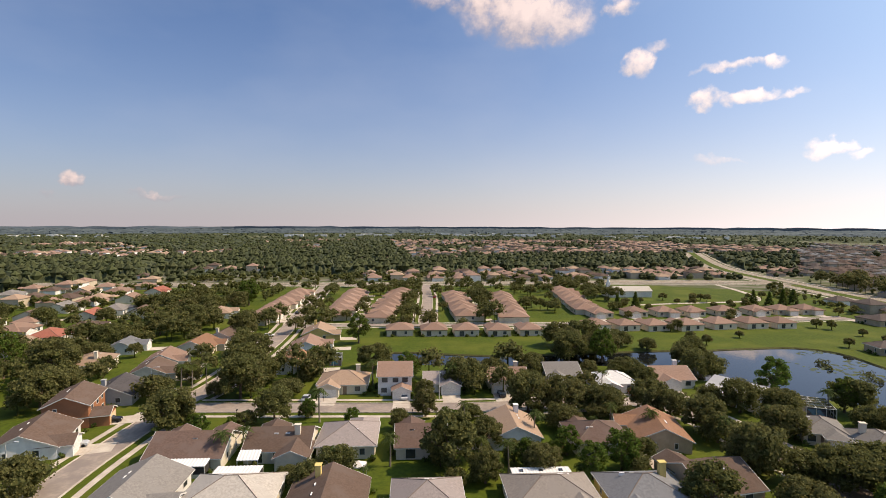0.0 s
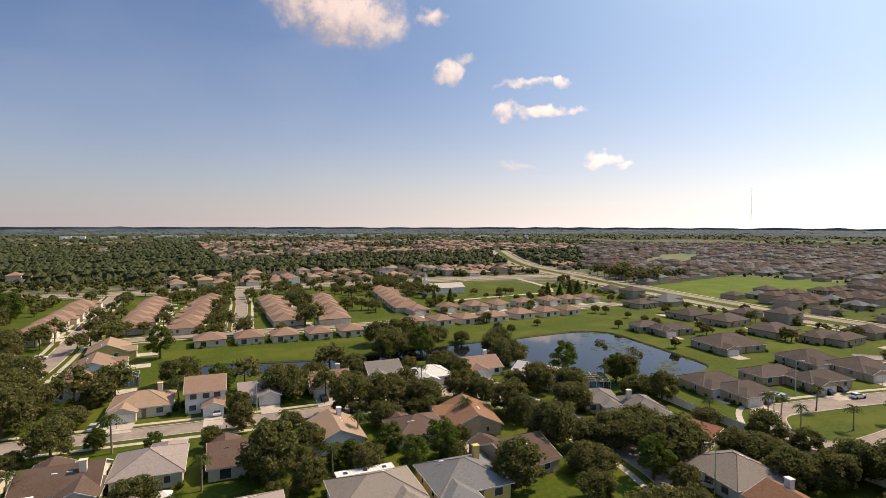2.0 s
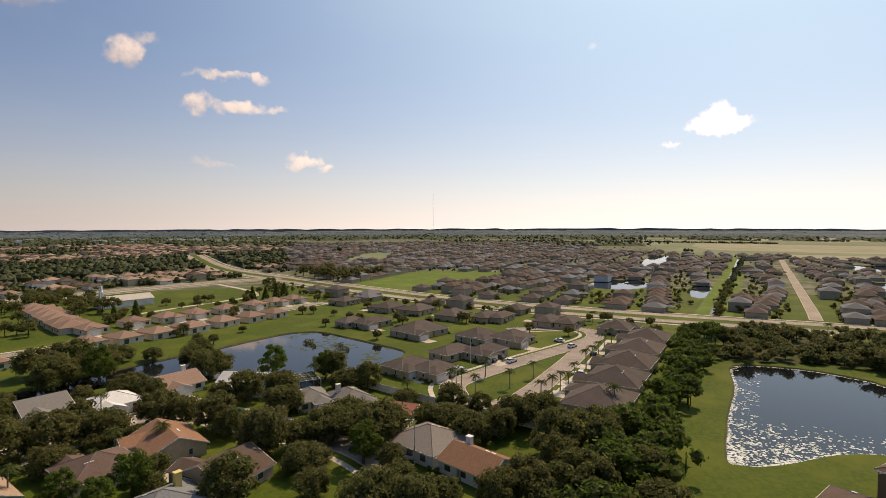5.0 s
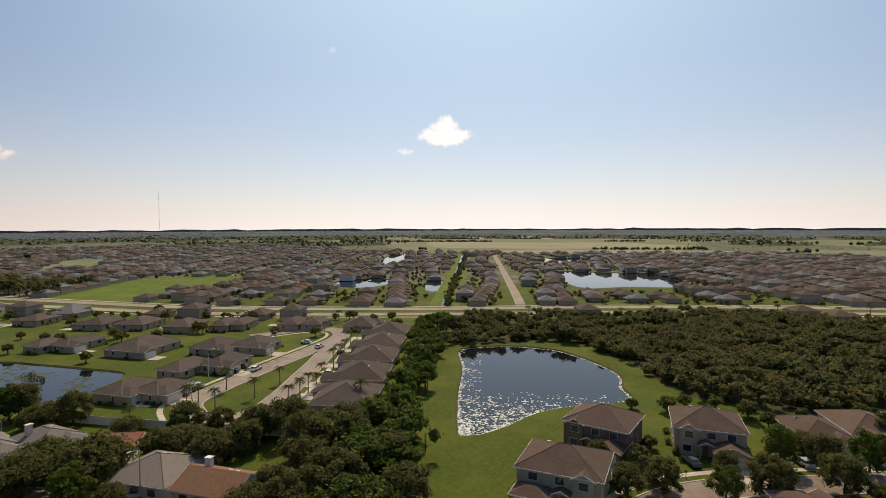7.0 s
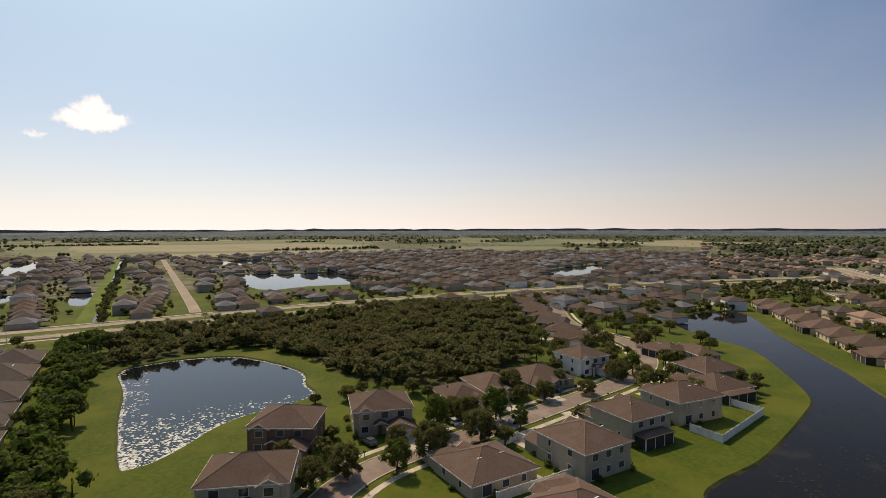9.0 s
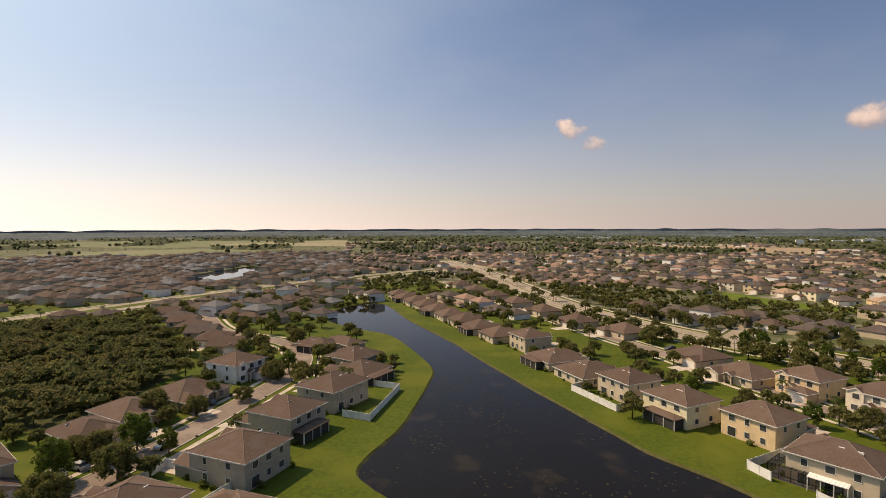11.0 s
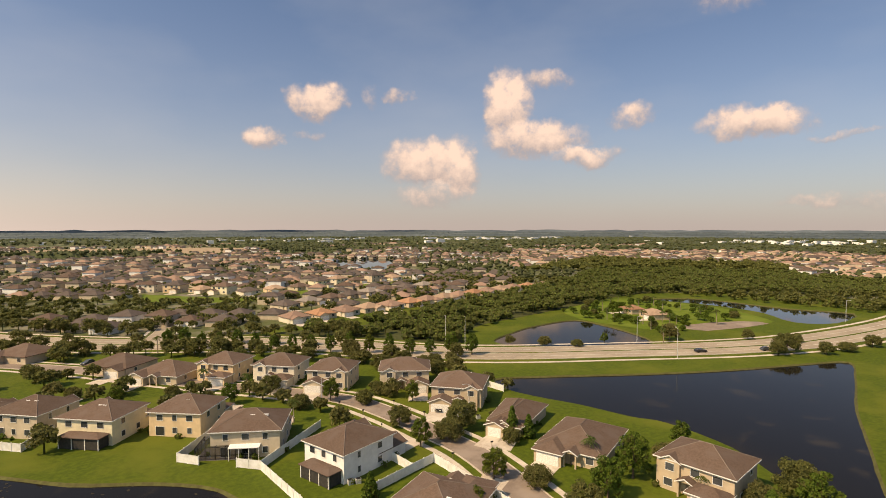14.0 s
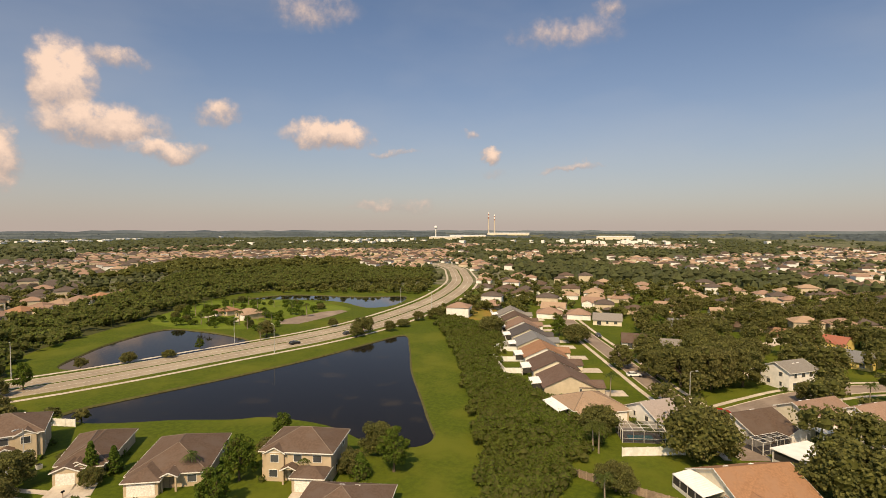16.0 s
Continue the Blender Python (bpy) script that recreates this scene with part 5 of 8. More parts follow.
STRIP_ROW = [
    (-27.9, -434.2, 142, 13.0, 11.0, 2, 'h', 'cream', 'brown'),
    (-43.3, -422.1, 142, 13.0, 11.0, 2, 'h', 'peach', 'taupe'),
    (-58.4, -409.7, 130, 13.0, 11.0, 1, 'h', 'beige', 'tan'),
    (-70.9, -394.7, 130, 13.0, 11.0, 2, 'h', 'yellowcream', 'brown'),
    (-83.8, -380.6, 189, 13.0, 11.0, 1, 'h', 'cream', 'taupe'),
    (-103.1, -383.8, 189, 13.0, 11.0, 1, 'h', 'peach', 'tan'),
    (-122.2, -387.9, 203, 13.0, 11.0, 1, 'h', 'beige', 'brown'),
    (-140.1, -395.7, 203, 13.0, 11.0, 2, 'h', 'yellowcream', 'taupe'),
    (-158.1, -403.4, 203, 13.0, 11.0, 2, 'h', 'cream', 'tan'),
    (-176.4, -410.3, 191, 13.0, 11.0, 1, 'h', 'peach', 'brown'),
    (-195.6, -414.0, 191, 13.0, 11.0, 2, 'h', 'beige', 'taupe'),
    (-214.8, -417.8, 191, 13.0, 11.0, 1, 'h', 'yellowcream', 'tan'),
]
EAST_FAR = [
    (-217.0, 18.1, -92, 10.3, 11.0, 1, 'g', 'white', 'brown'),
    (-265.4, 9.2, -92, 13.0, 11.0, 1, 'g', 'cream', 'grey'),
    (-209.5, 29.3, -92, 10.3, 11.0, 1, 'g', 'white', 'grey'),
    (-258.4, 42.0, 88, 13.0, 11.0, 1, 'g', 'white', 'slate'),
    (-213.3, 53.8, 88, 13.0, 11.0, 1, 'g', 'cream', 'brown'),
    (-241.9, 79.5, 50, 12.1, 11.0, 1, 'g', 'cream', 'rust'),
    (-233.4, 90.1, 50, 12.1, 11.0, 1, 'g', 'yellow', 'red'),
    (-206.0, 86.2, 50, 13.0, 11.0, 1, 'g', 'yellow', 'slate'),
    (-299.5, 67.5, 88, 13.0, 11.0, 1, 'g', 'cream', 'tan'),
    (-318.1, 42.9, 88, 13.0, 11.0, 1, 'g', 'yellow', 'tan'),
    (-296.8, -18.0, 88, 13.0, 11.0, 1, 'g', 'cream', 'tan'),
    (-326.7, 3.3, 88, 13.0, 11.0, 1, 'g', 'white', 'pinktan'),
]

seed, HOMES = 0, {}
CORNER_SEED = sum(map(len, (BACKS_NEAR, SOUTH_OF_STREET, NORTH_OF_STREET, WEST_SIDE, WEST_FAR, POND_ROW, PATIO_ROW_NEAR, PATIO_ROW_FAR, VILLAS, VILLAS_EAST, LOOP_VILLAS, LOOP_VILLAS_EAST, AVENUE_ROW, POND_TWO, FOREST_ROW, POND_THREE_WEST))) + 1
for rows, near, grp, opts in ((BACKS_NEAR, True, "old houses backing on one another", dict()), (SOUTH_OF_STREET, True, "old houses south of the street", dict()), (NORTH_OF_STREET, True, "old houses before the pond", dict()),
                              (WEST_SIDE, True, "old houses by the side street", dict()), (WEST_FAR, False, "distant old houses", dict()), (POND_ROW, False, "small houses behind the pond", dict()),
                              (PATIO_ROW_NEAR, False, "patio homes in a row", dict()), (PATIO_ROW_FAR, False, "patio homes in a row", dict()), (VILLAS, False, "attached villas", dict(drive=4.0)), (VILLAS_EAST, False, "attached villas", dict(drive=4.0)),
                              (LOOP_VILLAS, True, "villas on the loop road", dict(drive=5.0)), (LOOP_VILLAS_EAST, True, "villas on the loop road", dict(drive=5.0)), (AVENUE_ROW, False, "villas along the avenue", dict()),
                              (POND_TWO, True, "new houses by the lily pond", dict()), (FOREST_ROW, False, "new houses by the wood", dict()), (POND_THREE_WEST, True, "new houses on the long pond", dict(lanai=True)),
                              (POND_THREE_EAST, True, "new houses on the long pond", dict(lanai=True)), (POND_THREE_FAR, False, "new houses on the long pond", dict()), (STREET_NORTH, True, "new houses across the street", dict()),
                              (STREET_NORTH_FAR, False, "new houses across the street", dict()), (CORNER, True, "new houses by the avenue pond", dict()), (EAST_CLUSTER, True, "houses behind the thicket", dict()),
                              (FENCE_ROW, False, "narrow houses along the fence", dict()), (EAST_FAR, False, "distant houses behind the thicket", dict()), (WOOD_ROW, False, "pink-roofed houses behind the wood", dict()), (WOOD_ROW_BEHIND, False, "grey-roofed houses behind the pink roofs", dict()), (STRIP_ROW, False, "pale houses along the green strip", dict())):
    for k, row in enumerate(rows):
        seed += 1
        old = "old" in grp and near
        if grp == "new houses on the long pond":
            opts = dict(lanai=seed % 3 == CORNER_SEED % 3)
        HOMES[(round(row[0]), round(row[1]))] = house(*row, near=near, group=grp, seed=seed, chimney=old and seed % 3 == 0, entry=near and row[6] == "h" and ("new" in grp), gside=-1 if seed == CORNER_SEED else 0, garage=(round(row[0]), round(row[1])) not in ((90, 58), (86, 45), (98, 74)), **opts)
HOUSE_PLACES = [(r[0], r[1], max(r[3], r[4]) * 0.62) for rows in (BACKS_NEAR, SOUTH_OF_STREET, NORTH_OF_STREET, WEST_SIDE, WEST_FAR, POND_ROW, PATIO_ROW_NEAR, PATIO_ROW_FAR, VILLAS, VILLAS_EAST, LOOP_VILLAS, LOOP_VILLAS_EAST, AVENUE_ROW, POND_TWO,
                                                                 FOREST_ROW, POND_THREE_WEST, POND_THREE_EAST, POND_THREE_FAR, STREET_NORTH, STREET_NORTH_FAR, CORNER, EAST_CLUSTER, FENCE_ROW, EAST_FAR, WOOD_ROW, WOOD_ROW_BEHIND, STRIP_ROW) for r in rows]

# ---- trees ----
def leaf_cloud(rng, centres, radii, per, size, squash=0.75):
    """Leaf clumps as small bent quads scattered over lumps."""
    f = Form()
    for c, r in zip(centres, radii):
        for _ in range(per):
            v = Vector((rng.gauss(0, 1), rng.gauss(0, 1), rng.gauss(0, 1))).normalized()
            if v.z < -0.35 and rng.random() < 0.6:
                v.z = -v.z
            p = Vector(c) + Vector((v.x * r, v.y * r, v.z * r * squash)) * rng.uniform(0.72, 1.08)
            q = (v + Vector((rng.gauss(0, 0.8), rng.gauss(0, 0.8), rng.gauss(0, 0.8)))).normalized().to_track_quat("Z", "Y")
            s = size * rng.uniform(0.6, 1.35)
            t = rng.uniform(0, 6.28)
            k = len(f.v)
            for i, lift in ((0, 0.0), (1, 0.25), (2, 0.0), (3, 0.25)):
                a = t + i * math.pi / 2
                f.v.append(tuple(p + q @ Vector((math.cos(a) * s, math.sin(a) * s, lift * s))))
            f.f.append((k, k + 1, k + 2, k + 3))
    return f


def lump(f, c, r, rng, squash=0.8, sides=7, rings=4):
    """A rough low lump of foliage."""
    k = len(f.v)
    ph = rng.uniform(0, 6)
    for i in range(rings):
        e = -0.9 + 2.2 * i / (rings - 1)
        for s in range(sides):
            a = 2 * math.pi * s / sides + 0.4 * i + ph
            rr = r * rng.uniform(0.78, 1.12)
            f.v.append((c[0] + rr * math.cos(e) * math.cos(a), c[1] + rr * math.cos(e) * math.sin(a), c[2] + rr * squash * math.sin(e)))
    f.v.append((c[0], c[1], c[2] + r * squash))
    for i in range(rings - 1):
        for s in range(sides):
            a, b = k + i * sides + s, k + i * sides + (s + 1) % sides
            f.f.append((a, b, b + sides, a + sides))
    t = k + rings * sides
    for s in range(sides):
        f.f.append((k + (rings - 1) * sides + s, k + (rings - 1) * sides + (s + 1) % sides, t))


def broadleaf(seed, leaf, label, height=8.5, spread=4.4, lumps=26, per=135, size=0.19, flat=0.62):
    """A tree of its own: tapered trunk with limbs, uneven crown of many leaves. Crown radius about spread."""
    rng = random.Random(seed)
    root = thing("tree", Matrix(), label, "tree")
    f = Form()
    th = height * 0.36
    f.tube([(0, 0, 0), (0.05, 0, th * 0.5), (0.1, 0.08, th)], [0.34, 0.24, 0.18], 7)
    centres, radii = [], []
    for k in range(lumps):
        a = k * 2.399 + rng.uniform(-0.4, 0.4)
        e = -0.72 + 1.68 * (k + 0.5) / lumps
        q = math.sqrt(max(1 - e * e, 0.0)) if e > 0 else 1 - 0.25 * e * e
        rr = spread * q * rng.uniform(0.5, 0.98)
        centres.append((rr * math.cos(a), rr * math.sin(a), height * 0.5 + e * height * 0.38 * rng.uniform(0.85, 1.1)))
        radii.append(spread * rng.uniform(0.18, 0.42))
    for k in range(0, lumps, 4):
        c = centres[k]
        f.tube([(0.1, 0.08, th * 0.85), (c[0] * 0.5, c[1] * 0.5, th + (c[2] - th) * 0.6), (c[0] * 0.9, c[1] * 0.9, c[2])], [0.14, 0.09, 0.04], 5)
    part("trunk", f, BARK, root, smooth=True)
    crown = leaf_cloud(rng, centres, radii, per, size)
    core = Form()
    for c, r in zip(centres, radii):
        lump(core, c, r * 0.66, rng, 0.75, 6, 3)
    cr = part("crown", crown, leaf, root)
    part("inner_foliage", core, SHADED_CORE, cr)
    return root


OAK_LABEL, BRIGHT_LABEL = "dark green broadleaf shade tree on a lawn", "bright green leafy tree on a lawn"
OAKS = [broadleaf(s, OAK_LEAF, OAK_LABEL, h, sp, lumps) for s, h, sp, lumps in ((11, 7.8, 4.6, 34), (12, 8.6, 4.3, 32), (13, 7.0, 4.9, 36), (14, 8.0, 4.1, 30))]
BRIGHTS = [broadleaf(s, BRIGHT_LEAF, BRIGHT_LABEL, h, sp, lumps, 130, 0.185) for s, h, sp, lumps in ((21, 8.8, 3.7, 22), (22, 9.6, 3.4, 22))]


def palm(seed):
    rng = random.Random(seed)
    root = thing("palm", Matrix(), "tall palm with an arching crown of fronds", "palm tree")
    h = 6.0
    f = Form()
    f.tube([(0, 0, 0), (0.06, 0.02, h * 0.35), (0.1, 0.1, h * 0.7), (0.2, 0.12, h)], [0.22, 0.16, 0.14, 0.16], 8)
    part("trunk", f, PALM_BARK, root, smooth=True)
    g = Form()
    top = Vector((0.2, 0.12, h))
    for k in range(20):
        a = k * 2.399
        up = rng.uniform(-0.15, 0.95)
        length = rng.uniform(1.9, 2.7)
        d = Vector((math.cos(a), math.sin(a), 0))
        s = Vector((-d.y, d.x, 0))
        prev = None
        for i in range(7):
            t = i / 6
            p = top + d * length * t * math.cos(up * 0.8) + Vector((0, 0, length * (up * t - (0.55 + 0.5 * up) * t * t)))
            half = 0.34 * math.sin(math.pi * min(1.0, 0.12 + t * 0.86)) + 0.03
            row = (p - s * half - Vector((0, 0, half * 0.55)), p, p + s * half - Vector((0, 0, half * 0.55)))
            if prev:
                # leaflets with gaps between
                for u, v_, w_ in ((prev[1], prev[0], row[0]), (prev[1], prev[2], row[2])):
                    k0 = len(g.v)
                    g.v += [tuple(u), tuple(v_ * 0.55 + w_ * 0.45), tuple(w_), tuple(prev[1] * 0.35 + row[1] * 0.65)]
                    g.f.append((k0, k0 + 1, k0 + 2, k0 + 3))
            prev = row
    part("fronds", g, PALM_LEAF, root)
    return root


PALM_KINDS = [palm(31), palm(32)]


def plant(kinds, x, y, scale, rng, stretch=1.0):
    src = rng.choice(kinds)
    copy_thing(src, pose(x, y, -0.05, 0, 0, rng.uniform(0, 360)) @ Matrix.Diagonal((scale, scale, scale * stretch, 1)))


OAKS_A = [
    (-90.7, 170.6, 7.4),
    (-79.4, 141.9, 7.4),
    (-42.7, 122.7, 6.5),
    (-32.6, 144.2, 7.4),
    (-20.9, 125.4, 5.6),
    (-65.2, 310.0, 9.3),
    (-49.2, 223.2, 6.5),
    (-2.6, 205.5, 6.5),
    (2.3, 168.6, 6.5),
    (27.6, 145.4, 6.5),
    (39.4, 123.5, 6.5),
    (48.3, 122.3, 6.5),
    (16.1, 96.3, 7.4),
    (32.1, 91.6, 4.7),
]
OAKS_B = [
    (40.8, 89.1, 4.7),
    (68.9, 119.5, 5.6),
    (73.9, 105.0, 6.5),
    (90.9, 116.5, 5.6),
    (109.1, 127.1, 6.5),
    (99.7, 145.0, 6.5),
    (101.3, 157.7, 4.7),
    (71.1, 175.9, 7.4),
    (78.2, 166.4, 6.5),
    (78.5, 142.7, 3.7),
    (89.8, 101.1, 5.6),
    (116.4, 113.0, 5.6),
    (54.3, 75.1, 6.5),
    (70.2, 85.1, 6.5),
    (82.9, 79.8, 6.5),
    (91.6, 82.1, 5.6),
    (-57.8, 95.1, 5.6),
]
OAKS_C = [
    (87.2, 69.1, 6.5),
    (63.5, 53.2, 5.6),
    (102.6, 180.9, 3.7),
    (112.5, 102.5, 3.7),
    (95.0, 188.4, 4.7),
    (69.9, 73.4, 4.7),
    (77.9, 59.2, 3.7),
]
OAKS_D = [
    (99.8, 34.8, 6.5),
    (106.2, 29.9, 6.5),
    (98.2, 17.8, 4.7),
    (79.3, 31.5, 4.7),
    (85.7, 25.1, 5.6),
    (85.5, 12.7, 4.7),
    (77.8, 65.9, 5.6),
    (101.5, 52.3, 2.8),
]
STREET_TREES = [
    (91.8, -30.8, 3.7),
    (89.4, -40.0, 3.7),
    (92.1, -48.5, 3.7),
    (94.0, -61.6, 3.7),
    (104.2, -56.3, 3.7),
    (99.6, -44.5, 2.8),
    (104.8, -64.9, 3.7),
    (102.7, -71.6, 3.7),
    (90.3, -24.3, 2.8),
    (103.1, -22.3, 2.8),
]
STREET_TREES_B = [
    (109.8, -63.8, 2.8),
    (95.4, -73.3, 2.8),
    (116.4, -85.9, 3.7),
    (108.4, -91.1, 2.8),
    (115.4, -102.1, 2.8),
    (106.7, -104.5, 2.8),
    (112.9, -122.7, 3.7),
    (114.0, -130.6, 3.7),
    (104.0, -124.4, 3.7),
    (146.9, -153.1, 3.7),
    (170.9, -167.4, 3.7),
    (170.5, -185.3, 3.7),
    (139.4, -164.8, 3.7),
]
STREET_TREES_C = [
    (-56.9, -107.5, 3.7),
    (-55.2, -94.8, 3.7),
    (-67.9, -98.0, 4.7),
    (-62.1, -94.4, 3.7),
    (-49.9, -133.4, 3.7),
    (-41.1, -131.5, 3.7),
    (-38.5, -150.1, 3.7),
    (-26.9, -145.0, 3.7),
    (-64.5, -127.9, 2.8),
    (-56.5, -126.2, 2.8),
    (-77.8, -97.5, 2.8),
    (-68.2, -121.3, 3.7),
    (-63.1, -132.6, 2.8),
    (-14.0, -151.6, 3.7),
    (-1.7, -158.5, 3.7),
]
STREET_TREES_D = [
    (-90.4, -127.7, 2.8),
    (-59.1, -74.9, 4.7),
    (-64.1, -68.7, 3.7),
    (-64.1, -57.1, 4.7),
    (-71.3, -58.9, 4.7),
    (-81.1, -61.4, 5.6),
    (-91.6, -61.4, 3.7),
    (-101.9, -65.4, 3.7),
    (-99.0, -41.3, 4.7),
    (-91.9, -35.4, 5.6),
    (-89.0, -42.5, 3.7),
    (-49.9, -67.6, 2.8),
    (-72.4, -85.6, 2.8),
]
OAKS_WEST = [(round(x, 1), round(y, 1), r) for x, y, r in ((-118, 178, 6.5), (-106, 172, 7.4), (-96, 180, 6.5), (-112, 160, 7.4), (-101, 152, 7.4), (-88, 158, 5.6), (-104, 192, 5.6), (-94, 214, 6.5), (-106, 222, 5.6), (-84, 232, 6.5), (-76, 246, 7.4),
                                                    (-72, 256, 6.5), (-88, 262, 5.6), (-80, 290, 7.4), (-68, 296, 6.5), (-94, 322, 6.5), (-110, 312, 5.6), (-30, 156, 6.5), (-38, 172, 6.5), (-36, 186, 5.6), (-118, 262, 5.6), (-144, 262, 5.6), (-150, 222, 6.5), (-170, 270, 6.5))]
AVENUE_TREES = [
    (-72.6, -165.6, 3.7),
    (-75.4, -155.1, 3.7),
    (-84.2, -157.0, 3.7),
    (-85.2, -146.1, 3.7),
    (-87.2, -139.5, 3.7),
    (-93.7, -138.3, 3.7),
    (-53.3, -187.6, 3.7),
    (-59.1, -178.1, 3.7),
    (-64.7, -168.9, 3.7),
    (-46.4, -200.5, 3.7),
    (-38.8, -204.2, 3.7),
    (-26.8, -207.9, 4.7),
    (-19.4, -222.1, 3.7),
    (-210.9, -94.2, 5.6),
    (-204.3, -94.2, 3.7),
    (-220.6, -85.4, 3.7),
    (-231.9, -83.0, 3.7),
    (-249.2, -81.1, 3.7),
    (-194.7, -131.2, 4.7),
    (-256.5, -74.4, 4.7),
    (-134.9, -161.1, 2.8),
    (-144.8, -151.9, 2.8),
    (-154.0, -143.5, 2.8),
    (-167.8, -142.0, 2.8),
    (-223.0, -114.6, 2.8),
    (-233.3, -101.3, 2.8),
    (-104.9, -154.7, 3.7),
    (-83.3, -163.1, 4.7),
    (-73.9, -177.4, 4.7),
    (-92.4, -149.5, 3.7),
]
EAST_OAKS = [
    (-121.8, 2.4, 4.7),
    (-113.0, 22.2, 7.4),
    (-169.6, 33.9, 7.4),
    (-172.8, 20.2, 5.6),
    (-213.0, 40.5, 6.5),
    (-239.7, 29.0, 5.6),
    (-197.6, 53.3, 5.6),
    (-181.7, 10.8, 4.7),
    (-228.5, -11.6, 4.7),
    (-227.6, -40.6, 5.6),
    (-99.0, 42.8, 8.4),
    (-158.0, 56.1, 3.7),
    (-186.1, 69.0, 4.7),
    (-95.1, 4.8, 3.7),
    (-164.3, 26.1, 7.4),
    (-163.4, 34.1, 7.4),
    (-169.1, 43.5, 7.4),
    (-191.1, 44.9, 6.5),
    (-262.6, 30.5, 7.4),
    (-202.3, 37.6, 6.5),
    (-217.7, -4.4, 5.6),
    (-277.3, 83.9, 6.5),
]
PALMS_A = [
    (-10.5, 124.0),
    (23.7, 143.0),
    (60.7, 105.1),
    (54.7, 111.3),
    (-26.9, 104.9),
    (-23.5, 105.8),
    (-45.0, 158.1),
    (-50.2, 153.0),
    (-48.1, 155.6),
    (35.4, 106.8),
    (26.3, 93.6),
    (4.7, 99.2),
    (63.6, 134.9),
    (2.1, 151.8),
    (-5.7, 96.8),
]
PALMS_B = [
    (132.6, 31.3),
    (129.1, 49.3),
    (134.0, 48.1),
    (141.8, 48.5),
    (144.8, 47.1),
    (153.9, 48.3),
    (168.1, 48.9),
    (178.7, 50.0),
    (189.8, 50.9),
    (200.0, 51.4),
    (211.5, 51.6),
    (137.2, 61.7),
    (150.0, 59.7),
    (114.2, 81.0),
    (127.3, 75.1),
    (132.2, 74.8),
    (127.8, 67.9),
    (143.1, 72.6),
    (223.3, 68.6),
]
PALMS_C = [
    (134.5, -115.8),
    (132.2, -116.9),
    (87.7, -126.3),
    (91.8, -127.9),
    (-33.3, -155.7),
    (-15.9, -219.0),
    (74.2, -322.0),
    (-8.0, -268.8),
]
PALMS_D = [
    (-84.4, -49.9),
    (-78.6, -69.3),
    (-23.2, -163.7),
    (-36.9, -123.1),
    (-187.4, -129.1),
    (-207.5, -149.4),
    (-230.2, -151.8),
    (-220.8, -173.4),
    (-209.0, -171.3),
]
PALMS_E = [
    (-149.8, 6.0),
    (-110.7, 2.2),
    (-112.0, 1.1),
    (-162.3, 72.0),
    (-88.0, 2.7),
]
PALMS_AVENUE = [
    (268.3, -6.7),
    (269.2, -22.3),
    (270.1, -37.9),
    (271.0, -53.5),
    (271.9, -69.0),
    (272.7, -84.5),
    (273.6, -99.9),
    (274.5, -115.4),
    (275.4, -130.7),
    (276.2, -146.1),
    (277.1, -161.4),
    (278.0, -176.7),
    (278.8, -191.9),
    (240.9, 227.4),
    (241.9, 210.6),
    (243.3, 185.6),
    (245.3, 152.3),
    (247.2, 119.1),
    (250.0, 69.8),
]

rng = random.Random(5)
for rows, full in ((OAKS_A, 5.4), (OAKS_B, 5.6), (OAKS_C, 5.6), (OAKS_D, 5.4), (EAST_OAKS, 5.2), (OAKS_WEST, 5.4), (AVENUE_TREES, 6.0)):
    for x, y, r in rows:
        plant(OAKS if rng.random() < 0.88 else BRIGHTS, x, y, r / full * rng.uniform(0.95, 1.1), rng, rng.uniform(0.9, 1.1))
for rows, full in ((STREET_TREES, 4.8), (STREET_TREES_B, 4.8), (STREET_TREES_C, 6.3), (STREET_TREES_D, 6.6)):
    for k, (x, y, r) in enumerate(rows):
        plant(BRIGHTS if math.hypot(x + 91.9, y + 35.4) < 2.5 or math.hypot(x + 81.1, y + 61.4) < 2.5 else OAKS if (k * 7) % 10 < 7 else BRIGHTS, x, y, r / full * rng.uniform(0.9, 1.1), rng, rng.uniform(1.0, 1.2))
for rows, s in ((PALMS_A, 1.0), (PALMS_B, 0.95), (PALMS_C, 0.9), (PALMS_D, 0.85), (PALMS_E, 0.95), (PALMS_AVENUE, 0.9)):
    for x, y in rows:
        plant(PALM_KINDS, x, y, s * rng.uniform(0.85, 1.15), rng, rng.uniform(0.9, 1.15))
# yard trees and bushes between the houses
ROAD_LINES = [(l, h) for _, l, h, _ in STREETS] + [(AVENUE_WEST, 15), (AVENUE_NORTH, 11), (AVENUE_SOUTH, 13)]
WOODS = (WOOD_WEST, BELT, WOOD_SOUTH, WOOD_FAR, THICKET)


LONG_SHORE = SHORES["pond_long"][::2] + SHORES["pond_long"][:1]


def is_free(x, y, house_gap=0.5, road_gap=1.5, shore_gap=True):
    if any((x - a) ** 2 + (y - b) ** 2 < (r + house_gap) ** 2 for a, b, r in HOUSE_PLACES):
        return False
    if any(near_line(x, y, l[::3] + [l[-1]], h + road_gap) for l, h in ROAD_LINES):
        return False
    if y < -20 and near_line(x, y, LONG_SHORE, 9):
        return False
    return not any(inside(x, y, s) for s in SHORES.values())


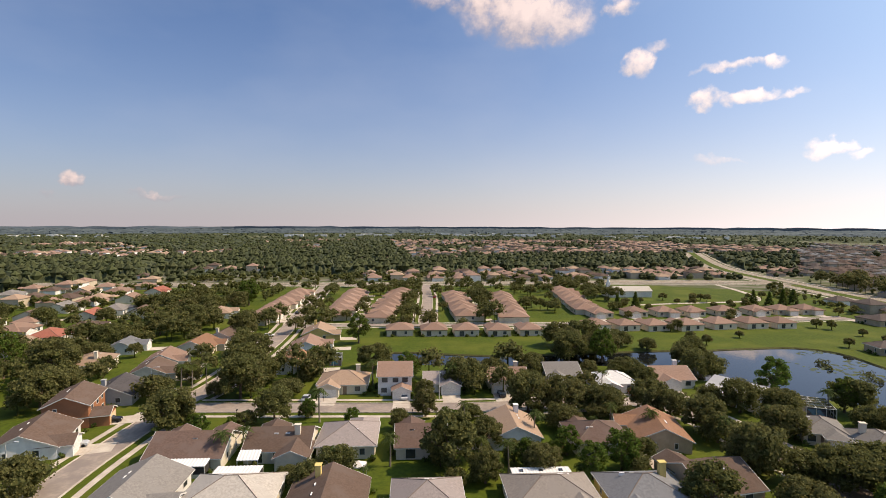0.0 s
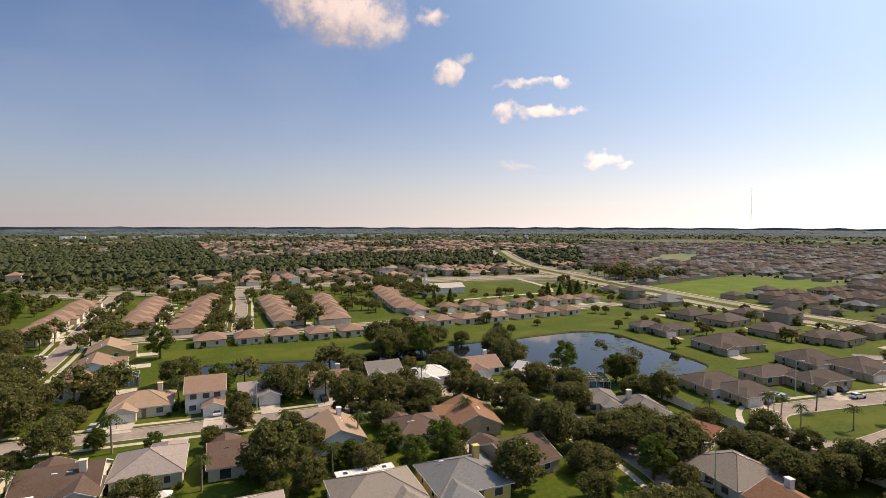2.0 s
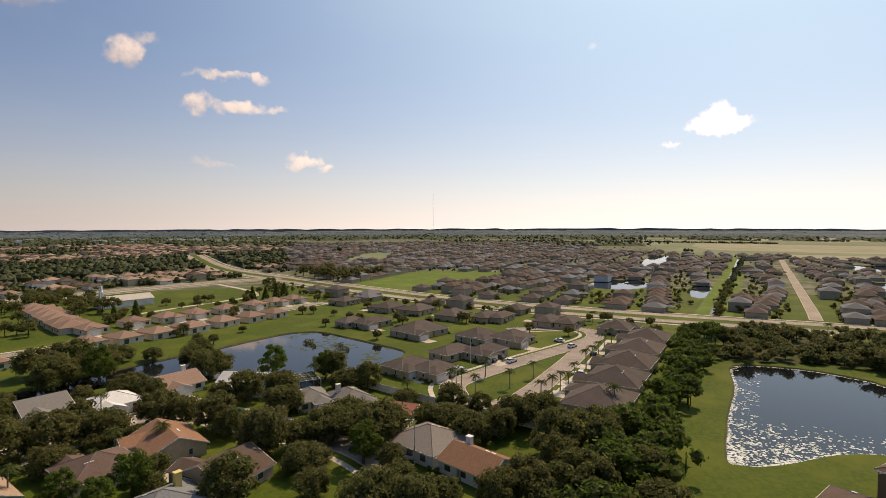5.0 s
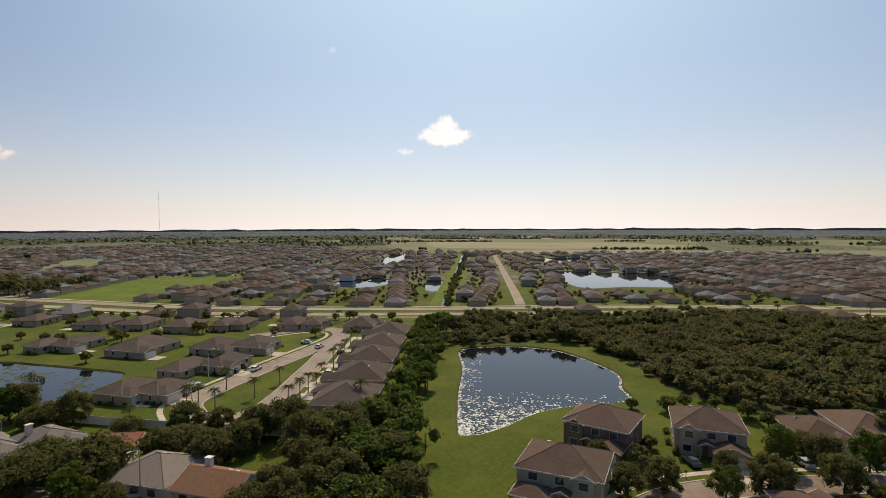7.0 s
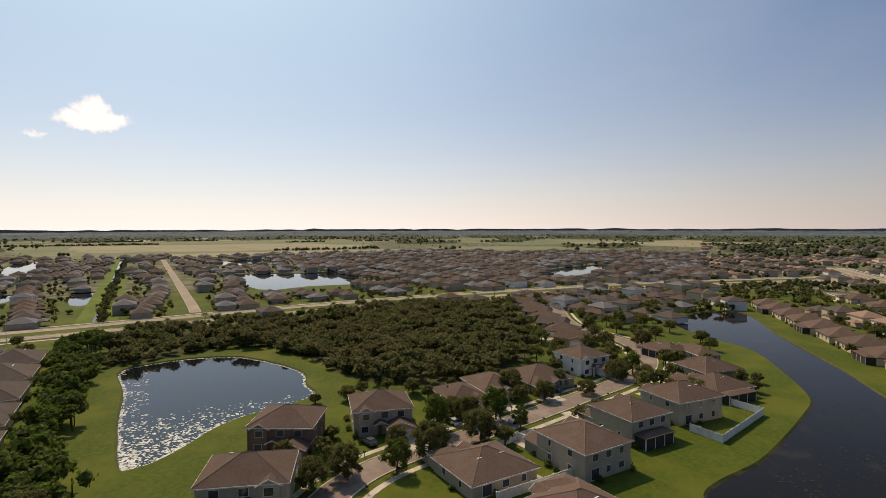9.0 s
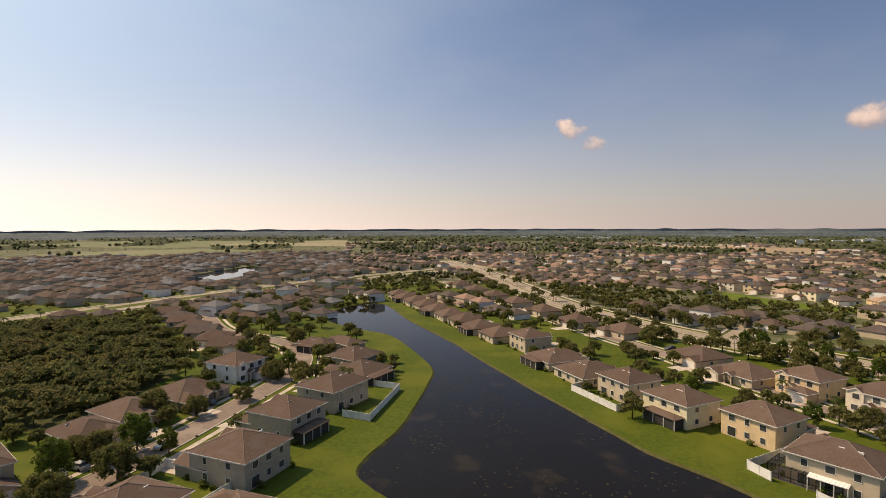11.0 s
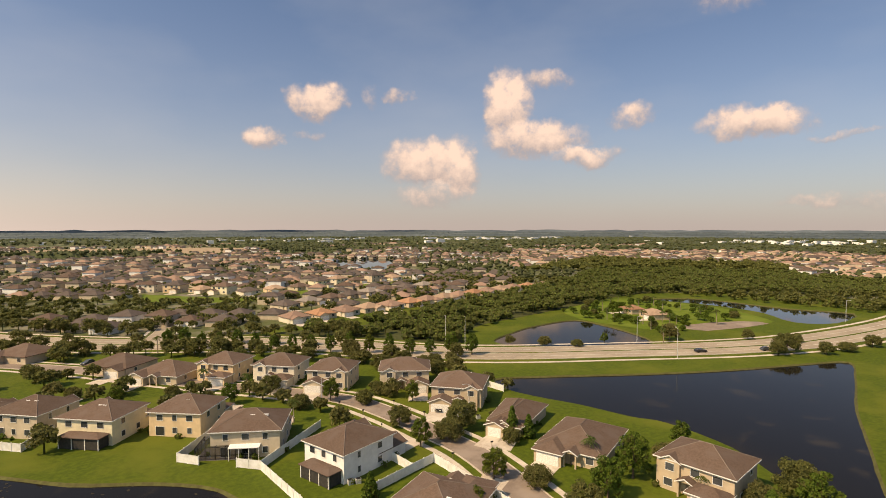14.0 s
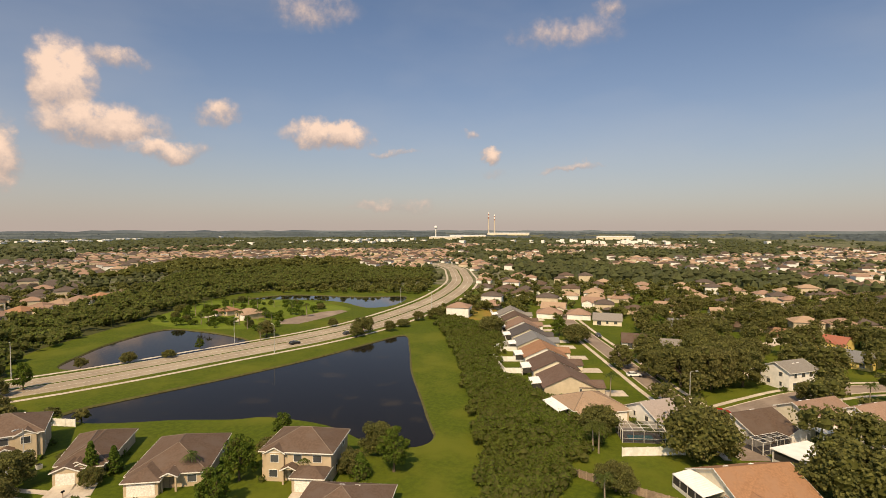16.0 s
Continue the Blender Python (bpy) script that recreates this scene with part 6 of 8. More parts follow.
def yard_trees(count, x0, x1, y0, y1, kinds, lo, hi, seed, keep=lambda x, y: True):
    rng = random.Random(seed)
    made = tries = 0
    while made < count and tries < count * 30:
        tries += 1
        x, y = rng.uniform(x0, x1), rng.uniform(y0, y1)
        if keep(x, y) and is_free(x, y, lo * 2) and not any(inside(x, y, w) for w in WOODS):
            plant(kinds, x, y, rng.uniform(lo, hi), rng, rng.uniform(0.85, 1.15))
            made += 1


yard_trees(46, -45, 78, 88, 128, OAKS + BRIGHTS + PALM_KINDS[:1], 0.4, 0.95, 71)
yard_trees(18, -60, 80, 136, 166, OAKS, 0.5, 0.9, 79)
yard_trees(30, 60, 119, 31, 125, OAKS, 0.6, 1.1, 74)


def grove(name, label, count, x0, x1, y0, y1, lo, hi, seed, leaf=None, keep=lambda x, y: True, spots=()):
    """Garden trees too many and far to count, with leaves and trunks, as one object."""
    rng = random.Random(seed)
    core, centres, radii = Form(), [], []
    spots, tries = list(spots), 0
    while len(spots) < count and tries < count * 30:
        tries += 1
        x, y = rng.uniform(x0, x1), rng.uniform(y0, y1)
        r = rng.uniform(lo, hi)
        if keep(x, y) and is_free(x, y, r * 0.5) and not any(inside(x, y, w) for w in WOODS):
            spots.append((x, y, r))
    for x, y, r in spots:
        h = r * rng.uniform(1.5, 2.0)
        core.tube([(x, y, -0.05), (x, y, h * 0.6)], [0.22, 0.14], 5)
        for k in range(9):
            a, e = k * 2.399 + rng.random(), -0.4 + 1.35 * (k + 0.5) / 9
            q = r * 0.62 * math.sqrt(max(1 - e * e, 0.05))
            centres.append((x + q * math.cos(a), y + q * math.sin(a), h * 0.58 + e * h * 0.34))
            radii.append(r * rng.uniform(0.34, 0.5))
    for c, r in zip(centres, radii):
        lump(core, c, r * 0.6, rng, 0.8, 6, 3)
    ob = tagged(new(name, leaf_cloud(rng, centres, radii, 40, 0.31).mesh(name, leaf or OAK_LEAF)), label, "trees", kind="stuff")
    part("inner_foliage", core, SHADED_CORE, ob)


grove("garden_trees", "dark green garden trees among the old houses", 150, -150, 75, 135, 300, 2.6, 5.6, 72, keep=lambda x, y: x < -37 or y < 165 or y > 220)
grove("garden_trees", "dark green trees among the villas", 95, -40, 135, 246, 392, 2.6, 4.6, 73, keep=lambda x, y: y > 330 or abs(noise.noise((x * 0.02, y * 0.02, 9))) > 0.1)
grove("garden_trees", "dark green trees beside the church lawn", 26, 132, 178, 290, 392, 3.2, 5.2, 63, keep=lambda x, y: x < 150 + 0.3 * (y - 300) and not (150 < x < 184 and y < 332))
grove("garden_trees", "broad dark oaks by the avenue junction", 34, 318, 392, 292, 372, 4.5, 6.5, 62, keep=lambda x, y: x > 312 + 0.35 * (y - 292))
grove("garden_trees", "dark green trees along the streets behind the thicket", 260, -330, -119, -20, 160, 3.0, 6.0, 78, keep=lambda x, y: y > 12 - 0.1 * x or x > -290 and y > 18)
grove("garden_trees", "dark green yard trees by the lily pond houses", 40, 69, 137, -175, -25, 1.4, 2.6, 76, keep=lambda x, y: x > 78)
grove("garden_trees", "small green yard trees among the new houses", 40, -100, 38, -238, -110, 1.4, 3.0, 77, keep=lambda x, y: y < -110 - 1.0 * x if x > -25 else True)
grove("garden_trees", "clipped green bushes and small trees round the clubhouse", 90, -285, -205, -212, -140, 0.9, 2.2, 61, leaf=BRIGHT_LEAF)
grove("garden_trees", "small green trees along the villa streets", 70, 120, 285, 30, 300, 1.5, 2.8, 70)
grove("garden_trees", "small green trees along the new streets", 110, -60, 210, -330, -130, 1.6, 3.2, 69, keep=lambda x, y: y < -120 - 0.9 * x)
grove("garden_trees", "small green trees by the houses near the wood", 120, 100, 262, -270, -110, 1.6, 3.4, 68)
along, verge = random.Random(6), []
for i in range(4, len(AVENUE_SOUTH) - 1):
    p, q = AVENUE_SOUTH[i], AVENUE_SOUTH[i + 1]
    if p.x < -70 or p.x > 190:
        continue
    d = (q - p).normalized()
    for s in (-19, -16, 0, 16, 19, 22):
        if along.random() < 0.9:
            w = p + (q - p) * along.random() + Vector((d.y, -d.x)) * (s + along.uniform(-1.5, 1.5))
            if not any(near_line(w.x, w.y, l, h + 2) for l, h in ROAD_LINES[:-3]):
                verge.append((w.x, w.y, along.uniform(2.2, 4.0)))
grove("avenue_trees", "dark green trees on the verges of the avenue", 0, 0, 0, 0, 0, 0, 0, 67, spots=verge)


# ---- woods: dense canopies nobody could count ----
def wood(name, poly, count, leaf, label, lo, hi, height, seed, per=26, keep=lambda x, y: True, size=0.42):
    rng = random.Random(seed)
    xs, ys = [p[0] for p in poly], [p[1] for p in poly]
    crown, core = Form(), Form()
    made = 0
    centres, radii = [], []
    while made < count:
        x, y = rng.uniform(min(xs), max(xs)), rng.uniform(min(ys), max(ys))
        if not inside(x, y, poly) or not keep(x, y):
            continue
        r = rng.uniform(lo, hi)
        h = height * rng.uniform(0.7, 1.2) * (1 + 0.3 * noise.noise((x * 0.05, y * 0.05, 3)))
        core.tube([(x, y, -0.05), (x, y, h * 0.6)], [0.14, 0.1], 4)
        for _ in range(5):
            c = (x + rng.gauss(0, r * 0.42), y + rng.gauss(0, r * 0.42), max(h - r * 0.5 * rng.uniform(0.4, 1.6), r * 0.4))
            centres.append(c)
            radii.append(r * rng.uniform(0.42, 0.6))
        made += 1
    f = leaf_cloud(rng, centres, radii, per // 2, size)
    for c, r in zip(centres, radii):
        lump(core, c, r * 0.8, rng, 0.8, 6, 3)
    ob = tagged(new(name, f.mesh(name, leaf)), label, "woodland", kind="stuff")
    part("inner_foliage", core, SHADED_CORE, ob)
    return ob


wood("woodland", WOOD_WEST, 800, THICKET_LEAF, "dense low olive-green woodland behind the pond", 2.4, 4.6, 5.0, 81, 64, size=0.27)
wood("tree_belt", BELT, 150, BRIGHT_LEAF, "belt of bright green trees beside the villas", 2.2, 3.8, 6.0, 82, 44, size=0.36)
wood("woodland", WOOD_SOUTH, 1500, GREEN_WOOD, "dense green woodland beyond the avenue", 2.8, 5.0, 4.8, 83, 24, size=0.45)
wood("woodland", WOOD_FAR, 300, THICKET_LEAF, "distant dense woodland", 5.0, 8.0, 8.0, 84, 12, size=0.8)
wood("thicket", THICKET, 950, VINE_LEAF, "overgrown green thicket and vines", 1.3, 2.8, 2.2, 85, 48, size=0.24, keep=lambda x, y: is_free(x, y, 0.5))

# ---- distance: houses and trees too far to count ----
def far_country():
    rng = random.Random(9)
    fields = [[(-130, -190), (-200, -222), (-320, -238), (-350, -105), (-215, -118), (-150, -150)], [(300, 12), (878, 22), (878, 45), (300, 35)], [(-19, -377), (-47, -354), (-71, -340), (-106, -359), (-160, -371), (-219, -383), (-223, -398), (-172, -399), (-116, -389), (-73, -363), (-46, -390), (-22, -419)], [(950, 125), (1875, 250), (1875, -625), (950, -325)], [(875, -25), (1000, -25), (1000, -412.5), (875, -412.5)], [(306.2, 268.8), (375, 300), (465, 290), (480, 215), (375, 200), (300, 225)],
              [(-312.5, -1250), (-187.5, -1025), (150, -1125), (75, -1350)], [(525, 475), (700, 587.5), (750, 550), (575, 437.5)], [(750, -525), (1025, -525), (950, -800), (700, -750)]]
    roofs = {k: Form() for k in ("taupe", "pinktan", "brown", "tan", "pale", "slate")}
    walls, pale, shady, trees = Form(), Form(), Form(), Form()

    def small_house(x, y, turn, two, roof):
        w, d, h = rng.uniform(10, 13), rng.uniform(9, 11.5), 5.0 if two else 2.6
        c, s = math.cos(turn), math.sin(turn)

        def put(f, k):
            f.v[k:] = [(x + a * c - b * s, y + a * s + b * c, z) for a, b, z in f.v[k:]]

        # walls toward the sun use darker olive, their shaded sides put into the colour
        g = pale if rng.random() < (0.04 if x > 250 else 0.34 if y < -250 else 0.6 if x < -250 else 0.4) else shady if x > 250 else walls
        k = len(g.v)
        g.box(-w / 2, w / 2, -d / 2, d / 2, 0, h)
        put(g, k)
        f = roofs[roof]
        k = len(f.v)
        hip_roof(f, 0, 0, w, d, h, 0.42, 0.4, 0.15)
        if rng.random() < 0.6:
            hip_roof(f, w * 0.22, -d / 2 - 1.2, 5.5, 4.5, 2.5, 0.42, 0.3, 0.12)
        put(f, k)

    def boxed(poly, pad):
        xs, ys = [p[0] for p in poly], [p[1] for p in poly]
        return poly, min(xs) - pad, max(xs) + pad, min(ys) - pad, max(ys) + pad

    wet = [boxed([tuple(q) for q in pts], 40) for _, pts, _, _ in PONDS]
    bare = [boxed(p, 0) for p in fields + list(WOODS)]
    segs = []
    for l, h in ((AVENUE_WEST, 15), (AVENUE_NORTH, 11), (AVENUE_SOUTH, 13), (LANE, 5), (STREET_N, 7)):
        k = l[::4] + [l[-1]]
        segs += [(p.x, p.y, q.x - p.x, q.y - p.y, (h + 5) ** 2) for p, q in zip(k[:-1], k[1:]) if (q - p).length > 0.01]
    segs = np.array(segs)
    lots = np.array(HOUSE_PLACES)

    def clear(x, y):
        r = math.hypot(x, y)
        for poly, x0, x1, y0, y1 in wet:
            if x0 < x < x1 and y0 < y < y1 and any(inside(x * k, y * k, poly) for k in (1, 1 + 16 / r, 1 + 34 / r)):
                return False
        for poly, x0, x1, y0, y1 in bare:
            if x0 < x < x1 and y0 < y < y1 and inside(x, y, poly):
                return False
        if r < 950:
            ax, ay = x - segs[:, 0], y - segs[:, 1]
            k = np.clip((ax * segs[:, 2] + ay * segs[:, 3]) / (segs[:, 2] ** 2 + segs[:, 3] ** 2), 0, 1)
            return not bool(((ax - k * segs[:, 2]) ** 2 + (ay - k * segs[:, 3]) ** 2 < segs[:, 4]).any())
        return True

    def near_zone(x, y):
        r = math.hypot(x, y)
        if r < 560 and bool(((lots[:, 0] - x) ** 2 + (lots[:, 1] - y) ** 2 < (lots[:, 2] + 9) ** 2).any()):
            return True
        yaw = math.degrees(math.atan2(-x, y))
        if r < 268:
            return True
        if -40 < yaw < 20 and y < (390 if x > -55 else 315):
            return True
        if -85 < yaw <= -40 and x < 256:
            return True
        return False

    def wooded(x, y):
        """Closed woods: most of the north and east, the rim of the west and south."""
        r, sector = math.hypot(x, y), math.degrees(math.atan2(-x, y)) % 360
        if r < 455:
            return False
        lie = noise.noise((x * 0.0042, y * 0.0042, 7)) + 0.35 * noise.noise((x * 0.016, y * 0.016, 2))
        if sector > 318 or sector < 60:
            bar = 9 if x > -20 and y < 490 else 0.25 if x > 60 and y > 720 and r < 1500 else -0.2
        elif sector >= 215:
            bar = 9 if r < 960 else 0.3 if r < 1850 else -0.1 if r < 2500 else -0.6
        elif sector >= 140:
            bar = 9 if r < 900 else 0.12 if r < 1650 else -0.45
        elif sector >= 105:
            bar = 9 if r < 1080 else -0.4
        else:
            bar = 0.06
        return lie > bar

    # streets of houses on a loose lattice, turned to each quarter's streets
    for i, j, row, quarter in [(i, j, row, q) for q in range(3) for i in range(-95, 96) for j in range(-43, 44) for row in (-1, 1)]:
                u, v = i * 15.5 + rng.uniform(-1.5, 1.5), j * 37.0 + row * 9.5 + rng.uniform(-1, 1)
                u += 12 * math.sin(v * 0.013)
                v += 16 * math.sin(u * 0.011 + j)
                if not 220 < math.hypot(u, v) < 1450:
                    continue
                turn = (0.0, radians(-38), math.pi / 2)[quarter]
                x, y = u * math.cos(turn) - v * math.sin(turn), u * math.sin(turn) + v * math.cos(turn)
                r, sector = math.hypot(x, y), math.degrees(math.atan2(-x, y)) % 360
                if quarter != (0 if 215 < sector < 315 else 1 if 120 < sector <= 215 else 2):
                    continue
                if near_zone(x, y):
                    continue
                chance = 0.0
                if sector > 315 or sector < 20:
                    chance = 0.0 if y < 415 or (x < -20 and y < 520) else 0.9 if y < 500 else 0.6
                elif 285 < sector <= 315:
                    chance = 0.85 if r < 1000 else 0.5
                elif 215 < sector <= 285:
                    chance = 0.95 if r < 960 else 0.0
                elif 140 < sector <= 215:
                    chance = (0.95 if r < 540 else 0.72 if r < 880 else 0.3) * (noise.noise((x * 0.007, y * 0.007, 11)) < 0.22)
                elif 105 < sector <= 140:
                    chance = 0.0 if r < 600 else (0.9 if r < 1150 else 0.35)
                else:
                    chance = 0.55
                if rng.random() > chance or wooded(x, y) or not clear(x, y):
                    continue
                # sunward quarter takes darker shingles, a backlit tone put into the roof colour
                key = rng.choice(("taupe", "taupe", "slate", "brown")) if 215 < sector < 318 else rng.choice(("pinktan", "pinktan", "tan", "brown"))
                if 140 < sector < 215:
                    key = rng.choice(("taupe", "taupe", "brown", "taupe", "pinktan"))
                if 60 < sector <= 140:
                    key = rng.choice(("tan", "pinktan", "taupe", "brown"))
                small_house(x, y, turn + (math.pi if row > 0 else 0) + rng.uniform(-0.05, 0.05), rng.random() < 0.25, key)
    for k, f in roofs.items():
        tagged(new("distant_roofs", f.mesh("distant_roofs", ROOFS[k])), "rows of distant %s shingle roofs" % ROOF_WORDS[k], "roofs", kind="stuff")
    tagged(new("distant_walls", pale.mesh("distant_walls", WALLS["white"])), "rows of distant white house walls", "houses", kind="stuff")
    tagged(new("distant_walls", shady.mesh("distant_walls", WALLS["olive"])), "rows of distant house walls darkened as on their shaded side", "houses", kind="stuff")
    tagged(new("distant_walls", walls.mesh("distant_walls", WALLS["beige"])), "rows of distant beige house walls", "houses", kind="stuff")

    # trees: closed woods as an uneven canopy with crowns standing out of it, garden trees between the houses
    near_lumps, near_radii, near_trunks = [], [], Form()

    def grow(x, y, r):
        h = r * rng.uniform(1.1, 1.7)
        if math.hypot(x, y) < 470:
            near_trunks.tube([(x, y, -0.05), (x, y, h * 0.6)], [0.2, 0.12], 4)
            for k in range(4):
                near_lumps.append((x + rng.gauss(0, r * 0.42), y + rng.gauss(0, r * 0.42), h * rng.uniform(0.35, 0.95)))
                near_radii.append(r * rng.uniform(0.42, 0.62))
            return
        lump(trees, (x, y, h * 0.5), r, rng, 0.8, 5, 3)

    made = 0
    while made < 15000:
        r = 268 * (1500 / 268) ** (rng.random() ** 0.8)
        a = rng.uniform(0, 2 * math.pi)
        x, y = r * math.cos(a), r * math.sin(a)
        sector = math.degrees(math.atan2(-x, y)) % 360
        thick = 0.95 if (sector < 110 or sector > 318) else 0.95 if 110 <= sector < 215 else 0.62
        if 205 < sector < 300 and r > 950:
            thick = 0.05
        if rng.random() > thick or near_zone(x, y) or wooded(x, y) or not clear(x, y):
            continue
        grow(x, y, rng.uniform(1.5, 3.4) * (0.62 if 215 < sector < 318 else 0.95 if 150 < sector <= 215 else 1.15))
        made += 1
    made = 0
    while made < 15000:
        r = 440 * (2300 / 440) ** (rng.random() ** 0.85)
        a = rng.uniform(0, 2 * math.pi)
        x, y = r * math.cos(a), r * math.sin(a)
        if not wooded(x, y) or near_zone(x, y) or not clear(x, y):
            made += 0.02
            continue
        q = rng.uniform(2.6, 4.8)
        lump(trees, (x, y, rng.uniform(4.5, 7.0)), q, rng, 0.85, 6, 3)
        made += 1
    n_a, n_r = 1500, 100
    radii_ = 455 * (4660 / 455) ** (np.arange(n_r) / (n_r - 1))
    keep = np.zeros((n_r - 1, n_a), bool)
    for i in range(n_r - 1):
        rr = math.sqrt(radii_[i] * radii_[i + 1])
        for j in range(n_a):
            a = 2 * math.pi * (j + 0.5) / n_a
            x, y = rr * math.cos(a), rr * math.sin(a)
            keep[i, j] = wooded(x, y) and (rr > 1900 or (not near_zone(x, y) and clear(x, y)))
    around = np.zeros((n_r, n_a), int)
    for di in (0, 1):
        for dj in (0, 1):
            around[di:n_r - 1 + di] += np.roll(keep, dj, 1)
    dice = np.random.default_rng(3)
    ang = 2 * math.pi * (np.arange(n_a)[None, :] + 0.35 * dice.standard_normal((n_r, n_a))) / n_a
    rad = radii_[:, None] * (1 + 0.006 * dice.standard_normal((n_r, n_a)))
    tall = np.where(around == 4, (3.6 + 2.6 * dice.random((n_r, n_a)) ** 1.5) * (1 + radii_[:, None] / 5200), 0.02)
    used = around > 0
    index = np.cumsum(used.ravel()).reshape(used.shape) - 1
    woods = [Form(), Form()]
    coords = np.stack([rad * np.cos(ang), rad * np.sin(ang), tall], -1)[used]
    for f, lo, hi in ((woods[0], 0, 2250), (woods[1], 2250, 9999)):
        f.v = coords.tolist()
        f.f = [(int(index[i, j]), int(index[i + 1, j]), int(index[i + 1, (j + 1) % n_a]), int(index[i, (j + 1) % n_a])) for i, j in zip(*np.nonzero(keep)) if lo <= radii_[i] < hi]
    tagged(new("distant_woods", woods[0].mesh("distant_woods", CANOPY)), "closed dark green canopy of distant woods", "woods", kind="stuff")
    structure("backdrop_forest", woods[1], CANOPY_HAZED, "far forest under the horizon, blue-green with painted haze", category="backdrop")
    for hx, y0, y1 in ((1040, -420, 130), (1560, -800, 600), (1870, -1000, 700)):
        for y in range(y0, y1, 5):
            if noise.noise((hx * 0.01, y * 0.006, 1)) > 0.0:
                grow(hx + rng.gauss(0, 8), y, rng.uniform(2.5, 4.5))
    for x in range(304, 870, 5):
        if noise.noise((x * 0.03, 2, 5)) > -0.3:
            grow(x, 18 + x * 0.012 + rng.gauss(0, 1.5), rng.uniform(1.6, 2.8))
    # pale sheds and large roofs of towns far off
    town = Form()
    for cx, cy, sx, sy, count in ((200, 1900, 700, 160, 60), (-900, 1750, 300, 120, 22), (900, 1500, 260, 120, 20), (-1100, -1500, 500, 200, 60), (-1500, -700, 300, 240, 60), (-1650, 60, 200, 260, 40), (300, -1900, 500, 200, 30), (-500, -1700, 300, 120, 24)):
        for _ in range(count):
            x, y, w, d, h = cx + rng.gauss(0, sx * 0.5), cy + rng.gauss(0, sy * 0.5), rng.uniform(10, 34), rng.uniform(8, 16), rng.uniform(6.5, 10.5)
            town.box(x - w / 2, x + w / 2, y - d / 2, y + d / 2, 0, h)
    tagged(new("distant_sheds", town.mesh("distant_sheds", WALLS["white"])), "pale far-off sheds and large houses among trees", "buildings", kind="stuff")
    ob = tagged(new("garden_trees", leaf_cloud(rng, near_lumps, near_radii, 12, 0.55).mesh("garden_trees", OAK_LEAF)), "countless dark green garden trees between houses", "trees", kind="stuff")
    for c, q in zip(near_lumps, near_radii):
        lump(near_trunks, c, q * 0.8, rng, 0.8, 5, 3)
    part("inner_foliage", near_trunks, SHADED_CORE, ob)
    tagged(new("distant_trees", trees.mesh("distant_trees", FAR_LEAF)), "countless distant dark green trees", "trees", kind="stuff")
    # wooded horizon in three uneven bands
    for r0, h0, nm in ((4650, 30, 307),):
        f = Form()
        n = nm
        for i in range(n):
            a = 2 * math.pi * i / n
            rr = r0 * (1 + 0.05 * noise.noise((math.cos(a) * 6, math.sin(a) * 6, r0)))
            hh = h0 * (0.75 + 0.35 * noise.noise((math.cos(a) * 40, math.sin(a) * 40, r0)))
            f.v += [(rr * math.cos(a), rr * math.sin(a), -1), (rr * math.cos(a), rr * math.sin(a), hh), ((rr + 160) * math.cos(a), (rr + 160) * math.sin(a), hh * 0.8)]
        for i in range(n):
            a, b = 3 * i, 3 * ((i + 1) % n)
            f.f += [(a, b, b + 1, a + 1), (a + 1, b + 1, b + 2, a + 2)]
        structure("backdrop_woods", f, HAZED_WOODS, "wooded horizon tinted blue with painted haze", category="backdrop")


far_country()


# ---- fences and walls ----
def fence(points, height, label, material=VINYL, step=2.4, group="white fences", name="fence"):
    pts = [Vector(p) for p in points]
    root = thing(name, pose(pts[0].x, pts[0].y, 0), label, "fence", group)
    post = Form().box(-0.08, 0.08, -0.08, 0.08, -0.05, height + 0.12).mesh("post", material)
    panels = {}
    for a, b in zip(pts[:-1], pts[1:]):
        length = (b - a).length
        n = max(1, round(length / step))
        turn = math.degrees(math.atan2(b.y - a.y, b.x - a.x))
        seg = length / n
        key = round(seg, 2)
        if key not in panels:
            f = Form().box(0.08, seg - 0.08, -0.03, 0.03, 0.06, height).box(0.08, seg - 0.08, -0.05, 0.05, height - 0.12, height).box(0.08, seg - 0.08, -0.05, 0.05, 0.06, 0.2)
            panels[key] = f.mesh("panel", material)
        for k in range(n):
            p = a + (b - a) * (k / n) - pts[0]
            for nm, me in (("post", post), ("panel", panels[key])):
                part(nm, me, material, root).matrix_basis = pose(p.x, p.y, 0, 0, 0, turn)
    last = pts[-1] - pts[0]
    part("post", post, material, root).matrix_basis = pose(last.x, last.y, 0)


WHITE_FENCE = "white vinyl privacy fence round a back yard"
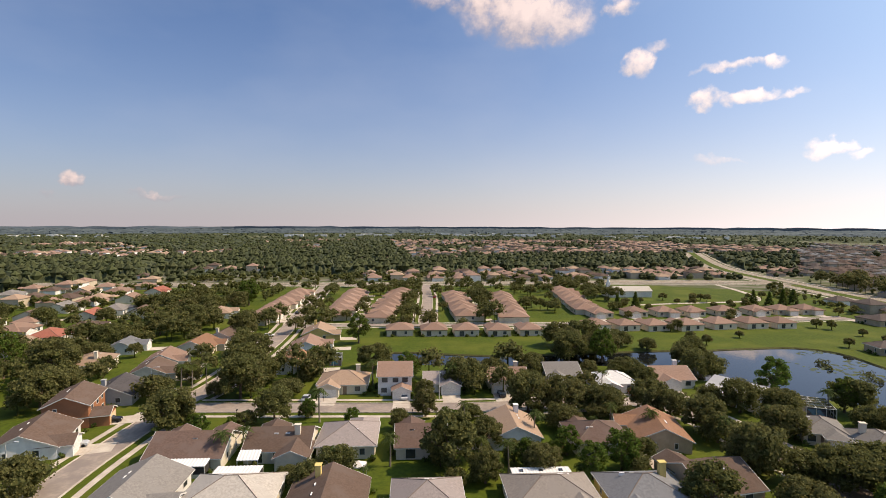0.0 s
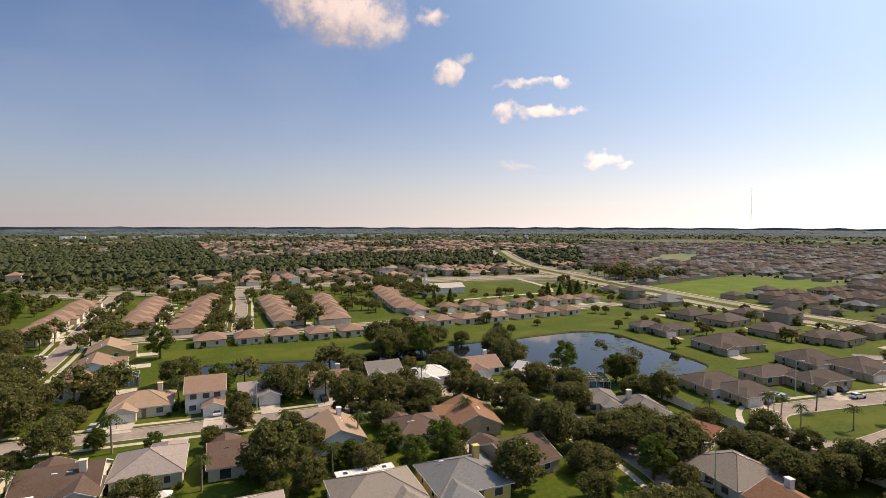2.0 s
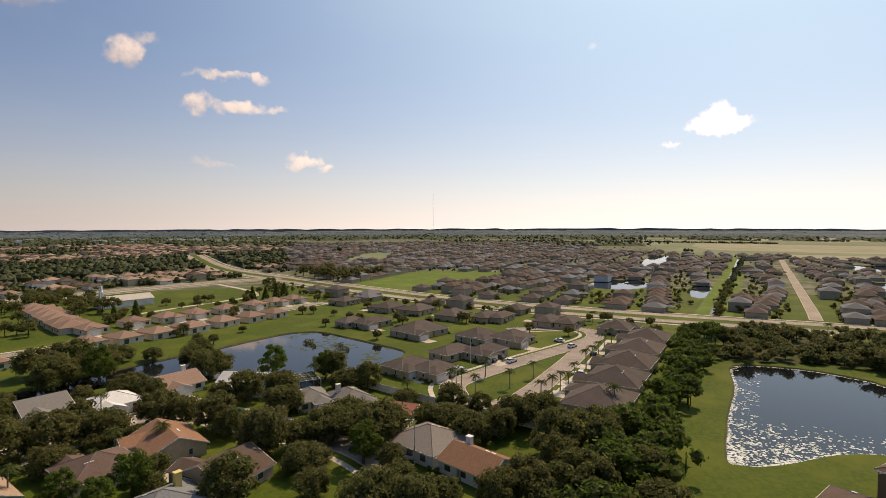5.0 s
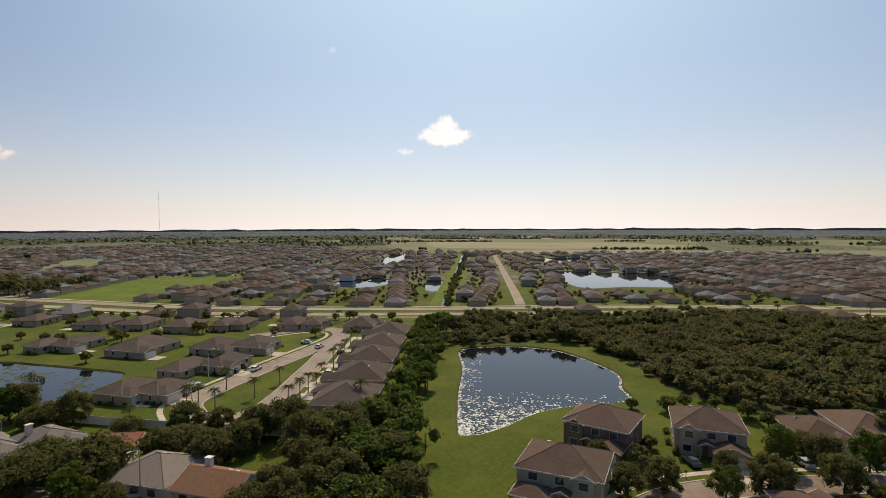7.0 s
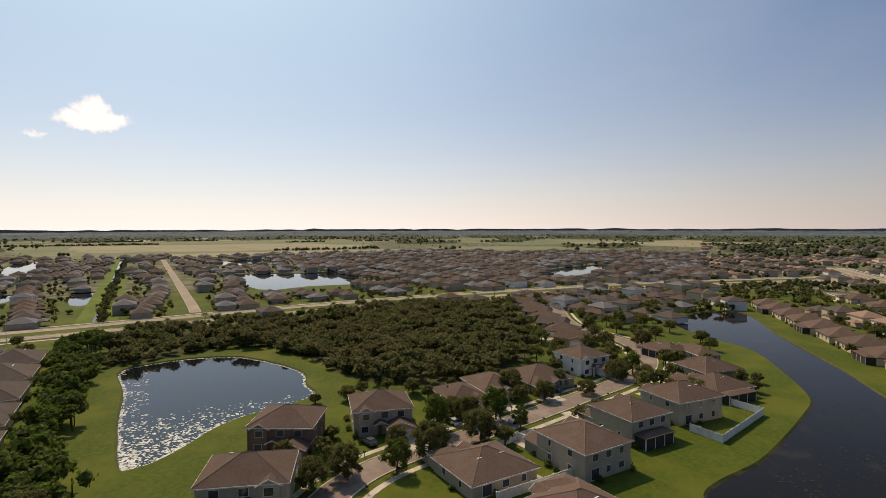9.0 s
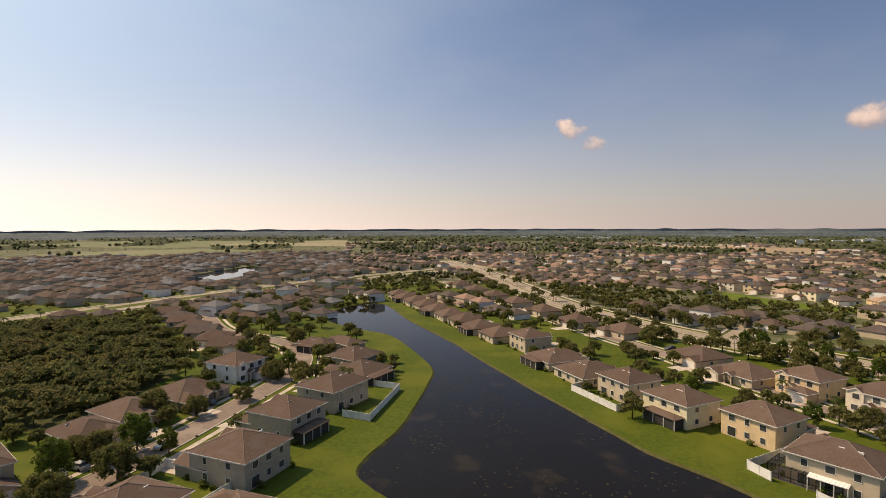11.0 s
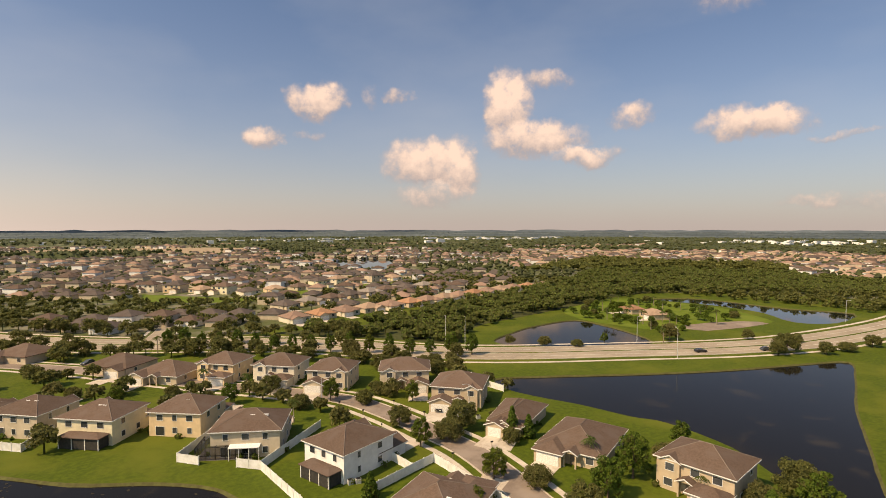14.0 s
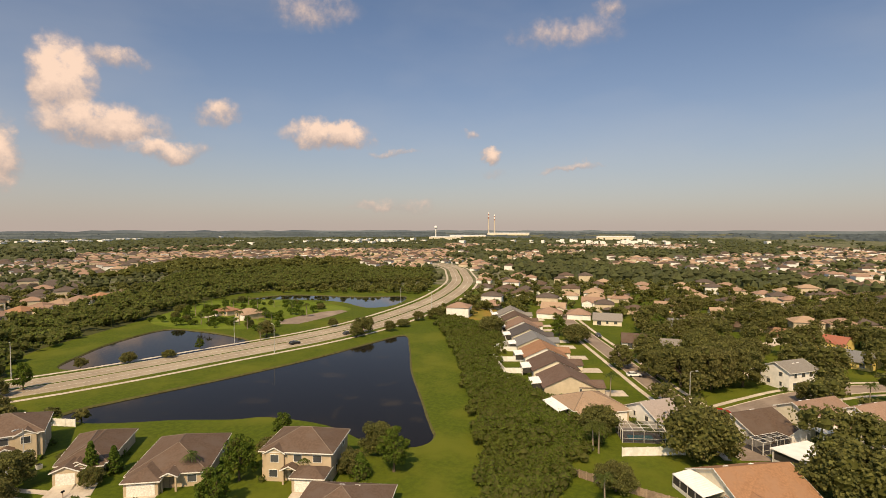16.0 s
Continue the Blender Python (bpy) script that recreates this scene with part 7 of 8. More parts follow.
for line in ([(87.1, -129.8), (73.5, -130), (67.9, -105.6), (75.6, -105.5)], [(88.5, -60.8), (90.6, -68.8), (71.9, -70), (71.2, -50)], [(22.9, -160.6), (29, -149.2), (15.5, -136.6), (10.4, -145.6)], [(-18.5, -124.1), (-11, -114.2), (-14.4, -110.4)],
             [(-20.4, -105.5), (-24, -101.9), (-41.1, -116.5)], [(-24, -101.9), (-26.9, -80)], [(-47, -91.8), (-47.9, -85.2), (-53.6, -86.9), (-55, -65)], [(-47.9, -85.2), (-37.5, -81.9)],
             [(-293.8, -53.8), (-257.5, -43.2), (-206.2, -30.6), (-193.8, -35.5), (-197.2, -22.5)], [(-193.8, -35.5), (-179.2, -30.9), (-182.8, -18)], [(-179.2, -30.9), (-165.2, -25.4), (-168, -15)], [(-163, -25.4), (-148.2, -20.6)], [(-92.6, -122.2), (-93.8, -114.6)], [(-110.4, 6.8), (-114.4, 19.2)]):
    fence(line, 1.8, WHITE_FENCE)
fence([(116.9, 100), (115.6, 88.8), (112.5, 57), (111.9, 42.5)], 2.0, "painted block wall between the villas and the old houses", MASONRY, 3.0, "", "wall")
fence([(-100, -3.8), (-98, -0.2), (-93.5, 10.9), (-90, 20)], 1.5, "leaning grey timber fence by the thicket", OLD_WOOD, 1.2, "", "wooden_fence")


# ---- cars ----
def car(paint, label):
    root = thing("car", Matrix(), label, "car", "parked cars")
    f = Form()
    prof = [(-2.2, 0.35), (-2.25, 0.75), (-2.1, 0.95), (-1.2, 1.0), (0.9, 1.0), (1.9, 0.9), (2.2, 0.7), (2.2, 0.35)]
    n = len(prof)
    f.add([(x, s * 0.88, z) for s in (-1, 1) for x, z in prof], [(i, (i + 1) % n, n + (i + 1) % n, n + i) for i in range(n)] + [tuple(range(n)), tuple(range(n, 2 * n))[::-1]])
    part("body", f, CAR_PAINTS[paint], root)
    c = Form()
    cab = [(-1.95, 0.97), (-1.45, 1.42), (0.15, 1.45), (0.95, 0.97)]
    c.add([(x, s * (0.82 - 0.3 * (z - 0.97)), z) for s in (-1, 1) for x, z in cab], [(0, 1, 5, 4), (2, 3, 7, 6), (0, 3, 2, 1), (4, 5, 6, 7)])
    part("cabin_glass", c, GLASS, root, "dark car glass")
    r = Form().box(-1.45, 0.15, -0.68, 0.68, 1.425, 1.47)
    part("roof", r, CAR_PAINTS[paint], root)
    w = Form()
    w.v = [(0.33 * math.cos(a * math.pi / 6), s, 0.33 + 0.33 * math.sin(a * math.pi / 6)) for s in (-0.11, 0.11) for a in range(12)]
    w.f = [(i, (i + 1) % 12, 12 + (i + 1) % 12, 12 + i) for i in range(12)] + [tuple(range(12)), tuple(range(12, 24))[::-1]]
    wheel = w.mesh("wheel", TYRE)
    for x in (-1.35, 1.4):
        for y in (-0.82, 0.82):
            part("wheel", wheel, TYRE, root).matrix_basis = pose(x, y, 0)
    for y in (-0.6, 0.6):
        part("headlight", Form().box(2.12, 2.215, y - 0.2, y + 0.2, 0.62, 0.76), TRIM, root, "clear headlight")
    return root


CARS = {k: car(k, "parked %s car on the pavement" % k) for k in CAR_PAINTS}
for k, x, y, turn in (("white", 83.1, 66.9, 80), ("silver", 85.8, 64.8, 80), ("white", 84.4, 59.4, 100), ("red", 71.6, 133.1, 85), ("dark", 40.5, 135, 85), ("black", 36.2, 136.9, 85), ("white", 163.8, 73.1, -12), ("black", 160.6, 79.4, 80),
                      ("dark", 137.5, 82.5, 80), ("white", 196.2, 62.5, -14), ("black", -70.6, -111.2, 40), ("white", -50.6, -150.6, 50), ("dark", 104, -40, 10), ("silver", 105.2, -61.2, 8), ("white", 105.8, -57.5, 5), ("black", -58.1, 130.6, 10),
                      ("silver", -58.8, 116.9, 10), ("black", -185, -111.9, 155), ("dark", -208.5, -100.2, 155), ("white", 300, 50, 88), ("silver", 272.5, 125, 92), ("silver", -71.5, -104.5, 28), ("white", -33.5, -168.5, 48), ("dark", 5.5, -213.5, 48), ("silver", 98.5, -75, 80), ("dark", 112.5, -98, 15), ("white", 25.5, -248, 48), ("dark", -60.5, 88, 8), ("white", 10.2, 138.2, 85), ("silver", -15.2, 140.4, 82), ("red", -142, 32, 100), ("white", -172, 14, 105), ("dark", -232, 4.5, 15), ("silver", 145, 82.5, 80), ("white", 203, 70, 80), ("dark", 166.2, 78.8, 80), ("black", 187.5, 51.9, 5), ("white", 160, 48.8, 90)):
    copy_thing(CARS[k], pose(x, y, 0.085, 0, 0, turn))


# ---- poles and lamps ----
def lamp_post(x, y, h, turn, label="tall grey street lamp by the road"):
    root = thing("street_lamp", pose(x, y, 0, 0, 0, turn), label, "street lamp", "street lamps")
    part("pole", Form().tube([(0, 0, -0.05), (0, 0, h * 0.5), (0, 0, h)], [0.13, 0.1, 0.07], 8), STEEL, root)
    part("arm", Form().tube([(0, 0, h - 0.1), (0.7, 0, h + 0.2), (1.5, 0, h + 0.25)], [0.05, 0.045, 0.04], 6), STEEL, root)
    part("lamp_head", Form().box(1.3, 2.0, -0.14, 0.14, h + 0.16, h + 0.32), STEEL, root)


for x, y, h, t in ((115.6, 66.9, 9.4, 0), (83.1, 57.5, 8.8, 150), (151.9, 82.5, 9.4, -70), (-178.8, -135, 10.6, 60), (-169.4, -111, 10.6, -120), (-119.4, -170, 11.2, 50), (-303.8, -110, 10.6, 90), (-285, -85, 10.6, -90), (-113.8, -175.6, 11.2, 50),
                   (-150.6, 26.2, 8.1, 100), (-54.5, 144.4, 8.8, 0), (19.1, 135.6, 7.5, -90), (-60, 97.5, 8.8, 0), (-46.2, -130, 7.5, 140), (-75, -105, 7.5, 0), (181.2, 75, 8.8, -70), (256.2, 137.5, 10, 0), (265, 50, 10, 0), (232.5, 56.2, 10, 0)):
    lamp_post(x, y, h, t)


def mast(x, y, h):
    root = thing("radio_mast", pose(x, y, 0), "distant thin lattice radio mast", "mast")
    for k in range(3):
        a = k * 2.094
        part("leg", Form().tube([(0.9 * math.cos(a), 0.9 * math.sin(a), 0), (0.9 * math.cos(a), 0.9 * math.sin(a), h)], [0.28, 0.22], 4), STEEL, root)


def chimney_stack(x, y, h):
    root = thing("smokestack", pose(x, y, 0), "distant red and white banded smokestack", "smokestack", "smokestacks")
    part("shaft", Form().tube([(0, 0, 0), (0, 0, h * 0.72)], [5.2, 4.0], 12), CONCRETE, root)
    for k in range(4):
        part("band", Form().tube([(0, 0, h * (0.72 + 0.07 * k)), (0, 0, h * (0.79 + 0.07 * k))], [4.0 - 0.1 * k, 3.9 - 0.1 * k], 12), (ROOFS["red"], WHITE_METAL)[k % 2], root)


chimney_stack(-3543, -645, 150)
chimney_stack(-3546, -605, 135)
tower = thing("water_tower", pose(-2114, -606, 0), "distant slim white water tower", "water tower")
part("stem", Form().tube([(0, 0, 0), (0, 0, 44)], [2.2, 1.8], 10), WHITE_METAL, tower)
part("tank", Form().tube([(0, 0, 42), (0, 0, 46), (0, 0, 51), (0, 0, 54)], [1.8, 6.5, 7.0, 2.0], 14), WHITE_METAL, tower)
for x, y, w, d, t in ((-3364, -484, 260, 90, 95), (-1932, -512, 120, 50, 90), (-2196, 108, 140, 60, 80), (-2342, -520, 160, 60, 100)):
    shed = thing("warehouse", pose(x, y, 0, 0, 0, t), "distant long pale warehouse", "warehouse", "warehouses")
    part("wall", Form().box(-w / 2, w / 2, -d / 2, d / 2, 0, 11), WALLS["cream"], shed)
    f = Form()
    gable_roof(f, 0, 0, w, d, 11, "x", 0.08, 0.6, 0.5)
    part("roof", f, WHITE_METAL, shed)


mast(2193, 1396, 202)

# ---- church by the avenue ----
church = thing("church", pose(166, 320, 0, 0, 0, -6), "low white church with a grey roof and a small steeple", "church")
part("wall", Form().box(-14, 14, -6, 6, 0, 4), WALLS["white"], church)
f = Form()
gable_roof(f, 0, 0, 28, 12, 4, "x", 0.4, 0.6)
gable_wall(f, 0, 0, 28, 12, 4, "x", 0.4)
part("roof", f, ROOFS["pale"], church)
part("steeple", Form().box(-13, -11, -1, 1, 4, 9).tube([(-12, 0, 9), (-12, 0, 14)], [1.0, 0.05], 6), WALLS["white"], church, "small pointed white steeple")


# ---- screened pool cages and porches ----
def pool_cage(x, y, rot, w, d, label, pool=True, frame_of=TRIM):
    root = thing("pool_cage", pose(x, y, 0, 0, 0, rot), label, "pool enclosure")
    h = 2.6
    bar = 0.05
    n = max(3, round(w / 2))
    for k in range(n + 1):
        px = -w / 2 + k * w / n
        f = Form().box(px - bar, px + bar, -d / 2, -d / 2 + 2 * bar, 0, h).box(px - bar, px + bar, -d / 2, d / 2, h, h + 2 * bar)
        part("post", f, frame_of, root)
    for z in (0.9, h):
        part("rail", Form().box(-w / 2, w / 2, -d / 2, -d / 2 + 0.08, z, z + 0.08), frame_of, root)
    for s in (-1, 1):
        m = max(2, round(d / 2))
        for k in range(m + 1):
            py = -d / 2 + k * d / m
            part("post", Form().box(s * w / 2 - bar, s * w / 2 + bar, py - bar, py + bar, 0, h), frame_of, root)
    for k in range(1, 3):
        py = -d / 2 + k * d / 3
        part("rail", Form().box(-w / 2, w / 2, py - 0.04, py + 0.04, h, h + 0.08), frame_of, root)
    f = Form().add([(-w / 2, -d / 2, h + 0.05), (w / 2, -d / 2, h + 0.05), (w / 2, d / 2, h + 0.05), (-w / 2, d / 2, h + 0.05), (-w / 2, -d / 2, 0.1), (w / 2, -d / 2, 0.1), (w / 2, d / 2, 0.1), (-w / 2, d / 2, 0.1)], [(0, 1, 2, 3), (4, 5, 1, 0), (5, 6, 2, 1), (7, 4, 0, 3)])
    part("screen", f, CAGE_MESH, root, "fine dark insect screen")
    part("deck", Form().box(-w / 2, w / 2, -d / 2, d / 2, -0.05, 0.1), DARK_ROAD, root, "dark paved pool deck")
    if pool:
        part("pool", Form().box(-w * 0.3, w * 0.3, -d * 0.25, d * 0.2, 0.1, 0.13), POOL, root, "blue-green pool water")


pool_cage(-20.5, -112.8, 154, 11.5, 6.0, "dark framed screened pool enclosure behind a house", True, TYRE)
pool_cage(-121.5, 11.2, 100, 9.0, 6.0, "white framed screened pool enclosure")
pool_cage(-122.5, 36.2, 125, 8, 5, "white framed screened porch behind a house", False)
pool_cage(-10.2, 176.9, 90, 7, 5, "screened pool enclosure behind a house", True)
pump = thing("floating_box", pose(-14, -92.9, -0.5, 0, 0, 25), "small white floating aerator box on the pond", "aerator")
part("box", Form().box(-0.7, 0.7, -0.5, 0.5, 0, 0.5), WHITE_METAL, pump)
part("lid", Form().box(-0.8, 0.8, -0.6, 0.6, 0.5, 0.62), TRIM, pump)


# ---- lily pads and weed on the ponds ----
def pads(name, shore, count, keep, size, seed, material, label):
    rng = random.Random(seed)
    xs, ys = [p[0] for p in shore], [p[1] for p in shore]
    f = Form()
    made = 0
    while made < count:
        x, y = rng.uniform(min(xs), max(xs)), rng.uniform(min(ys), max(ys))
        if not inside(x, y, shore) or rng.random() > keep(x, y):
            continue
        k = len(f.v)
        n = 8
        r = size * rng.uniform(0.3, 1.3)
        e = rng.uniform(0.5, 1.0)
        t = rng.uniform(0, 3.1)
        for i in range(n):
            a = 2 * math.pi * i / n
            rr = r * rng.uniform(0.7, 1.2)
            px, py = rr * math.cos(a), rr * e * math.sin(a)
            f.v.append((x + px * math.cos(t) - py * math.sin(t), y + px * math.sin(t) + py * math.cos(t), -0.40 + 0.004 * rng.random()))
        f.f.append(tuple(range(k, k + n)))
        made += 1
    tagged(new(name, f.mesh(name, material)), label, "water plants", kind="stuff")


pads("lily_pads", SHORES["pond_lilies"], 2600, lambda x, y: (max(0.0, min(1.0, (150 - x) / 34)) ** 1.6 * (1.0 if noise.noise((x * 0.3, y * 0.3, 4)) > -0.05 else 0.25) + 0.35 * (y > 1) * max(0.0, noise.noise((x * 0.12, y * 0.12, 0)) + 0.2)) + 0.6 * near_line(x, y, SHORES["pond_lilies"], 1.2), 0.34, 41, LILY, "pale drifting lily pads and algae on the pond")
pads("pond_scum", SHORES["pond_long"], 600, lambda x, y: (0.7 if noise.noise((x * 0.07, y * 0.07, 6)) > 0.12 else 0.04) * (x < 70), 0.3, 43, surface("pond_scum", (0.042, 0.036, 0.025), (0.03, 0.026, 0.02), 0.8, 0.85), "thin brown flecks of scum floating on the dark pond")
pads("pond_weed", SHORES["pond_middle"], 160, lambda x, y: 1.0 * (x > 140) * (noise.noise((x * 0.09, y * 0.09, 2)) > 0.05), 1.0, 42, surface("pond_weed", (0.09, 0.11, 0.045), (0.05, 0.06, 0.03), 0.6, 0.8), "patches of dull green pond weed")

# the first of each kind stands in the plan too
for ob, x, y in zip(OAKS + BRIGHTS + PALM_KINDS + [CARS[k] for k in CAR_PAINTS], (-78, 110, -88, 104, -15, 12, 111, 88), (150, 165, 188, 160, 166, 152, 112, 104)):
    ob.matrix_basis = pose(x, y, -0.05, 0, 0, x * 7)
for k, (x, y, turn) in zip(CAR_PAINTS, ((-39, 222, 5), (30, 250, 85), (-34.5, 277, 88), (42.5, 327, 85), (65, 130.5, 85))):
    CARS[k].matrix_basis = pose(x, y, 0.085, 0, 0, turn)


# ---- porches, awnings and back-yard things ----
def porch(home, side, offset, w, depth, z, roofing, label, skylights=0, screens=True, drop=0.35):
    """A lean-to roof on posts against one wall of a house; side is a turn from the back wall (0 back, 90 left, 180 front, 270 right)."""
    walls = [o for o in home.children if o.name.startswith("wall")][0].data
    body = walls.vertices[6].co
    reach = body.y if side in (0, 180) else body.x
    y0, y1 = reach + 0.01, reach + depth
    # one sheet of ribbed metal
    f = Form()
    n = max(4, int(w / 0.3))
    for i in range(n + 1):
        x, rib = offset - w / 2 + w * i / n, 0.1 + 0.05 * (i % 2)
        f.v += [(x, y0, z), (x, y0, z + rib), (x, y1, z - drop + rib), (x, y1, z - drop)]
    for i in range(n):
        k = 4 * i
        f.f += [(k + a, k + (a + 1) % 4, k + 4 + (a + 1) % 4, k + 4 + a) for a in range(4)]
    f.f += [(0, 3, 2, 1), (4 * n, 4 * n + 1, 4 * n + 2, 4 * n + 3)]
    root = part("porch", f, roofing, home, label)
    root.matrix_basis = Matrix.Rotation(radians(side), 4, "Z")
    n = max(2, round(w / 2.2))
    for k in range(n + 1):
        x = offset - w / 2 + 0.1 + k * (w - 0.2) / n
        part("post", Form().box(x - 0.06, x + 0.06, y1 - 0.2, y1 - 0.08, 0, z - drop), TRIM, root)
    if screens:
        zt = z - drop - 0.15
        part("screen", Form().box(offset - w / 2 + 0.1, offset + w / 2 - 0.1, y1 - 0.15, y1 - 0.12, 0.7, zt).box(offset - w / 2 + 0.08, offset - w / 2 + 0.11, y0 + 0.1, y1 - 0.2, 0.7, zt).box(offset + w / 2 - 0.11, offset + w / 2 - 0.08, y0 + 0.1, y1 - 0.2, 0.7, zt), SCREEN, root, "dark insect screen")
        part("knee_wall", Form().box(offset - w / 2 + 0.05, offset + w / 2 - 0.05, y1 - 0.17, y1 - 0.1, 0, 0.7), TRIM, root)
    for k in range(skylights):
        x = offset - w / 2 + (k + 0.5) * w / skylights
        part("skylight", Form().box(x - 0.35, x + 0.35, (y0 + y1) / 2 - 0.5, (y0 + y1) / 2 + 0.3, z - drop * 0.5 + 0.02, z - drop * 0.4 + 0.22), GLASS, root, "dark square skylight")


def home_near(x, y):
    return HOMES[min(HOMES, key=lambda k: (k[0] - x) ** 2 + (k[1] - y) ** 2)]


WHITE_PORCH = "white metal lean-to roof over a screened porch"
porch(home_near(-33, 108), 0, 0.0, 10.5, 3.0, 2.5, WHITE_METAL, WHITE_PORCH)
porch(home_near(-16, 109), 0, 4.6, 4.0, 2.6, 2.7, WHITE_METAL, "white metal awning behind the house", screens=False, drop=0.9)
porch(home_near(30, 81), 0, 0.0, 10.5, 2.6, 2.75, WHITE_METAL, "white flat roof with dark skylights", skylights=3, drop=0.1)
porch(home_near(-21, 88), 0, -1.5, 8.0, 3.2, 2.75, WHITE_METAL, "white flat porch roof", drop=0.1)
porch(home_near(-136, 0), 90, 1.0, 9.0, 3.2, 2.6, WHITE_METAL, "white ribbed metal awning along the side", screens=False, drop=0.6)
porch(home_near(-136, 50), 180, 3.0, 6.5, 2.8, 2.6, WHITE_METAL, "white awning over a back door", screens=False, drop=0.3)
porch(home_near(98, 74), 0, 0.0, 6.5, 3.2, 2.75, WHITE_METAL, "white flat patio roof", screens=False, drop=0.1)
porch(home_near(-98, 27), 90, 2.0, 8.5, 3.8, 2.9, WHITE_METAL, WHITE_PORCH, drop=0.7)
porch(home_near(-19, -110), 0, 0.0, 6.0, 1.6, 2.7, WHITE_METAL, "white awning over patio doors", screens=False, drop=0.25)
for row in FENCE_ROW:
    porch(home_near(row[0], row[1]), 0, 0.5, min(row[3], 9) * 0.72, 3.0, 2.6, WHITE_METAL, "white metal porch roof behind the house", drop=0.25)
for x, y, lx, ly, w, d, roof in ((-16.5, 108.9, -3.6, 6.4, 6.0, 5.0, "brown"), (-135.7, 0.0, -3.0, -6.0, 6.0, 5.0, "tan"), (-33, 108, 5.0, -5.5, 5.0, 5.0, "darkbrown")):
    home = home_near(x, y)
    f, g = Form(), Form()
    f.box(lx - w / 2, lx + w / 2, ly - d / 2, ly + d / 2, 0, 2.5)
    gable_roof(g, lx, ly - math.copysign(1.2, ly), w, d + 2.4, 2.5, "y", 0.45, 0.4)
    gable_wall(f, lx, ly, w, d, 2.5, "y", 0.45)
    h = gable_trim(lx, ly - math.copysign(1.2, ly), w, d + 2.4, 2.5, "y", 0.45, 0.4)
    wing = part("wing", f, WALLS["cream"], home, "low gabled wing")
    part("wing_roof", g, ROOFS[roof], wing)
    part("fascia", h, TRIM, wing)
# a flat-roofed screened sun room of its own behind the big tree
room = thing("sun_room", pose(-115.5, 41, 0, 0, 0, 125), "flat white roofed screened sun room behind a house", "sun room")
part("roof", Form().box(-5.2, 5.2, -3.4, 3.4, 2.7, 2.86).box(-5.3, 5.3, -3.5, -3.38, 2.62, 2.9).box(-5.3, 5.3, 3.38, 3.5, 2.62, 2.9), WHITE_METAL, room)
part("wall", Form().box(-4.9, 4.9, -3.1, 3.1, 0, 0.8).box(-4.9, 4.9, 2.9, 3.1, 0.8, 2.7), WALLS["lightgrey"], room)
part("screen", Form().box(-4.85, 4.85, -3.05, 2.85, 0.8, 2.65), SCREEN, room, "dark insect screen")
for k in range(6):
    for s in (-1, 1):
        part("post", Form().box(-4.95 + k * 1.94, -4.8 + k * 1.94, s * 3.1 - 0.08, s * 3.1 + 0.08, 0, 2.7), TRIM, room)


def canopy(x, y, size, h, cloth, label, name="party_canopy"):
    root = thing(name, pose(x, y, 0, 0, 0, x * 9), label, "canopy")
    n = 8 if name == "parasol" else 4
    ring = [(size * math.cos(2 * math.pi * (k + 0.5) / n), size * math.sin(2 * math.pi * (k + 0.5) / n)) for k in range(n)]
    f = Form()
    f.v = [(a, b, h) for a, b in ring] + [(a, b, h - 0.25) for a, b in ring] + [(0, 0, h + size * 0.42)]
    f.f = [(k, (k + 1) % n, 2 * n) for k in range(n)] + [(k, n + k, n + (k + 1) % n, (k + 1) % n) for k in range(n)]
    part("cover", f, cloth, root)
    for a, b in (ring if n == 4 else [(0, 0)]):
        part("leg", Form().tube([(a * 0.97, b * 0.97, 0), (a * 0.97, b * 0.97, h + (0 if n == 4 else size * 0.4))], [0.04, 0.04], 6), STEEL, root)


canopy(-8.2, 96.7, 2.3, 2.3, CANVAS, "pale party canopy in a back yard")
canopy(-4.4, 95.6, 1.3, 2.2, TAN_CANVAS, "open tan parasol in a back yard", "parasol")
canopy(-1.2, 95.8, 1.8, 2.3, CANVAS, "small white canopy in a back yard")
# air conditioners, bins and mailboxes
unit = thing("air_conditioner", pose(-36.2, -87.4, 0), "grey box air conditioner beside a house wall", "air conditioner", "air conditioners")
part("casing", Form().box(-0.45, 0.45, -0.45, 0.45, 0, 0.85), STEEL, unit)
part("grille", Form().box(-0.38, 0.38, -0.38, 0.38, 0.85, 0.9), TYRE, unit)
for x, y in ((-37.6, -87.0), (-75.2, -101.5), (7.5, 86.0), (96.5, -53.0), (-14.2, 116.5)):
    copy_thing(unit, pose(x, y, 0, 0, 0, x * 5))
box = thing("mailbox", pose(-52.6, -108, 0, 0, 0, 70), "small dark mailbox on a post by the kerb", "mailbox", "mailboxes")
part("post", Form().box(-0.05, 0.05, -0.05, 0.05, -0.05, 1.05), OLD_WOOD, box)
part("box", Form().box(-0.28, 0.28, -0.12, 0.12, 1.05, 1.3), TYRE, box)
for line, half in ((STREET_N, 5.0), (STREET_W, 5.1), (STREET_A, 4.8)):
    for i in range(7, min(len(line), 40) - 1, 4):
        d = (line[i + 1] - line[i]).normalized()
        for s in (-1, 1):
            p = line[i] + Vector((d.y, -d.x)) * s * half
            if not any(l is not line and near_line(p.x, p.y, l, h + 1.5) for l, h in ALL_ROADS):
                copy_thing(box, pose(p.x, p.y, 0, 0, 0, math.degrees(math.atan2(d.y, d.x)) + 90))


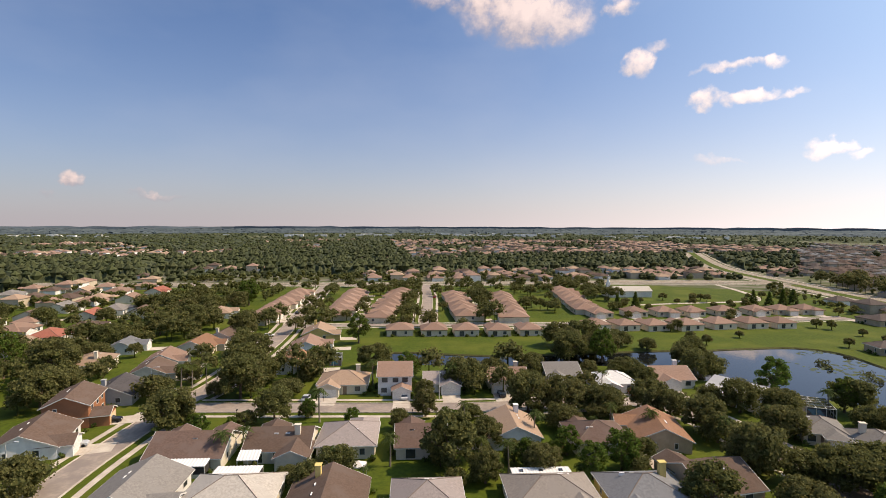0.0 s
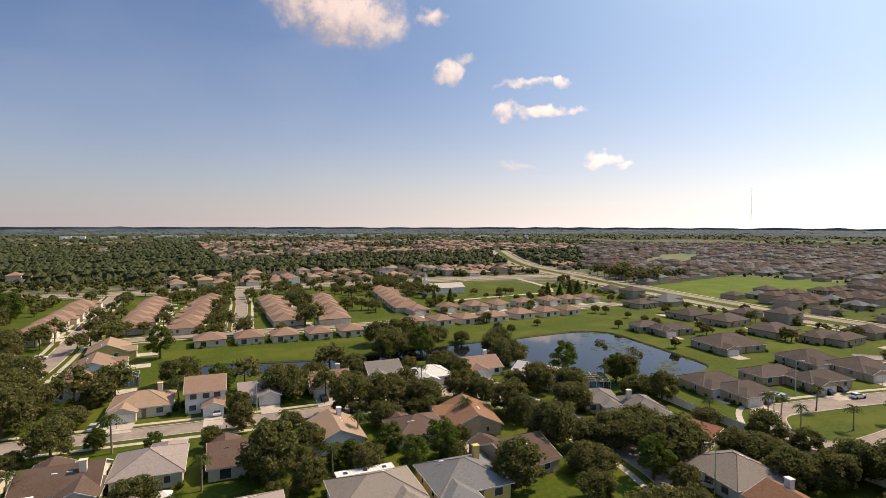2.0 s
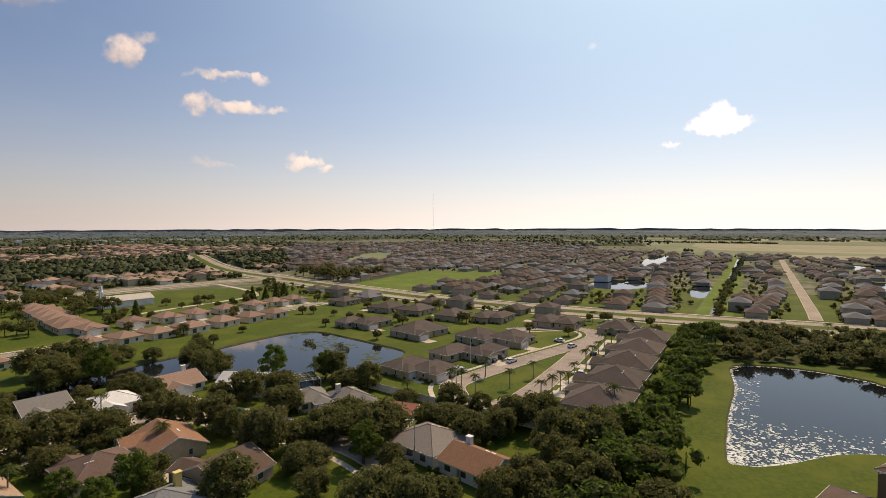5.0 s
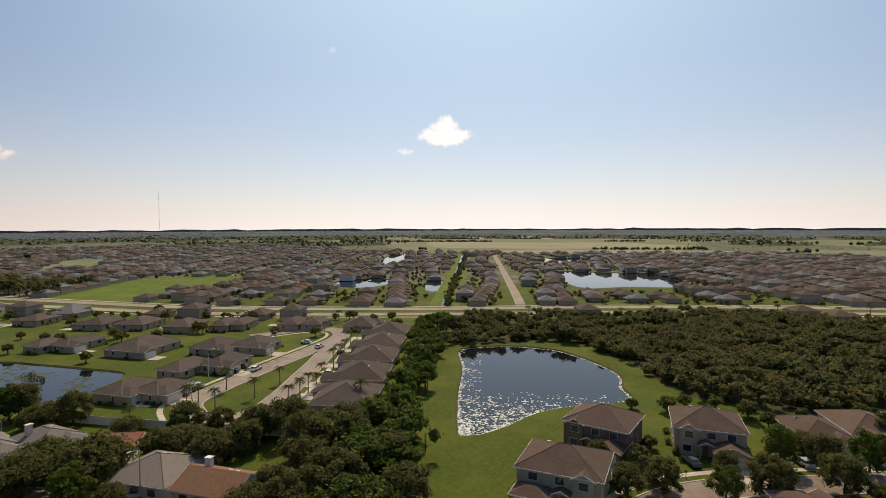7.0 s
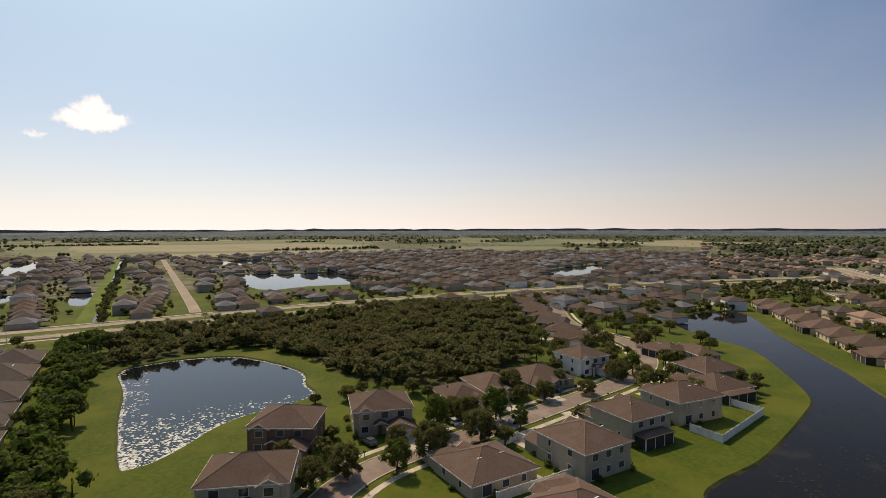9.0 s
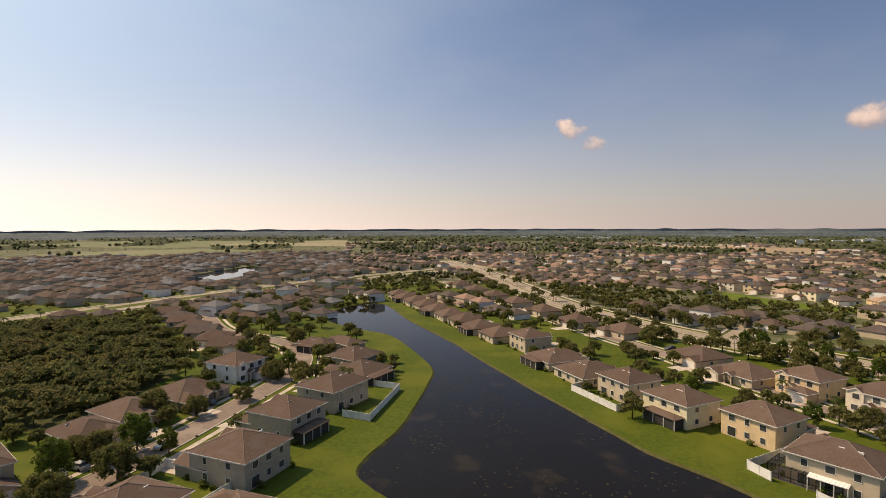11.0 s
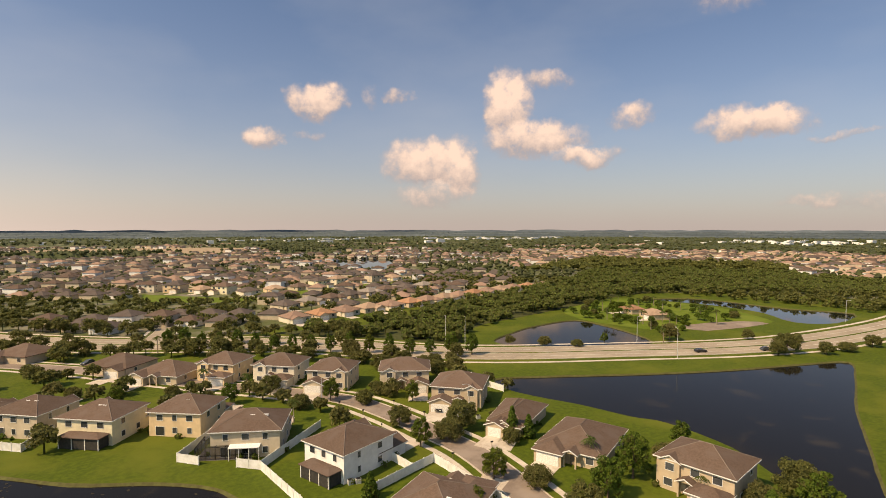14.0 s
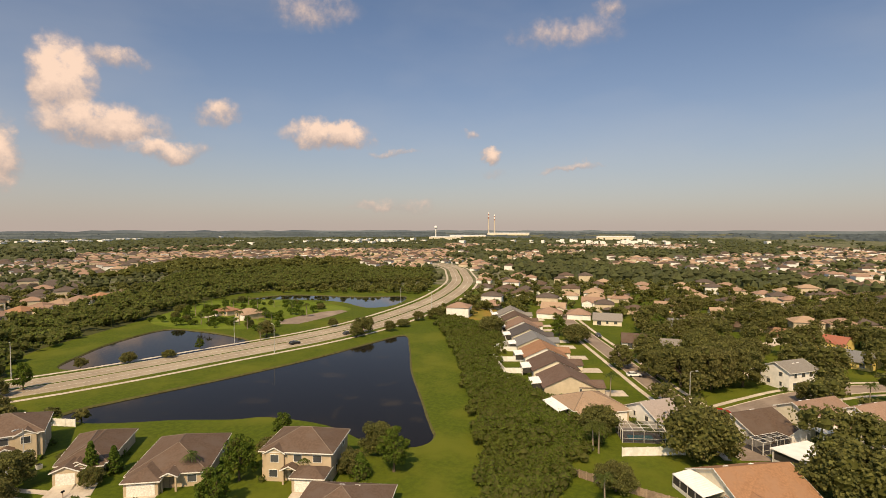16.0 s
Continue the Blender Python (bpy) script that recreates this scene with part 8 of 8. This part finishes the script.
def conifer(x, y, h, r, seed):
    rng = random.Random(seed)
    root = thing("conifer", pose(x, y, -0.05), "narrow conical dark green conifer on a lawn", "conifer", "conifers")
    part("trunk", Form().tube([(0, 0, 0), (0, 0, h * 0.9)], [0.16, 0.04], 6), BARK, root)
    centres, radii = [], []
    for k in range(26):
        q = (k + 0.5) / 26
        a = k * 2.399
        rr = r * (1 - q) * 0.72
        centres.append((rr * math.cos(a), rr * math.sin(a), 0.5 + q * (h - 0.6)))
        radii.append(r * (0.5 - 0.32 * q))
    crown = part("crown", leaf_cloud(rng, centres, radii, 46, 0.2, 1.1), BRIGHT_LEAF, root)
    core = Form()
    for c, q in zip(centres, radii):
        lump(core, c, q * 0.7, rng, 1.0, 6, 3)
    part("inner_foliage", core, SHADED_CORE, crown)


for k, (x, y, h, r) in enumerate(((-37.1, -80.8, 4.6, 1.5), (-74.4, -87.9, 7.0, 1.9), (-77.5, -86.0, 5.2, 1.6), (-88.0, -40.5, 4.5, 2.2), (218.8, 273, 9.0, 3.0), (227.2, 271, 8.0, 2.6), (236, 271, 9.5, 2.8), (246, 275, 8.5, 3.4), (135, 270, 8.0, 2.6), (146, 271, 9.0, 2.8))):
    conifer(x, y, h, r, 300 + k)


# ---- palms and small trees round the clubhouse ----
club = random.Random(44)
for x, y in ((-222, -150), (-228, -158), (-226, -176), (-232, -198), (-246, -204), (-252, -190), (-254, -176), (-250, -152), (-262, -160), (-270, -176), (-274, -196), (-262, -212), (-244, -140), (-216, -160), (-212, -178)):
    plant(PALM_KINDS, x, y, club.uniform(0.8, 1.15), club)
for x, y in ((-220, -200), (-240, -215), (-280, -205), (-284, -170), (-270, -146), (-210, -150), (-216, -190)):
    plant(OAKS, x, y, club.uniform(0.4, 0.6), club)


# ---- reeds in the pond, pines before the avenue ----
reed_rng = random.Random(52)
clumps = [(x + reed_rng.gauss(0, 0.8), y + reed_rng.gauss(0, 0.8), -0.1) for x, y in ((149.8, 156.4), (148.6, 152.3), (147.9, 149.3), (152.6, 157.5), (153.9, 143.2), (151.8, 138.9), (150.4, 135.4)) for _ in range(3)]
tagged(new("pond_reeds", leaf_cloud(reed_rng, clumps, [reed_rng.uniform(0.5, 1.1) for _ in clumps], 60, 0.16, 1.1).mesh("pond_reeds", OAK_LEAF)), "dark reed clumps standing in the pond", "reeds", kind="stuff")
for x, y in ((-19.7, -226.8), (-25.2, -222.8), (-30.6, -217.8), (-36.4, -214.6), (-41.5, -207.8), (-47.1, -203.7), (-52.8, -199.5), (-58.7, -196.1), (-64.0, -190.2), (-69.8, -186.0), (-75.6, -181.6), (-81.5, -177.3), (-87.1, -172.2), (-93.1, -167.7), (-99.1, -163.3), (-105.2, -158.8), (-111.4, -154.3)):
    plant(BRIGHTS, x, y, reed_rng.uniform(0.5, 0.68), reed_rng, reed_rng.uniform(1.2, 1.5))
for x, y in ((72.3, 190.6), (80.7, 190.0), (83.0, 175.7), (67.1, 167.4)):
    plant(OAKS, x, y, reed_rng.uniform(1.2, 1.45), reed_rng, 1.0)
pool_cage(109.2, 113.6, 60, 9.0, 6.0, "screened pool enclosure behind a house by the pond", True, TRIM)


# ---- clipped shrubs along the house walls ----
def foundation_shrubs():
    rng = random.Random(17)
    centres, radii, core = [], [], Form()
    for rows in (BACKS_NEAR, SOUTH_OF_STREET, NORTH_OF_STREET, WEST_SIDE, POND_TWO, LOOP_VILLAS, LOOP_VILLAS_EAST, FOREST_ROW, POND_THREE_WEST, POND_THREE_EAST, POND_THREE_FAR, STREET_NORTH, STREET_NORTH_FAR, CORNER, EAST_CLUSTER, FENCE_ROW, POND_ROW, AVENUE_ROW):
        for x, y, rot, w, d, *_ in rows:
            m = pose(x, y, 0, 0, 0, rot)
            spots = [(s * (w / 2 + 0.9), rng.uniform(-0.45, 0.45) * d) for s in (-1, 1) for _ in range(3)] + [(rng.uniform(-0.5, 0.5) * w, d / 2 + 0.9) for _ in range(3)] + [(s * w * 0.48, -d / 2 - 0.9) for s in (-1, 1)]
            for a, b in spots:
                if rng.random() < 0.25:
                    continue
                r = rng.uniform(0.4, 0.95)
                p = m @ Vector((a, b, r * 0.55))
                if any(near_line(p.x, p.y, l, h + 0.8) for l, h in ALL_ROADS) or any(inside(p.x, p.y, s) for s in SHORES.values()):
                    continue
                centres.append(tuple(p))
                radii.append(r)
                lump(core, p, r * 0.8, rng, 0.9, 6, 3)
    ob = tagged(new("garden_shrubs", leaf_cloud(rng, centres, radii, 22, 0.2, 0.9).mesh("garden_shrubs", BRIGHT_LEAF)), "small green shrubs along the house walls", "shrubs", kind="stuff")
    part("inner_foliage", core, SHADED_CORE, ob)


foundation_shrubs()
